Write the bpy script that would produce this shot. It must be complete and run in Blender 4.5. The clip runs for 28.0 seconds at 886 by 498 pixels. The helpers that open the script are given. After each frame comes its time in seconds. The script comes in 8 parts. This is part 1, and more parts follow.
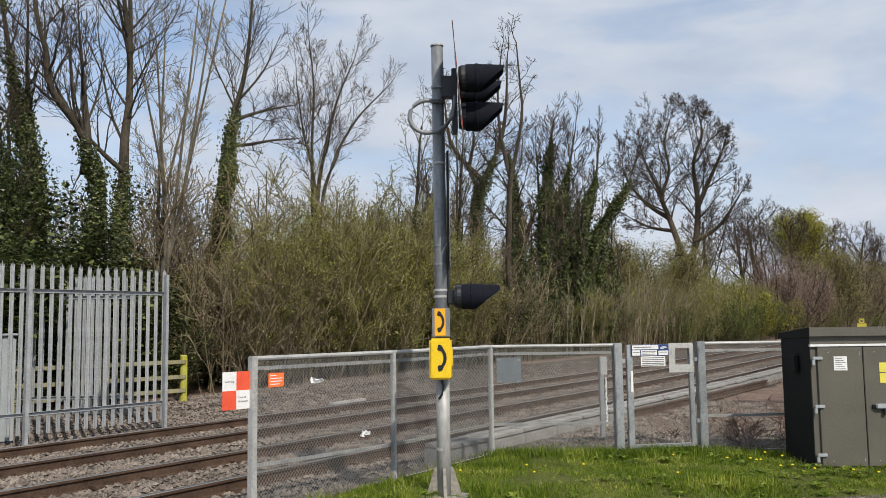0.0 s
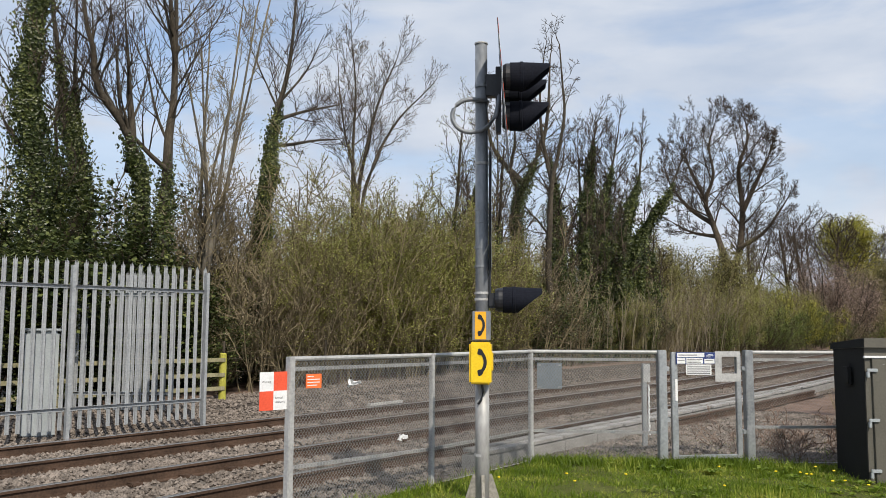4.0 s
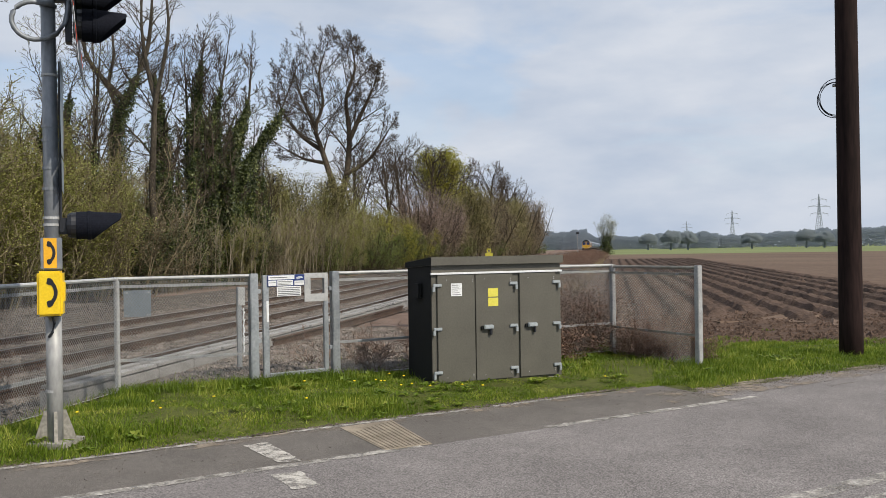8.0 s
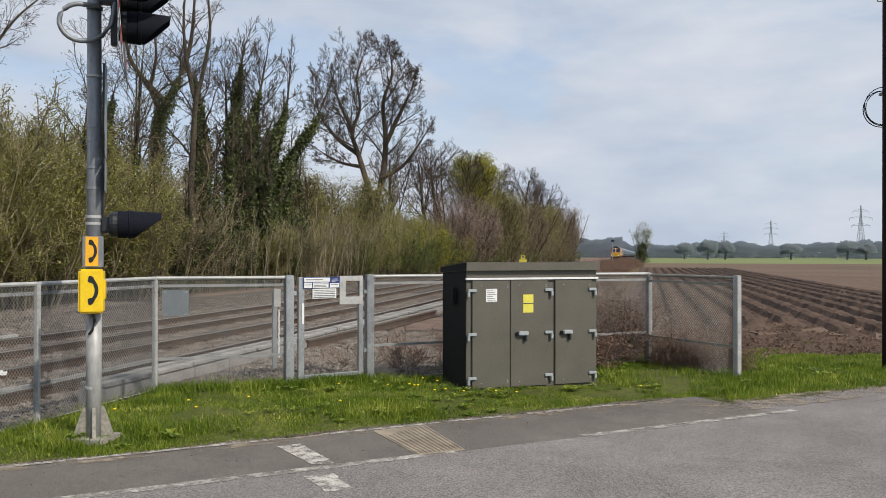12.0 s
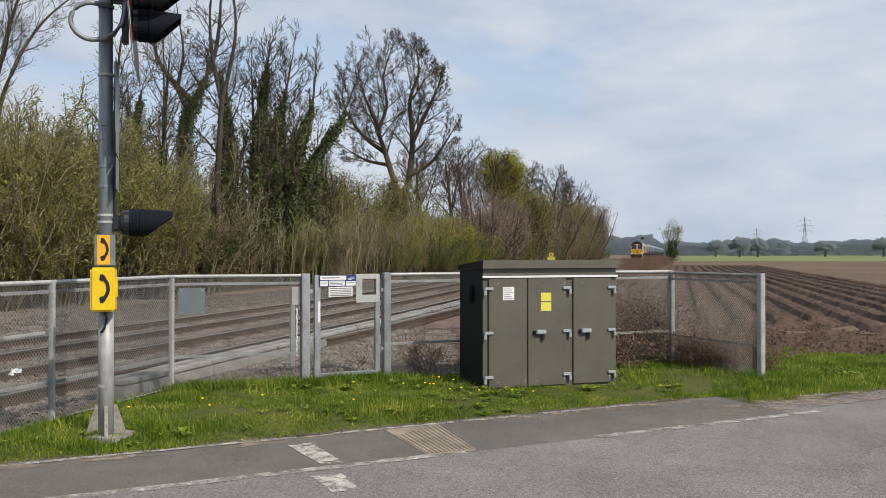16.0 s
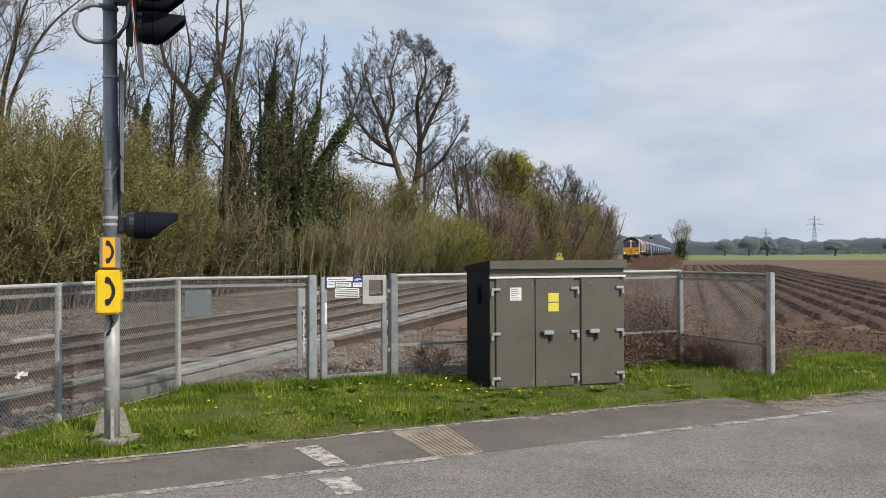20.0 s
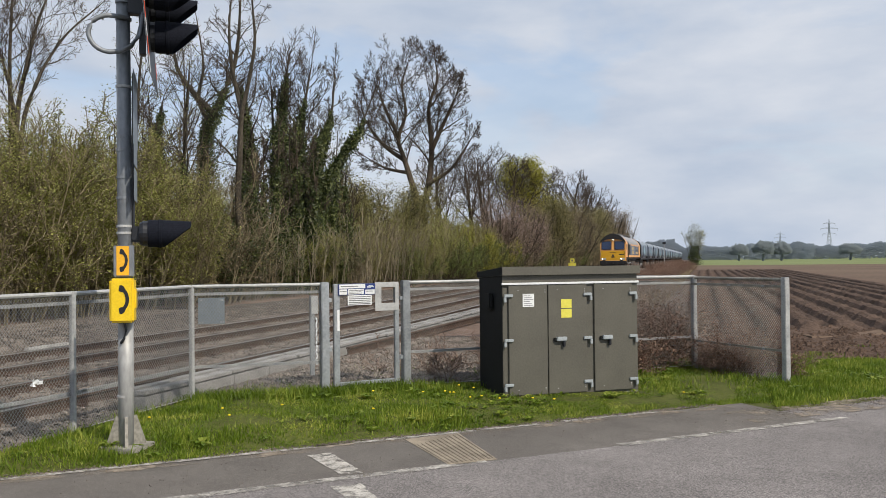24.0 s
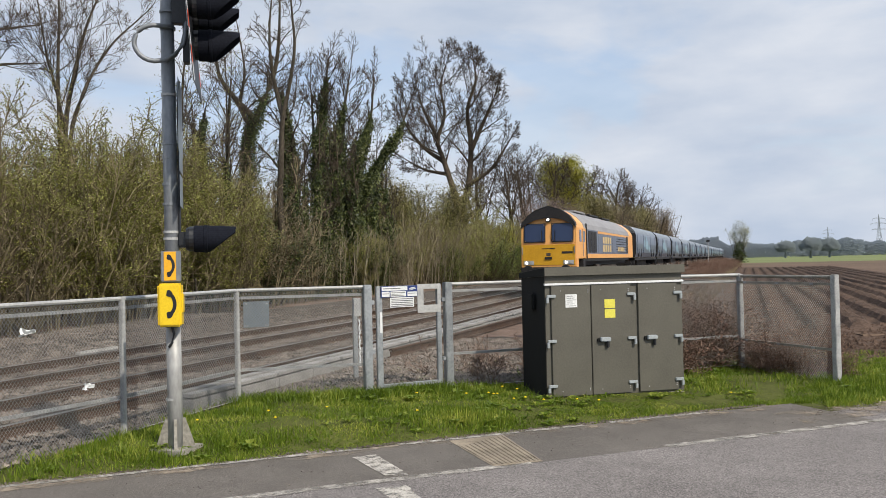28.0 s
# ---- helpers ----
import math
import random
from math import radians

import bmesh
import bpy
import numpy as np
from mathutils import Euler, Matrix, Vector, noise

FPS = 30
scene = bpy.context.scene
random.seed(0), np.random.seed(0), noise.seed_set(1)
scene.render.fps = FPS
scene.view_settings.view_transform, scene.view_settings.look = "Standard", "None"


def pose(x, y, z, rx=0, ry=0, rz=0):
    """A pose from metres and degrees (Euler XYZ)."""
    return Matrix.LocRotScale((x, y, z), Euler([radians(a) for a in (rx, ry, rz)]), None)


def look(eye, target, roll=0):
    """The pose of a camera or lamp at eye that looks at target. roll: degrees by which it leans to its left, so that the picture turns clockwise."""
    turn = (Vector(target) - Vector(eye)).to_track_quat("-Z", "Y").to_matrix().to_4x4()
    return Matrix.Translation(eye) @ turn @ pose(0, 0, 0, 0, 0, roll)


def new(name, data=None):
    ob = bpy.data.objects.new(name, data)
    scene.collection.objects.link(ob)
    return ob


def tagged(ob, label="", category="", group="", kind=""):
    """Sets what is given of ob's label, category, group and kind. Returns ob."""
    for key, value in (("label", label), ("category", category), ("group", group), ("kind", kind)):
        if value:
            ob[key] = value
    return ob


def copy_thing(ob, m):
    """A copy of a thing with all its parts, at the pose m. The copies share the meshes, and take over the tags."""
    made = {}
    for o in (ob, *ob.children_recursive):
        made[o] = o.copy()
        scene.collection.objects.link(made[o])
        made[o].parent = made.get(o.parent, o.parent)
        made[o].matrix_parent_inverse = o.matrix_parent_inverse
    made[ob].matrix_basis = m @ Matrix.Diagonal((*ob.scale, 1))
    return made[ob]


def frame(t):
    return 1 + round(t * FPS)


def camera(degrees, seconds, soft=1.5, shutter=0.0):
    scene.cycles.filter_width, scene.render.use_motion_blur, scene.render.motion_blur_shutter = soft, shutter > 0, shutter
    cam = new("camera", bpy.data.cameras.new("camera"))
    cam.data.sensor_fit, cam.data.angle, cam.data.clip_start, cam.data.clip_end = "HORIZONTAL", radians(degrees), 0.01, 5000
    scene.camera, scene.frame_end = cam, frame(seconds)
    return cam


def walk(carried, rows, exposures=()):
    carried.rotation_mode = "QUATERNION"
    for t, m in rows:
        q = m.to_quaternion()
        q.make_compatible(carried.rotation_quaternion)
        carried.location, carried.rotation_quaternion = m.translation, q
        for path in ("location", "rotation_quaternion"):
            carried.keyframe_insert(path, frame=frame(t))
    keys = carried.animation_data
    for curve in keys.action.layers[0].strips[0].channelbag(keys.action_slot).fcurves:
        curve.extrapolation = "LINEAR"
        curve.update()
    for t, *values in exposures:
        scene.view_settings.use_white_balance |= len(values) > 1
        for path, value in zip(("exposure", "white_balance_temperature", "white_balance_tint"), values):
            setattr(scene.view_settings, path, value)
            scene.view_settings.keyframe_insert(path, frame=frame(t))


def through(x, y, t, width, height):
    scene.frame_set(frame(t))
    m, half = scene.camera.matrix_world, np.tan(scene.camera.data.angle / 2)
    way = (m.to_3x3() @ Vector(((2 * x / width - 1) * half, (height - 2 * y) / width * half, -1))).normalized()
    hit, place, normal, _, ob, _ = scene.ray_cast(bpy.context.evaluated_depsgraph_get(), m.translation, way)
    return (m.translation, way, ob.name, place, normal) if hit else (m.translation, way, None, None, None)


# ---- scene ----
cam = camera(55.6, 28.0, 0.7)

PATH = [
    (0, (-0.038, -0.21, 1.67), (-1.168, 1.43, 1.85), -0.8),
    (0.5, (-0.104, -0.15, 1.686), (-1.238, 1.486, 1.875), -1.0),
    (1, (-0.13, -0.125, 1.688), (-1.281, 1.5, 1.877), -1.1),
    (1.5, (-0.137, -0.117, 1.687), (-1.304, 1.496, 1.872), -1.1),
    (2, (-0.17, -0.122, 1.672), (-1.346, 1.485, 1.857), -0.9),
    (2.5, (-0.156, -0.116, 1.677), (-1.344, 1.482, 1.863), -0.6),
    (4.5, (-0.138, -0.096, 1.677), (-1.339, 1.492, 1.863), 0.5),
    (5, (-0.066, -0.104, 1.66), (-1.065, 1.622, 1.81), -0.1),
    (5.5, (0.02, -0.077, 1.662), (-0.644, 1.808, 1.734), -0.3),
    (6, (0.06, -0.021, 1.644), (-0.377, 1.93, 1.648), -0.3),
    (6.5, (0.08, 0.013, 1.633), (-0.307, 1.975, 1.622), -0.5),
    (7, (0.102, -0.019, 1.658), (-0.275, 1.945, 1.642), -0.6),
    (7.5, (0.123, -0.037, 1.664), (-0.26, 1.926, 1.655), -1.0),
    (8, (0.126, -0.036, 1.673), (-0.272, 1.925, 1.675), -0.9),
    (8.5, (0.112, -0.033, 1.672), (-0.304, 1.923, 1.682), -0.7),
    (9, (0.108, -0.035, 1.675), (-0.325, 1.918, 1.686), -0.6),
    (9.5, (0.105, -0.028, 1.676), (-0.34, 1.922, 1.688), -0.6),
    (10, (0.101, -0.015, 1.678), (-0.36, 1.931, 1.692), -0.5),
    (10.5, (0.102, -0.01, 1.675), (-0.369, 1.934, 1.69), -0.0),
    (11, (0.097, -0.017, 1.68), (-0.372, 1.927, 1.69), -0.0),
    (11.5, (0.094, -0.014, 1.677), (-0.376, 1.93, 1.688), 0.0),
    (12, (0.097, -0.015, 1.669), (-0.379, 1.927, 1.684), 0.1),
    (12.5, (0.091, -0.01, 1.674), (-0.39, 1.931, 1.687), 0.2),
    (14.5, (0.243, 0.088, 1.664), (-0.283, 2.017, 1.679), 0.0),
    (15, (0.229, 0.084, 1.668), (-0.308, 2.01, 1.678), 0.1),
    (15.5, (0.228, 0.089, 1.67), (-0.315, 2.014, 1.679), 0.0),
    (16, (0.224, 0.111, 1.668), (-0.319, 2.036, 1.678), 0.0),
    (16.5, (0.219, 0.127, 1.664), (-0.324, 2.052, 1.676), -0.1),
    (17, (0.221, 0.131, 1.666), (-0.326, 2.055, 1.677), -0.1),
    (17.5, (0.223, 0.135, 1.669), (-0.327, 2.058, 1.679), -0.1),
    (18, (0.222, 0.139, 1.666), (-0.328, 2.062, 1.676), -0.2),
    (18.5, (0.224, 0.146, 1.669), (-0.329, 2.068, 1.68), -0.2),
    (19, (0.228, 0.155, 1.67), (-0.329, 2.076, 1.68), -0.2),
    (19.5, (0.23, 0.162, 1.669), (-0.331, 2.082, 1.678), -0.3),
    (20, (0.231, 0.159, 1.667), (-0.331, 2.079, 1.679), -0.3),
    (20.5, (0.233, 0.156, 1.666), (-0.33, 2.075, 1.679), -0.3),
    (21, (0.229, 0.159, 1.674), (-0.336, 2.077, 1.687), -0.3),
    (21.5, (0.236, 0.163, 1.666), (-0.33, 2.081, 1.682), -0.4),
    (23.5, (0.238, 0.158, 1.671), (-0.342, 2.072, 1.698), -0.5),
    (24, (0.232, 0.164, 1.672), (-0.358, 2.075, 1.699), -0.6),
    (24.5, (0.234, 0.16, 1.674), (-0.364, 2.068, 1.704), -0.7),
    (25, (0.237, 0.152, 1.673), (-0.364, 2.059, 1.704), -0.7),
    (25.5, (0.232, 0.15, 1.681), (-0.377, 2.055, 1.712), -0.9),
    (26, (0.219, 0.157, 1.672), (-0.402, 2.058, 1.704), -1.0),
    (26.5, (0.217, 0.163, 1.671), (-0.417, 2.06, 1.703), -1.1),
    (27, (0.22, 0.164, 1.669), (-0.428, 2.055, 1.701), -1.1),
    (27.5, (0.22, 0.161, 1.672), (-0.444, 2.048, 1.705), -1.2),
    (28, (0.22, 0.159, 1.678), (-0.461, 2.039, 1.709), -1.3),
]
walk(cam, [(t, look(e, g, r)) for t, e, g, r in PATH], ((0.0, 0.0), (1.0, 0.12), (2.5, 0.11), (5.0, 0.05), (6.5, -0.02), (26.5, -0.02), (28.0, 0.06)))

# ---- light ----
SUN_AZ, SUN_EL = 118.0, 44.0          # compass degrees clockwise from +y, degrees up
world = bpy.data.worlds.new("world")
scene.world = world
world.use_nodes = True
wn, wl = world.node_tree.nodes, world.node_tree.links
wn.clear()
w_out = wn.new("ShaderNodeOutputWorld")
w_bg = wn.new("ShaderNodeBackground")
w_sky = wn.new("ShaderNodeTexSky")
w_sky.sky_type = "NISHITA"
w_sky.sun_disc = False
w_sky.sun_elevation, w_sky.sun_rotation = radians(SUN_EL), radians(SUN_AZ)
w_sky.air_density, w_sky.dust_density, w_sky.ozone_density = 1.0, 1.0, 1.5
w_co = wn.new("ShaderNodeTexCoord")
w_map = wn.new("ShaderNodeMapping")
w_map.inputs["Scale"].default_value = (1.5, 1.0, 4.2)
w_map.inputs["Rotation"].default_value = (0.0, radians(9), 0.3)
w_no = wn.new("ShaderNodeTexNoise")
w_no.inputs["Scale"].default_value, w_no.inputs["Detail"].default_value = 2.1, 7.0
w_no.inputs["Roughness"].default_value, w_no.inputs["Distortion"].default_value = 0.52, 0.35
w_rp = wn.new("ShaderNodeValToRGB")
w_rp.color_ramp.elements[0].position, w_rp.color_ramp.elements[1].position = 0.30, 0.52
w_rp.color_ramp.elements[0].color = (0.14, 0.14, 0.14, 1)
w_n2 = wn.new("ShaderNodeTexNoise")
w_n2.inputs["Scale"].default_value, w_n2.inputs["Detail"].default_value = 4.6, 6.0
w_cl = wn.new("ShaderNodeValToRGB")
w_cl.color_ramp.elements[0].position, w_cl.color_ramp.elements[1].position = 0.3, 0.72
w_cl.color_ramp.elements[0].color, w_cl.color_ramp.elements[1].color = (4.8, 5.55, 6.8, 1), (6.7, 7.1, 7.85, 1)
w_mx = wn.new("ShaderNodeMix")
w_mx.data_type = "RGBA"
wl.new(w_co.outputs["Generated"], w_map.inputs["Vector"])
wl.new(w_map.outputs["Vector"], w_no.inputs["Vector"])
wl.new(w_map.outputs["Vector"], w_n2.inputs["Vector"])
wl.new(w_no.outputs["Fac"], w_rp.inputs["Fac"])
wl.new(w_n2.outputs["Fac"], w_cl.inputs["Fac"])
w_sep = wn.new("ShaderNodeSeparateXYZ")
w_low = wn.new("ShaderNodeMapRange")
w_low.inputs["From Min"].default_value, w_low.inputs["From Max"].default_value = 0.40, 0.06
w_max = wn.new("ShaderNodeMath")
w_max.operation = "MAXIMUM"
wl.new(w_co.outputs["Generated"], w_sep.inputs["Vector"])
wl.new(w_sep.outputs["Z"], w_low.inputs["Value"])
wl.new(w_rp.outputs["Color"], w_max.inputs[0])
wl.new(w_low.outputs["Result"], w_max.inputs[1])
wl.new(w_max.outputs["Value"], w_mx.inputs["Factor"])
w_lit = wn.new("ShaderNodeVectorMath")
w_lit.operation = "SCALE"
w_lit.inputs["Scale"].default_value = 1.55
wl.new(w_sky.outputs["Color"], w_lit.inputs[0])
wl.new(w_lit.outputs["Vector"], w_mx.inputs["A"])
wl.new(w_cl.outputs["Color"], w_mx.inputs["B"])
wl.new(w_mx.outputs["Result"], w_bg.inputs["Color"])
w_bg.inputs["Strength"].default_value = 0.102
wl.new(w_bg.outputs["Background"], w_out.inputs["Surface"])

sun = new("sun", bpy.data.lights.new("sun", "SUN"))
sun.data.energy, sun.data.angle, sun.data.color = 4.2, radians(0.8), (1.0, 0.92, 0.79)
_az, _el = radians(SUN_AZ), radians(SUN_EL)
sun.matrix_world = look((30, -20, 40), Vector((30, -20, 40)) - Vector((math.sin(_az) * math.cos(_el), math.cos(_az) * math.cos(_el), math.sin(_el))))


# ---- materials ----
def material(name, rough=0.6, metal=0.0):
    m = bpy.data.materials.new(name)
    m.use_nodes = True
    b = m.node_tree.nodes["Principled BSDF"]
    b.inputs["Roughness"].default_value, b.inputs["Metallic"].default_value = rough, metal
    b.inputs["Specular IOR Level"].default_value = 0.12 if rough >= 0.85 else (0.3 if rough >= 0.6 else 0.5)
    return m, m.node_tree.nodes, m.node_tree.links, b


def ramp(n, stops):
    r = n.new("ShaderNodeValToRGB")
    while len(r.color_ramp.elements) < len(stops):
        r.color_ramp.elements.new(0.5)
    for e, (p, c) in zip(r.color_ramp.elements, stops):
        e.position, e.color = p, (*c, 1)
    return r


def grainy(name, dark, light, scale=8.0, fine=60.0, rough=0.7, metal=0.0, bump=0.2, stretch=(1, 1, 1), dist=0.01, world_space=False, varied=0.0, mid=None, grain=0.5, span=(0.34, 0.66)):
    """A surface with slow stains and fine grain; varied: brightness spread from piece to piece."""
    m, n, l, b = material(name, rough, metal)
    co = n.new("ShaderNodeTexCoord")
    mp = n.new("ShaderNodeMapping")
    mp.inputs["Scale"].default_value = stretch
    if world_space:
        geo = n.new("ShaderNodeNewGeometry")
        l.new(geo.outputs["Position"], mp.inputs["Vector"])
    else:
        l.new(co.outputs["Object"], mp.inputs["Vector"])
    a = n.new("ShaderNodeTexNoise")
    a.inputs["Scale"].default_value, a.inputs["Detail"].default_value = scale, 5.0
    f = n.new("ShaderNodeTexNoise")
    f.inputs["Scale"].default_value, f.inputs["Detail"].default_value = fine, 4.0
    l.new(mp.outputs["Vector"], a.inputs["Vector"])
    l.new(mp.outputs["Vector"], f.inputs["Vector"])
    mix = n.new("ShaderNodeMath")
    mix.operation = "MULTIPLY_ADD"
    mix.inputs[1].default_value = 1 - grain
    half = n.new("ShaderNodeMath")
    half.operation = "MULTIPLY"
    half.inputs[1].default_value = grain
    l.new(f.outputs["Fac"], half.inputs[0])
    l.new(a.outputs["Fac"], mix.inputs[0])
    l.new(half.outputs[0], mix.inputs[2])
    r = ramp(n, [(span[0], dark), ((span[0] + span[1]) / 2, mid), (span[1], light)] if mid else [(span[0], dark), (span[1], light)])
    l.new(mix.outputs[0], r.inputs["Fac"])
    col = r.outputs["Color"]
    if varied:
        geo = n.new("ShaderNodeNewGeometry")
        inf = n.new("ShaderNodeObjectInfo")
        add = n.new("ShaderNodeMath")
        add.operation = "ADD"
        l.new(geo.outputs["Random Per Island"], add.inputs[0])
        l.new(inf.outputs["Random"], add.inputs[1])
        mr = n.new("ShaderNodeMapRange")
        mr.inputs["From Max"].default_value = 2.0
        mr.inputs["To Min"].default_value, mr.inputs["To Max"].default_value = 1 - varied, 1 + varied
        l.new(add.outputs[0], mr.inputs["Value"])
        hs = n.new("ShaderNodeHueSaturation")
        l.new(mr.outputs["Result"], hs.inputs["Value"])
        l.new(col, hs.inputs["Color"])
        col = hs.outputs["Color"]
    l.new(col, b.inputs["Base Color"])
    if bump:
        bp = n.new("ShaderNodeBump")
        bp.inputs["Strength"].default_value, bp.inputs["Distance"].default_value = bump, dist
        l.new(mix.outputs[0], bp.inputs["Height"])
        l.new(bp.outputs["Normal"], b.inputs["Normal"])
    return m


def leafy(name, dark, mid, light, rough=0.5, through=0.25, patch=0.0, scale=1.4):
    """Leaves: each with its own tint, letting some light through."""
    m, n, l, b = material(name, rough)
    b.inputs["Specular IOR Level"].default_value = 0.25
    geo = n.new("ShaderNodeNewGeometry")
    r = ramp(n, [(0.0, dark), (0.55, mid), (1.0, light)])
    fac = geo.outputs["Random Per Island"]
    if patch:
        no = n.new("ShaderNodeTexNoise")
        no.inputs["Scale"].default_value, no.inputs["Detail"].default_value = scale, 3.0
        l.new(geo.outputs["Position"], no.inputs["Vector"])
        mr = n.new("ShaderNodeMapRange")
        mr.inputs["From Min"].default_value, mr.inputs["From Max"].default_value = 0.3, 0.7
        l.new(no.outputs["Fac"], mr.inputs["Value"])
        bl = n.new("ShaderNodeMix")
        bl.inputs["Factor"].default_value = patch
        l.new(fac, bl.inputs["A"])
        l.new(mr.outputs["Result"], bl.inputs["B"])
        fac = bl.outputs["Result"]
    l.new(fac, r.inputs["Fac"])
    l.new(r.outputs["Color"], b.inputs["Base Color"])
    t = n.new("ShaderNodeBsdfTranslucent")
    l.new(r.outputs["Color"], t.inputs["Color"])
    mx = n.new("ShaderNodeMixShader")
    mx.inputs["Fac"].default_value = through
    out = n["Material Output"]
    l.new(b.outputs["BSDF"], mx.inputs[1])
    l.new(t.outputs["BSDF"], mx.inputs[2])
    l.new(mx.outputs["Shader"], out.inputs["Surface"])
    return m


def chipped(name, binder, dark, light, scale, worn, rough=0.9, relief=0.5):
    """Asphalt: stone chips of many greys set in a dark binder, with worn and stained stretches."""
    m, n, l, b = material(name, rough)
    geo = n.new("ShaderNodeNewGeometry")
    vo = n.new("ShaderNodeTexVoronoi")
    vo.inputs["Scale"].default_value = scale
    l.new(geo.outputs["Position"], vo.inputs["Vector"])
    bw = n.new("ShaderNodeRGBToBW")
    l.new(vo.outputs["Color"], bw.inputs["Color"])
    chips = ramp(n, [(0.15, dark), (0.5, tuple((p + q) / 2 for p, q in zip(dark, light))), (0.85, light)])
    l.new(bw.outputs["Val"], chips.inputs["Fac"])
    edge = n.new("ShaderNodeMapRange")
    edge.inputs["From Min"].default_value, edge.inputs["From Max"].default_value = 0.35, 0.75
    l.new(vo.outputs["Distance"], edge.inputs["Value"])
    mx = n.new("ShaderNodeMix")
    mx.data_type = "RGBA"
    l.new(edge.outputs["Result"], mx.inputs["Factor"])
    l.new(chips.outputs["Color"], mx.inputs["A"])
    mx.inputs["B"].default_value = (*binder, 1)
    no = n.new("ShaderNodeTexNoise")
    no.inputs["Scale"].default_value, no.inputs["Detail"].default_value = 0.9, 8.0
    no.inputs["Roughness"].default_value = 0.7
    l.new(geo.outputs["Position"], no.inputs["Vector"])
    mr = n.new("ShaderNodeMapRange")
    mr.inputs["From Min"].default_value, mr.inputs["From Max"].default_value = 0.3, 0.7
    mr.inputs["To Min"].default_value, mr.inputs["To Max"].default_value = 1 - worn, 1 + worn
    l.new(no.outputs["Fac"], mr.inputs["Value"])
    hs = n.new("ShaderNodeHueSaturation")
    l.new(mr.outputs["Result"], hs.inputs["Value"])
    l.new(mx.outputs["Result"], hs.inputs["Color"])
    l.new(hs.outputs["Color"], b.inputs["Base Color"])
    bp = n.new("ShaderNodeBump")
    bp.inputs["Strength"].default_value, bp.inputs["Distance"].default_value = relief, 0.008
    bp.invert = True
    l.new(vo.outputs["Distance"], bp.inputs["Height"])
    l.new(bp.outputs["Normal"], b.inputs["Normal"])
    return m


M_ASPHALT = chipped("asphalt", (0.118, 0.109, 0.106), (0.190, 0.174, 0.168), (0.325, 0.299, 0.290), 92, 0.22, 0.9, 0.45)
M_FOOTWAY = chipped("footway_asphalt", (0.098, 0.088, 0.080), (0.118, 0.107, 0.097), (0.21, 0.192, 0.176), 110, 0.2, 0.92, 0.3)
M_PAINT = grainy("worn_road_paint", (0.16, 0.15, 0.138), (0.54, 0.51, 0.465), 7, 80, 0.9, 0, 0.3, (1, 1, 1), 0.003, True, grain=0.6, span=(0.34, 0.58))
M_OLDPAINT = grainy("faded_road_paint", (0.17, 0.16, 0.146), (0.52, 0.49, 0.45), 4, 60, 0.9, 0, 0.3, (1, 1, 1), 0.003, True, grain=0.55, span=(0.36, 0.60))
def worn_through(m, scale, lo, hi):
    """Lets the road show where the paint has worn off."""
    n, l = m.node_tree.nodes, m.node_tree.links
    geo, no, mr = n.new("ShaderNodeNewGeometry"), n.new("ShaderNodeTexNoise"), n.new("ShaderNodeMapRange")
    no.inputs["Scale"].default_value, no.inputs["Detail"].default_value, no.inputs["Roughness"].default_value = scale, 8.0, 0.72
    mr.inputs["From Min"].default_value, mr.inputs["From Max"].default_value = lo, hi
    l.new(geo.outputs["Position"], no.inputs["Vector"])
    l.new(no.outputs["Fac"], mr.inputs["Value"])
    l.new(mr.outputs["Result"], n["Principled BSDF"].inputs["Alpha"])


worn_through(M_PAINT, 9.0, 0.35, 0.52)
worn_through(M_OLDPAINT, 7.0, 0.36, 0.62)
M_TACTILE = grainy("buff_paving", (0.16, 0.135, 0.105), (0.36, 0.305, 0.235), 4, 70, 0.9, 0, 0.3, (1, 1, 1), 0.004, True)
M_GROUND = grainy("turf_soil", (0.036, 0.044, 0.012), (0.115, 0.125, 0.034), 2.0, 25, 0.95, 0, 0.6, (1, 1, 1), 0.03, True)
M_SOIL = grainy("ploughed_soil", (0.036, 0.024, 0.018), (0.135, 0.091, 0.068), 0.9, 14, 0.95, 0, 1.0, (1, 1, 1), 0.08, True)
M_FIELD = grainy("far_field", (0.10, 0.068, 0.050), (0.17, 0.122, 0.090), 0.05, 2.0, 0.95, 0, 0.5, (1, 1, 1), 0.05, True)
M_CROP = grainy("young_crop", (0.135, 0.165, 0.065), (0.20, 0.225, 0.10), 0.02, 0.8, 0.9, 0, 0.2, (1, 1, 1), 0.05, True)
M_BALLASTBED = grainy("ballast_bed", (0.036, 0.030, 0.026), (0.135, 0.115, 0.10), 1.4, 28, 0.95, 0, 1.0, (1, 1, 1), 0.05, True)
M_STONE = grainy("ballast_stone", (0.052, 0.042, 0.035), (0.275, 0.235, 0.204), 3, 40, 0.9, 0, 0.3, (1, 1, 1), 0.01, True, 0.6)
M_RAIL = grainy("rusty_rail", (0.042, 0.027, 0.019), (0.13, 0.082, 0.058), 3, 40, 0.75, 0.3, 0.3, (1, 1, 1), 0.004, True)
M_RAILTOP = grainy("polished_rail", (0.30, 0.28, 0.26), (0.5, 0.48, 0.46), 3, 40, 0.32, 0.9, 0.05, (1, 0.05, 1), 0.002, True)
M_SLEEPER = grainy("sleeper_concrete", (0.095, 0.08, 0.068), (0.22, 0.195, 0.17), 4, 40, 0.9, 0, 0.3, varied=0.25)
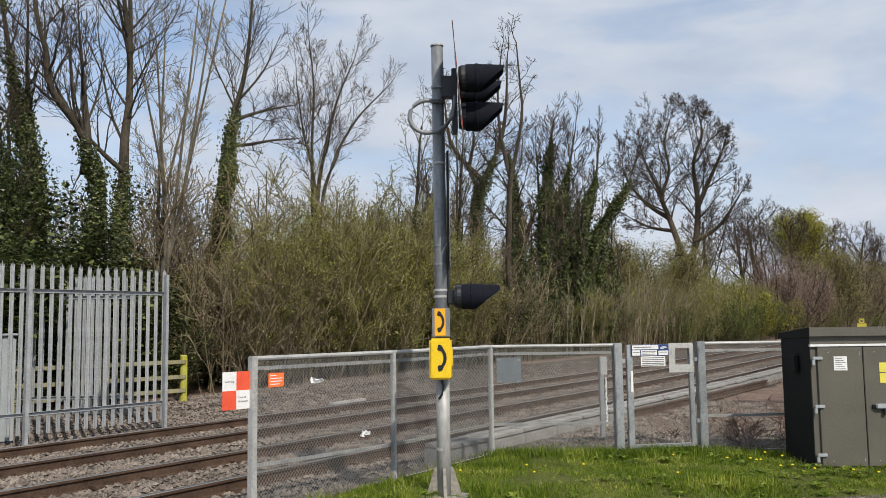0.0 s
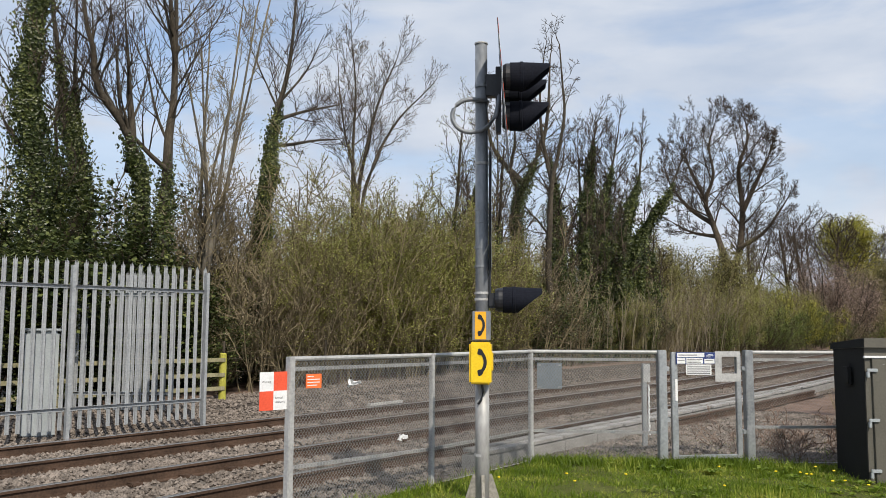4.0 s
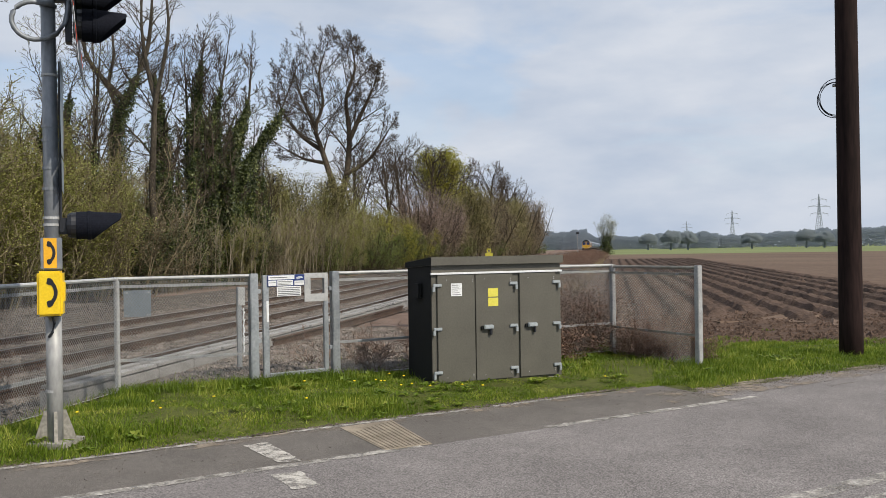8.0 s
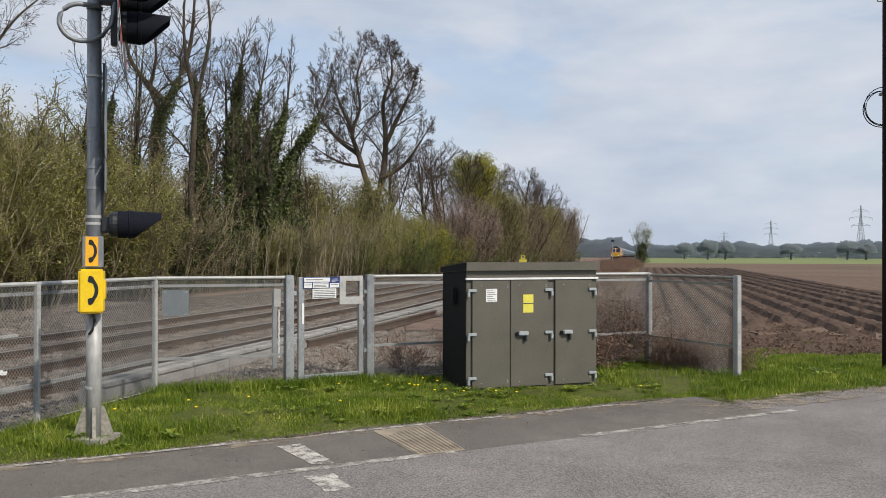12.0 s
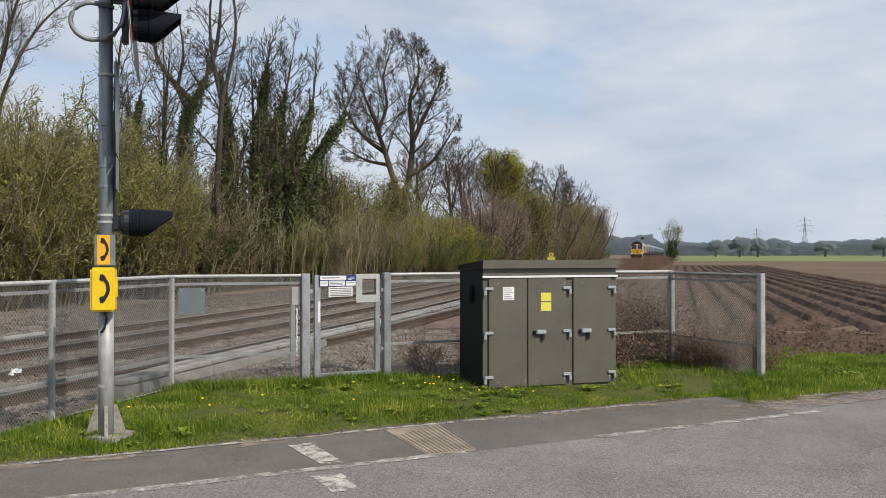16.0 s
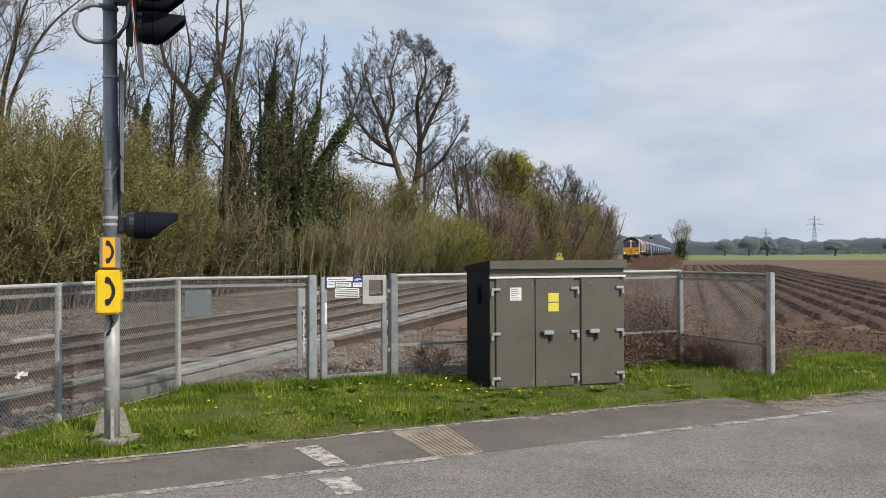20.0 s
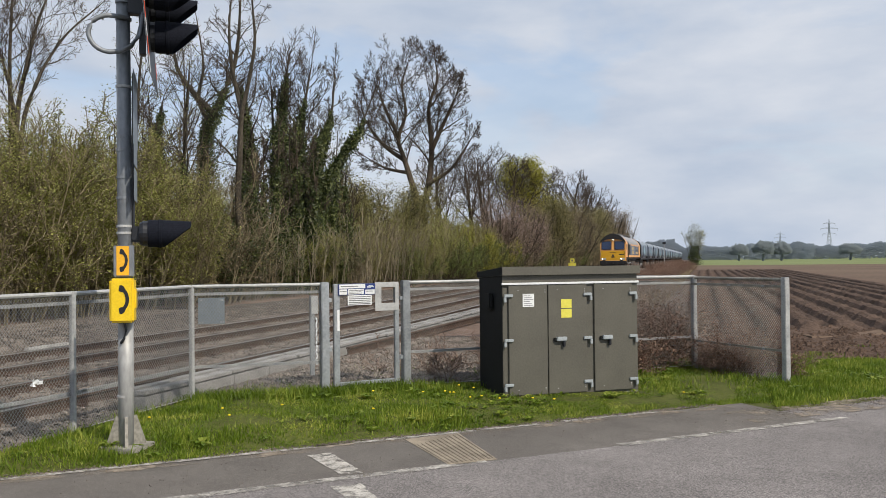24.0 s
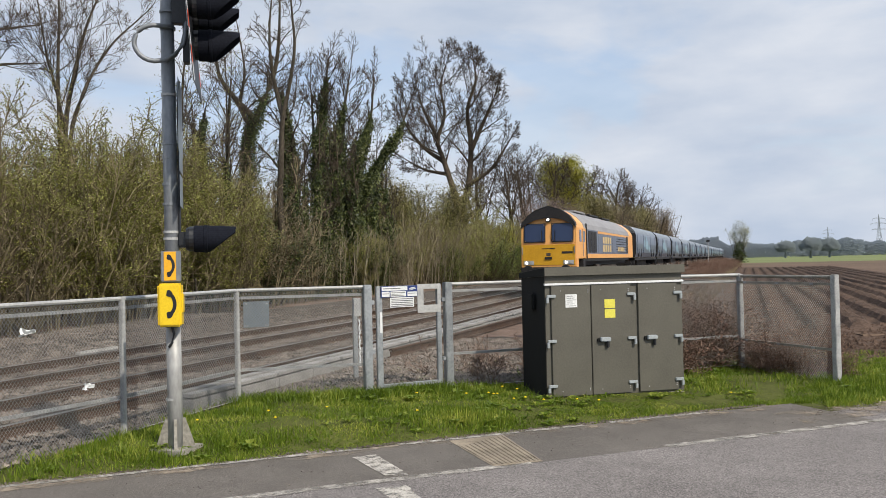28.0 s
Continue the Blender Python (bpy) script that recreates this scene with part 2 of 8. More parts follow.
M_CONCRETE = grainy("concrete", (0.26, 0.25, 0.235), (0.46, 0.45, 0.43), 2.2, 45, 0.85, 0, 0.25, varied=0.12)
M_TROUGH = grainy("trough_concrete", (0.16, 0.153, 0.147), (0.36, 0.35, 0.337), 2.2, 45, 0.88, 0, 0.25, varied=0.16)
M_FOOT = grainy("grimy_foot_steel", (0.17, 0.16, 0.135), (0.36, 0.34, 0.30), 5, 40, 0.7, 0.1, 0.15)
M_POLELOW = grainy("pale_pole_steel", (0.27, 0.27, 0.265), (0.43, 0.43, 0.42), 3, 30, 0.55, 0.2, 0.08, (1, 1, 0.4))
M_GALV = grainy("galvanised_steel", (0.27, 0.29, 0.31), (0.47, 0.49, 0.51), 5, 35, 0.42, 0.65, 0.06, varied=0.12)
M_GALVDULL = grainy("weathered_galvanised", (0.29, 0.295, 0.30), (0.49, 0.49, 0.485), 6, 40, 0.6, 0.25, 0.1, varied=0.12)
M_WIRE = grainy("fence_wire", (0.18, 0.185, 0.185), (0.30, 0.305, 0.30), 6, 40, 0.6, 0.4, 0.0)
M_POLE = grainy("grey_pole_steel", (0.15, 0.165, 0.185), (0.27, 0.285, 0.305), 3, 30, 0.5, 0.35, 0.08, (1, 1, 0.4))
M_BLACK = grainy("black_plastic", (0.008, 0.009, 0.012), (0.02, 0.021, 0.026), 5, 60, 0.42, 0, 0.05)
M_HOOD = grainy("black_hood", (0.005, 0.006, 0.010), (0.012, 0.014, 0.022), 4, 60, 0.86, 0, 0.02)
M_YELLOW = grainy("yellow_box", (0.70, 0.46, 0.008), (0.86, 0.60, 0.02), 6, 60, 0.4, 0, 0.03)
M_AMBERSIGN = grainy("amber_sign", (0.72, 0.36, 0.01), (0.85, 0.45, 0.03), 6, 60, 0.5, 0, 0.03)
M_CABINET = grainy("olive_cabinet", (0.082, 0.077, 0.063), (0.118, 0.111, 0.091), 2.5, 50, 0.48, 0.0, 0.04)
# Near-black that paints shade on the cabinet's left side; handle plates share it.
M_CABSIDE = grainy("cabinet_shade_and_fittings", (0.005, 0.0055, 0.006), (0.012, 0.0125, 0.013), 3, 50, 0.75, 0, 0.05)
M_WHITE = grainy("white_enamel", (0.62, 0.63, 0.64), (0.80, 0.81, 0.82), 6, 60, 0.5, 0, 0.02)
M_LABEL = grainy("yellow_label", (0.62, 0.56, 0.07), (0.74, 0.67, 0.11), 6, 60, 0.5, 0, 0.02)
M_ORANGE = grainy("orange_sign", (0.75, 0.14, 0.03), (0.88, 0.2, 0.05), 6, 60, 0.5, 0, 0.02)
M_RED = grainy("red_enamel", (0.62, 0.07, 0.03), (0.78, 0.11, 0.05), 6, 60, 0.45, 0, 0.02)
M_BLUE = grainy("blue_sign", (0.012, 0.03, 0.14), (0.02, 0.045, 0.19), 6, 60, 0.45, 0, 0.02)
M_INK = grainy("grey_print", (0.10, 0.10, 0.11), (0.2, 0.2, 0.21), 6, 60, 0.6, 0, 0.0)
M_PALING = grainy("pale_galvanised", (0.24, 0.255, 0.27), (0.42, 0.435, 0.45), 5, 35, 0.5, 0.3, 0.06, varied=0.14)
M_PALEGREY = grainy("pale_grey_paint", (0.26, 0.29, 0.31), (0.37, 0.40, 0.42), 3, 50, 0.5, 0, 0.04)
M_PLATE = grainy("grey_sign_back", (0.20, 0.235, 0.27), (0.29, 0.325, 0.36), 4, 60, 0.45, 0.4, 0.04)
M_BARK = grainy("grey_bark", (0.028, 0.023, 0.018), (0.10, 0.085, 0.066), 3, 24, 0.95, 0, 0.7, (1, 1, 0.35), 0.02, True)
M_STEM = grainy("pale_sapling_bark", (0.13, 0.108, 0.075), (0.36, 0.31, 0.23), 1.2, 9, 0.9, 0, 0.0, (1, 1, 1), 0.01, True)
M_GREYBARK = grainy("smooth_grey_bark", (0.06, 0.053, 0.043), (0.165, 0.148, 0.12), 3, 24, 0.95, 0, 0.5, (1, 1, 0.4), 0.02, True)
M_DEADLEAF = leafy("dead_bramble_leaf", (0.10, 0.045, 0.028), (0.17, 0.09, 0.06), (0.32, 0.21, 0.15), 0.7, 0.2)
M_PYLON = grainy("pylon_steel", (0.24, 0.27, 0.31), (0.32, 0.35, 0.39), 1, 10, 0.8, 0, 0.0)
M_GOLD = grainy("faded_gold_lettering", (0.46, 0.34, 0.17), (0.62, 0.48, 0.26), 2, 20, 0.6, 0, 0.0)
M_TWIG = grainy("bare_twigs", (0.034, 0.026, 0.020), (0.105, 0.083, 0.062), 0.6, 6, 0.95, 0, 0.0, (1, 1, 1), 0.01, True)
M_TWIGPALE = grainy("pale_stems", (0.10, 0.08, 0.045), (0.27, 0.225, 0.145), 0.6, 6, 0.95, 0, 0.0, (1, 1, 1), 0.01, True)
M_TWIGPINK = grainy("reddish_twigs", (0.13, 0.085, 0.066), (0.26, 0.185, 0.15), 0.6, 6, 0.95, 0, 0.0, (1, 1, 1), 0.01, True)
M_BRAMBLE = grainy("dead_bramble", (0.085, 0.055, 0.042), (0.27, 0.195, 0.155), 2.0, 12, 0.95, 0, 0.0, (1, 1, 1), 0.01, True)
M_IVY = leafy("ivy_leaf", (0.013, 0.021, 0.006), (0.052, 0.070, 0.021), (0.22, 0.245, 0.08), 0.36, 0.22, 0.3, 0.9)
M_CATKIN = leafy("spring_leaf", (0.11, 0.11, 0.025), (0.27, 0.275, 0.07), (0.52, 0.52, 0.19), 0.5, 0.42, 0.35, 0.8)
M_GREEN = leafy("green_leaf", (0.06, 0.085, 0.018), (0.13, 0.165, 0.035), (0.24, 0.26, 0.07), 0.5, 0.35)
M_YGREEN = leafy("yellow_green_leaf", (0.16, 0.155, 0.018), (0.31, 0.30, 0.035), (0.50, 0.47, 0.08), 0.55, 0.45)
M_BUD = leafy("brown_bud", (0.13, 0.098, 0.064), (0.24, 0.19, 0.13), (0.38, 0.31, 0.225), 0.8, 0.35)
M_PINKBUD = leafy("pinkish_bud", (0.18, 0.128, 0.10), (0.29, 0.215, 0.175), (0.42, 0.33, 0.28), 0.8, 0.4)
M_GRASS = leafy("grass_blade", (0.052, 0.086, 0.009), (0.155, 0.230, 0.020), (0.47, 0.47, 0.10), 0.45, 0.42, 0.5, 1.9)
M_OLIVE = leafy("olive_bud", (0.13, 0.115, 0.045), (0.25, 0.225, 0.095), (0.40, 0.365, 0.18), 0.7, 0.4)
M_DRYGRASS = leafy("dry_grass", (0.16, 0.12, 0.07), (0.27, 0.21, 0.13), (0.42, 0.34, 0.22), 0.7, 0.25)
M_DANDELION = grainy("dandelion", (0.80, 0.58, 0.01), (0.9, 0.68, 0.02), 20, 80, 0.6, 0, 0.0)
M_WOODDARK = grainy("tarred_pole", (0.010, 0.0065, 0.006), (0.034, 0.020, 0.018), 3, 30, 0.85, 0, 0.5, (1, 1, 0.12), 0.01)
M_FENCEWOOD = grainy("weathered_wood", (0.17, 0.16, 0.09), (0.34, 0.31, 0.2), 3, 40, 0.9, 0, 0.3, (1, 1, 0.3))
M_PALELEAF = leafy("pale_young_leaf", (0.28, 0.29, 0.20), (0.36, 0.37, 0.27), (0.45, 0.46, 0.35), 0.7, 0.35)
M_LICHEN = grainy("lichen_post", (0.28, 0.27, 0.04), (0.46, 0.44, 0.1), 3, 30, 0.9, 0, 0.3)
# Distance haze is mixed into these two pale blue-grey tree colours.
M_HAZYWOOD = leafy("hazed_woodland", (0.30, 0.34, 0.385), (0.31, 0.35, 0.395), (0.32, 0.36, 0.405), 0.95, 0.5)
M_HAZYTREE = leafy("hazed_field_tree", (0.25, 0.285, 0.30), (0.26, 0.295, 0.31), (0.27, 0.305, 0.32), 0.95, 0.5)
M_LOCO_Y = grainy("loco_yellow", (0.50, 0.255, 0.008), (0.64, 0.35, 0.018), 1.5, 20, 0.45, 0, 0.02)
M_LOCO_O = grainy("loco_orange", (0.68, 0.32, 0.085), (0.80, 0.41, 0.13), 1.5, 20, 0.45, 0, 0.02)
M_LOCO_ROOF = grainy("loco_grey_roof", (0.20, 0.195, 0.20), (0.34, 0.33, 0.335), 1.2, 20, 0.5, 0.1, 0.03)
M_LOCO_BLUE = grainy("loco_blue_side", (0.10, 0.12, 0.17), (0.17, 0.20, 0.26), 1.2, 20, 0.5, 0.1, 0.03)
M_LOCO_DARK = grainy("loco_dark", (0.012, 0.012, 0.014), (0.035, 0.033, 0.033), 1.5, 25, 0.6, 0.1, 0.1)
M_BOGIE = grainy("bogie_grime", (0.035, 0.028, 0.023), (0.10, 0.085, 0.072), 2, 25, 0.8, 0.2, 0.2)
M_WAGON = grainy("wagon_blue_grey", (0.075, 0.10, 0.15), (0.16, 0.195, 0.26), 0.5, 9, 0.28, 0.25, 0.03)
M_WAGONTOP = grainy("wagon_roof", (0.17, 0.20, 0.235), (0.28, 0.31, 0.345), 0.7, 12, 0.35, 0.3, 0.04)
M_WAGONPANEL = grainy("wagon_pale_panel", (0.22, 0.36, 0.45), (0.34, 0.48, 0.56), 0.9, 12, 0.4, 0.1, 0.04)
M_GLASSDARK, _n, _l, _b = material("cab_glass", 0.06)
_b.inputs["Base Color"].default_value = (0.022, 0.036, 0.085, 1)
M_LAMP, _n, _l, _b = material("headlight", 0.3)
_b.inputs["Base Color"].default_value = (0.9, 0.9, 0.85, 1)
_b.inputs["Emission Color"].default_value = (1.0, 0.93, 0.8, 1)
_b.inputs["Emission Strength"].default_value = 5.0
M_LENS, _n, _l, _b = material("red_lens", 0.15)
_b.inputs["Base Color"].default_value = (0.12, 0.004, 0.004, 1)


# ---- mesh helpers ----
def make(name, verts, faces, mats, parent=None, label="", mat_ids=None, smooth=False):
    me = bpy.data.meshes.new(name)
    me.from_pydata([tuple(v) for v in verts], [], faces)
    for m in (mats if isinstance(mats, (list, tuple)) else [mats]):
        me.materials.append(m)
    if mat_ids is not None:
        me.polygons.foreach_set("material_index", np.asarray(mat_ids, dtype=np.int32))
    if smooth:
        me.polygons.foreach_set("use_smooth", np.ones(len(me.polygons), dtype=bool))
    me.update()
    ob = new(name, me)
    if parent is not None:
        ob.parent = parent
    if label:
        ob["label"] = label
    return ob


def part(name, bm, mat, parent=None, label="", smooth=False):
    """Links a bmesh as one mesh object under a thing or a part."""
    me = bpy.data.meshes.new(name)
    bm.to_mesh(me)
    bm.free()
    me.materials.append(mat)
    if smooth:
        me.polygons.foreach_set("use_smooth", np.ones(len(me.polygons), dtype=bool))
    ob = new(name, me)
    if parent is not None:
        ob.parent = parent
    if label:
        ob["label"] = label
    return ob


def empty(name, m=None, **tags):
    ob = new(name)
    if m is not None:
        ob.matrix_world = m
    return tagged(ob, **tags)


def box(bm, x0, x1, y0, y1, z0, z1, bevel=0.0):
    r = bmesh.ops.create_cube(bm, size=1.0)
    for v in r["verts"]:
        v.co = Vector(((x0 + x1) / 2 + v.co.x * (x1 - x0), (y0 + y1) / 2 + v.co.y * (y1 - y0), (z0 + z1) / 2 + v.co.z * (z1 - z0)))
    if bevel:
        es = list({e for v in r["verts"] for e in v.link_edges})
        bmesh.ops.bevel(bm, geom=es, offset=bevel, segments=2, affect="EDGES")
    return bm


def boxed(x0, x1, y0, y1, z0, z1, bevel=0.0):
    return box(bmesh.new(), x0, x1, y0, y1, z0, z1, bevel)


def tube(bm, points, radii, sides=8, caps=True):
    """A round bar along points."""
    pts = [Vector(p) for p in points]
    if not isinstance(radii, (list, tuple)):
        radii = [radii] * len(pts)
    rings = []
    for i, p in enumerate(pts):
        d = (pts[min(i + 1, len(pts) - 1)] - pts[max(i - 1, 0)]).normalized()
        a = d.orthogonal().normalized() if abs(d.z) > 0.9 else d.cross(Vector((0, 0, 1))).normalized()
        b = d.cross(a)
        rings.append([bm.verts.new(p + radii[i] * (math.cos(2 * math.pi * k / sides) * a + math.sin(2 * math.pi * k / sides) * b)) for k in range(sides)])
    for r0, r1 in zip(rings, rings[1:]):
        for k in range(sides):
            bm.faces.new((r0[k], r0[(k + 1) % sides], r1[(k + 1) % sides], r1[k]))
    if caps:
        bm.faces.new(rings[0][::-1])
        bm.faces.new(rings[-1])
    return bm


def tubed(points, radii, sides=8):
    return tube(bmesh.new(), points, radii, sides)


def prism(bm, outline, axis, a, b):
    """Extrudes an outline of (u, v) along an axis from a to b."""
    def at(u, v, w):
        return {"x": (w, u, v), "y": (u, w, v), "z": (u, v, w)}[axis]
    lo = [bm.verts.new(at(u, v, a)) for u, v in outline]
    hi = [bm.verts.new(at(u, v, b)) for u, v in outline]
    n = len(outline)
    for i in range(n):
        bm.faces.new((lo[i], lo[(i + 1) % n], hi[(i + 1) % n], hi[i]))
    bm.faces.new(lo[::-1])
    bm.faces.new(hi)
    bmesh.ops.recalc_face_normals(bm, faces=bm.faces[:])
    return bm


def heading(x, y, z, degrees):
    return pose(x, y, z, 0, 0, degrees)


# ---- the lie of the land ----
U = Vector((math.cos(radians(41.3)), math.sin(radians(41.3)), 0))   # along the road
V = Vector((-U.y, U.x, 0))                                          # across it, towards the railway
ROAD0 = Vector((-1.31, 7.06, 0))                                    # on the line between carriageway and footway


def at_road(u, v, z=0.0):
    p = ROAD0 + U * float(u) + V * float(v)
    return Vector((p.x, p.y, float(z)))


def smooth01(a, b, x):
    t = min(1.0, max(0.0, (x - a) / (b - a)))
    return t * t * (3 - 2 * t)


def track_x(y):
    return -8.09 - 0.32 * smooth01(16, 44, y) - 0.0016 * max(0.0, y - 40)


def rail_z(y):
    return 0.03 + 0.25 * smooth01(22, 64, y)


def ground_z(x, y):
    """Height of the ground, ridges and stones apart."""
    p = Vector((x, y, 0)) - ROAD0
    u, v = p.dot(U), p.dot(V)
    z = 0.0
    z += (0.09 - 0.055 * smooth01(0.2, 1.6, u)) * smooth01(1.25, 1.9, v) * (1 - smooth01(4.5, 7.5, u))
    bed = rail_z(y) - 0.16
    t = smooth01(-5.3, -6.4, x) * smooth01(1.0, 2.2, v + max(0.0, -x - 6) * 0.2)
    z = z * (1 - t) + bed * t
    t2 = smooth01(-13.4, -14.6, x)
    z = z * (1 - t2) + (0.0 + 0.25 * smooth01(8, 24, y)) * t2
    if v > 1.4:
        z -= 0.10 * smooth01(13, 17, y) * smooth01(-4, 0, x)
    return z


# ---- ground ----
def axis(lo, hi, fine_lo, fine_hi, step, grow_by):
    c = list(np.arange(fine_lo, fine_hi + 1e-6, step))
    s, a = step, fine_lo
    while a > lo:
        s *= grow_by
        a -= s
        c.insert(0, a)
    s, a = step, fine_hi
    while a < hi:
        s *= grow_by
        a += s
        c.append(a)
    return c


PC0, GR0 = (-5.48, 8.68), (-3.409, 10.301)


def build_ground():
    xs, ys = axis(-3500, 3500, -18, 16, 0.3, 1.25), axis(-2500, 4200, -4, 42, 0.3, 1.22)
    mats = [M_GROUND, M_BALLASTBED, M_SOIL, M_FIELD, M_CROP, M_BRAMBLE]
    verts, faces, ids = [], [], []
    for y in ys:
        for x in xs:
            p = Vector((x, y, 0)) - ROAD0
            v = p.dot(V)
            z = ground_z(x, y)
            if v > 1.6 and abs(x) < 40 and y < 60:
                rough = 0.03 if x > -5.5 else 0.015
                if y > 14.5 and x > -1:
                    rough = 0.09
                z += rough * (noise.noise((x * 1.1, y * 1.1, 0)) + 0.6 * noise.noise((x * 3.1, y * 3.1, 2)))
            verts.append((x, y, z))
    nx = len(xs)
    for j in range(len(ys) - 1):
        for i in range(nx - 1):
            faces.append((j * nx + i, j * nx + i + 1, (j + 1) * nx + i + 1, (j + 1) * nx + i))
            x, y = (xs[i] + xs[i + 1]) / 2, (ys[j] + ys[j + 1]) / 2
            wob = 0.5 * noise.noise((x * 0.7, y * 0.7, 5))
            v = (Vector((x, y, 0)) - ROAD0).dot(V)
            m = 0
            d = Vector((*GR0, 0)) - Vector((*PC0, 0))
            side = (d.x * (y - PC0[1]) - d.y * (x - PC0[0])) / d.length
            if side > 0.15 and -14.6 < x < -0.9 + 0.3 * wob and 4 < y < 17.5 and x + y < 13.0 + wob:
                m = 1
            elif -16.2 < x + wob * 0.8 < -5.55 and v > 0.9 and (x > -14.6 or y < 24):
                m = 1
            elif x <= -14.6:
                m = 5 if x > -40 else 4
            elif x < -1.6 + wob and y > 15:
                m = 5
            elif y > 195 + 0.03 * x:
                m = 4
            elif y + wob + 0.25 * min(x, 6) > 16.3 and x > -1.6 + wob:
                m = 2 if (x < 11.5 and y < 130) else 3
            ids.append(m)
    tagged(make("ground", verts, faces, mats, mat_ids=ids, smooth=True), "flat turf, ballast and ploughed brown soil reaching the horizon", "ground", kind="structure")


build_ground()


def strip(name, u0, u1, v0, v1, z, mat, label, ragged=0.0, step=0.4, drop=0.10):
    """A slab laid along the road."""
    us = list(np.arange(u0, u1, step)) + [u1]
    verts, faces = [], []
    for k, u in enumerate(us):
        a = ragged * noise.noise((u * 2.3, v0, 1.0)) + 0.4 * ragged * noise.noise((u * 9, v0, 4.0))
        b = ragged * noise.noise((u * 2.3, v1, 7.0)) + 0.4 * ragged * noise.noise((u * 9, v1, 9.0))
        for v, zz in ((v0 + a, z - drop), (v0 + a, z), (v1 + b, z), (v1 + b, z - drop)):
            verts.append(at_road(u, v, zz))
        if k:
            o = 4 * k
            for c in range(3):
                faces.append((o - 4 + c, o + c, o + c + 1, o - 4 + c + 1))
    return tagged(make(name, verts, faces, mat), label, name.split("_")[0], kind="structure")


strip("road", -16, 90, -6.3, 0.0, 0.012, M_ASPHALT, "worn grey asphalt country road with coarse stone chips", 0.02)
strip("footway", -16, 3.6, 0.0, 1.17, 0.0135, M_FOOTWAY, "darker smooth asphalt footway beside the road", 0.04)
strip("footway_end", 3.6, 90, 0.0, 0.62, 0.010, M_ASPHALT, "crumbling asphalt road edge by the verge", 0.16)
strip("footway_near", -16, 90, -7.6, -6.3, 0.016, M_FOOTWAY, "dark asphalt footway on the near side of the road", 0.03)


def painted(name, u0, u1, v0, v1, z, mat, label, ragged=0.012, gaps=()):
    """Road paint as a thin layer with worn edges and worn-through gaps."""
    verts, faces = [], []
    us = list(np.arange(u0, u1, 0.07)) + [u1]
    for k, u in enumerate(us):
        a = ragged * (noise.noise((u * 6, v0, 3)) + noise.noise((u * 19, v0, 3)))
        b = ragged * (noise.noise((u * 6, v1, 8)) + noise.noise((u * 19, v1, 8)))
        verts += [at_road(u, v0 + a, z), at_road(u, v1 + b, z)]
        if k and not any(g0 < u < g1 for g0, g1 in gaps):
            o = 2 * k
            faces.append((o - 2, o, o + 1, o - 1))
    return tagged(make(name, verts, faces, mat), label, "road marking", kind="structure")


painted("edge_line", -9, 2.4, 1.10, 1.17, 0.0215, M_OLDPAINT, "thin worn white line along the grass edge", 0.006, gaps=((-1.35, -0.95), (1.0, 1.25)))
painted("kerb_line", -9, 3.9, -0.055, 0.055, 0.0178, M_OLDPAINT, "faded white line between road and footway", 0.007, gaps=((-0.2, 1.1),))
painted("centre_line", -4, 40, -2.72, -2.58, 0.017, M_OLDPAINT, "worn white line along the middle of the road", 0.02)
painted("centre_line_second", -4, 40, -3.02, -2.88, 0.017, M_PAINT, "second worn white line along the middle of the road", 0.012)


M_SAND = grainy("sandy_grit", (0.20, 0.165, 0.13), (0.36, 0.305, 0.245), 5, 90, 0.95, 0, 0.3, (1, 1, 1), 0.003, True)
worn_through(M_SAND, 2.6, 0.44, 0.66)
painted("sand_spill", 2.9, 7.5, 0.22, 0.78, 0.0180, M_SAND, "thin spill of sandy grit where the footway ends", 0.04)
painted("edge_dirt", -6.0, 3.4, 0.98, 1.16, 0.0177, M_SAND, "thin sandy dirt washed along the grass edge", 0.04)


def quad_paint(name, corners, z, mat, label):
    """A worn painted block between four corners."""
    a, b, c, d = [Vector((x, y, z)) for x, y in corners]
    verts, faces, n = [], [], 14
    for i in range(n + 1):
        for j in range(n + 1):
            p = a.lerp(b, i / n).lerp(d.lerp(c, i / n), j / n)
            e = 0.02 if i in (0, n) or j in (0, n) else 0.0
            verts.append((p.x + e * noise.noise((p.x * 14, p.y * 14, 1)), p.y + e * noise.noise((p.x * 14, p.y * 14, 6)), z))
    for i in range(n):
        for j in range(n):
            q = verts[i * (n + 1) + j]
            if noise.noise((q[0] * 9, q[1] * 9, 3)) + 0.5 * noise.noise((q[0] * 25, q[1] * 25, 5)) > -0.78 - (0.0 if i in (0, 1, n - 1) or j in (0, 1, n - 1) else 0.5):
                faces.append((i * (n + 1) + j, (i + 1) * (n + 1) + j, (i + 1) * (n + 1) + j + 1, i * (n + 1) + j + 1))
    return tagged(make(name, verts, faces, mat), label, "road marking", kind="structure")


quad_paint("stop_mark", ((-3.02, 6.70), (-2.87, 6.85), (-2.31, 6.27), (-2.49, 6.20)), 0.0178, M_PAINT, "broken white stop mark across the footway")
quad_paint("stop_mark_road", ((-2.41, 5.84), (-2.23, 5.98), (-1.93, 5.62), (-2.09, 5.51)), 0.0165, M_PAINT, "broken white stop mark on the road")


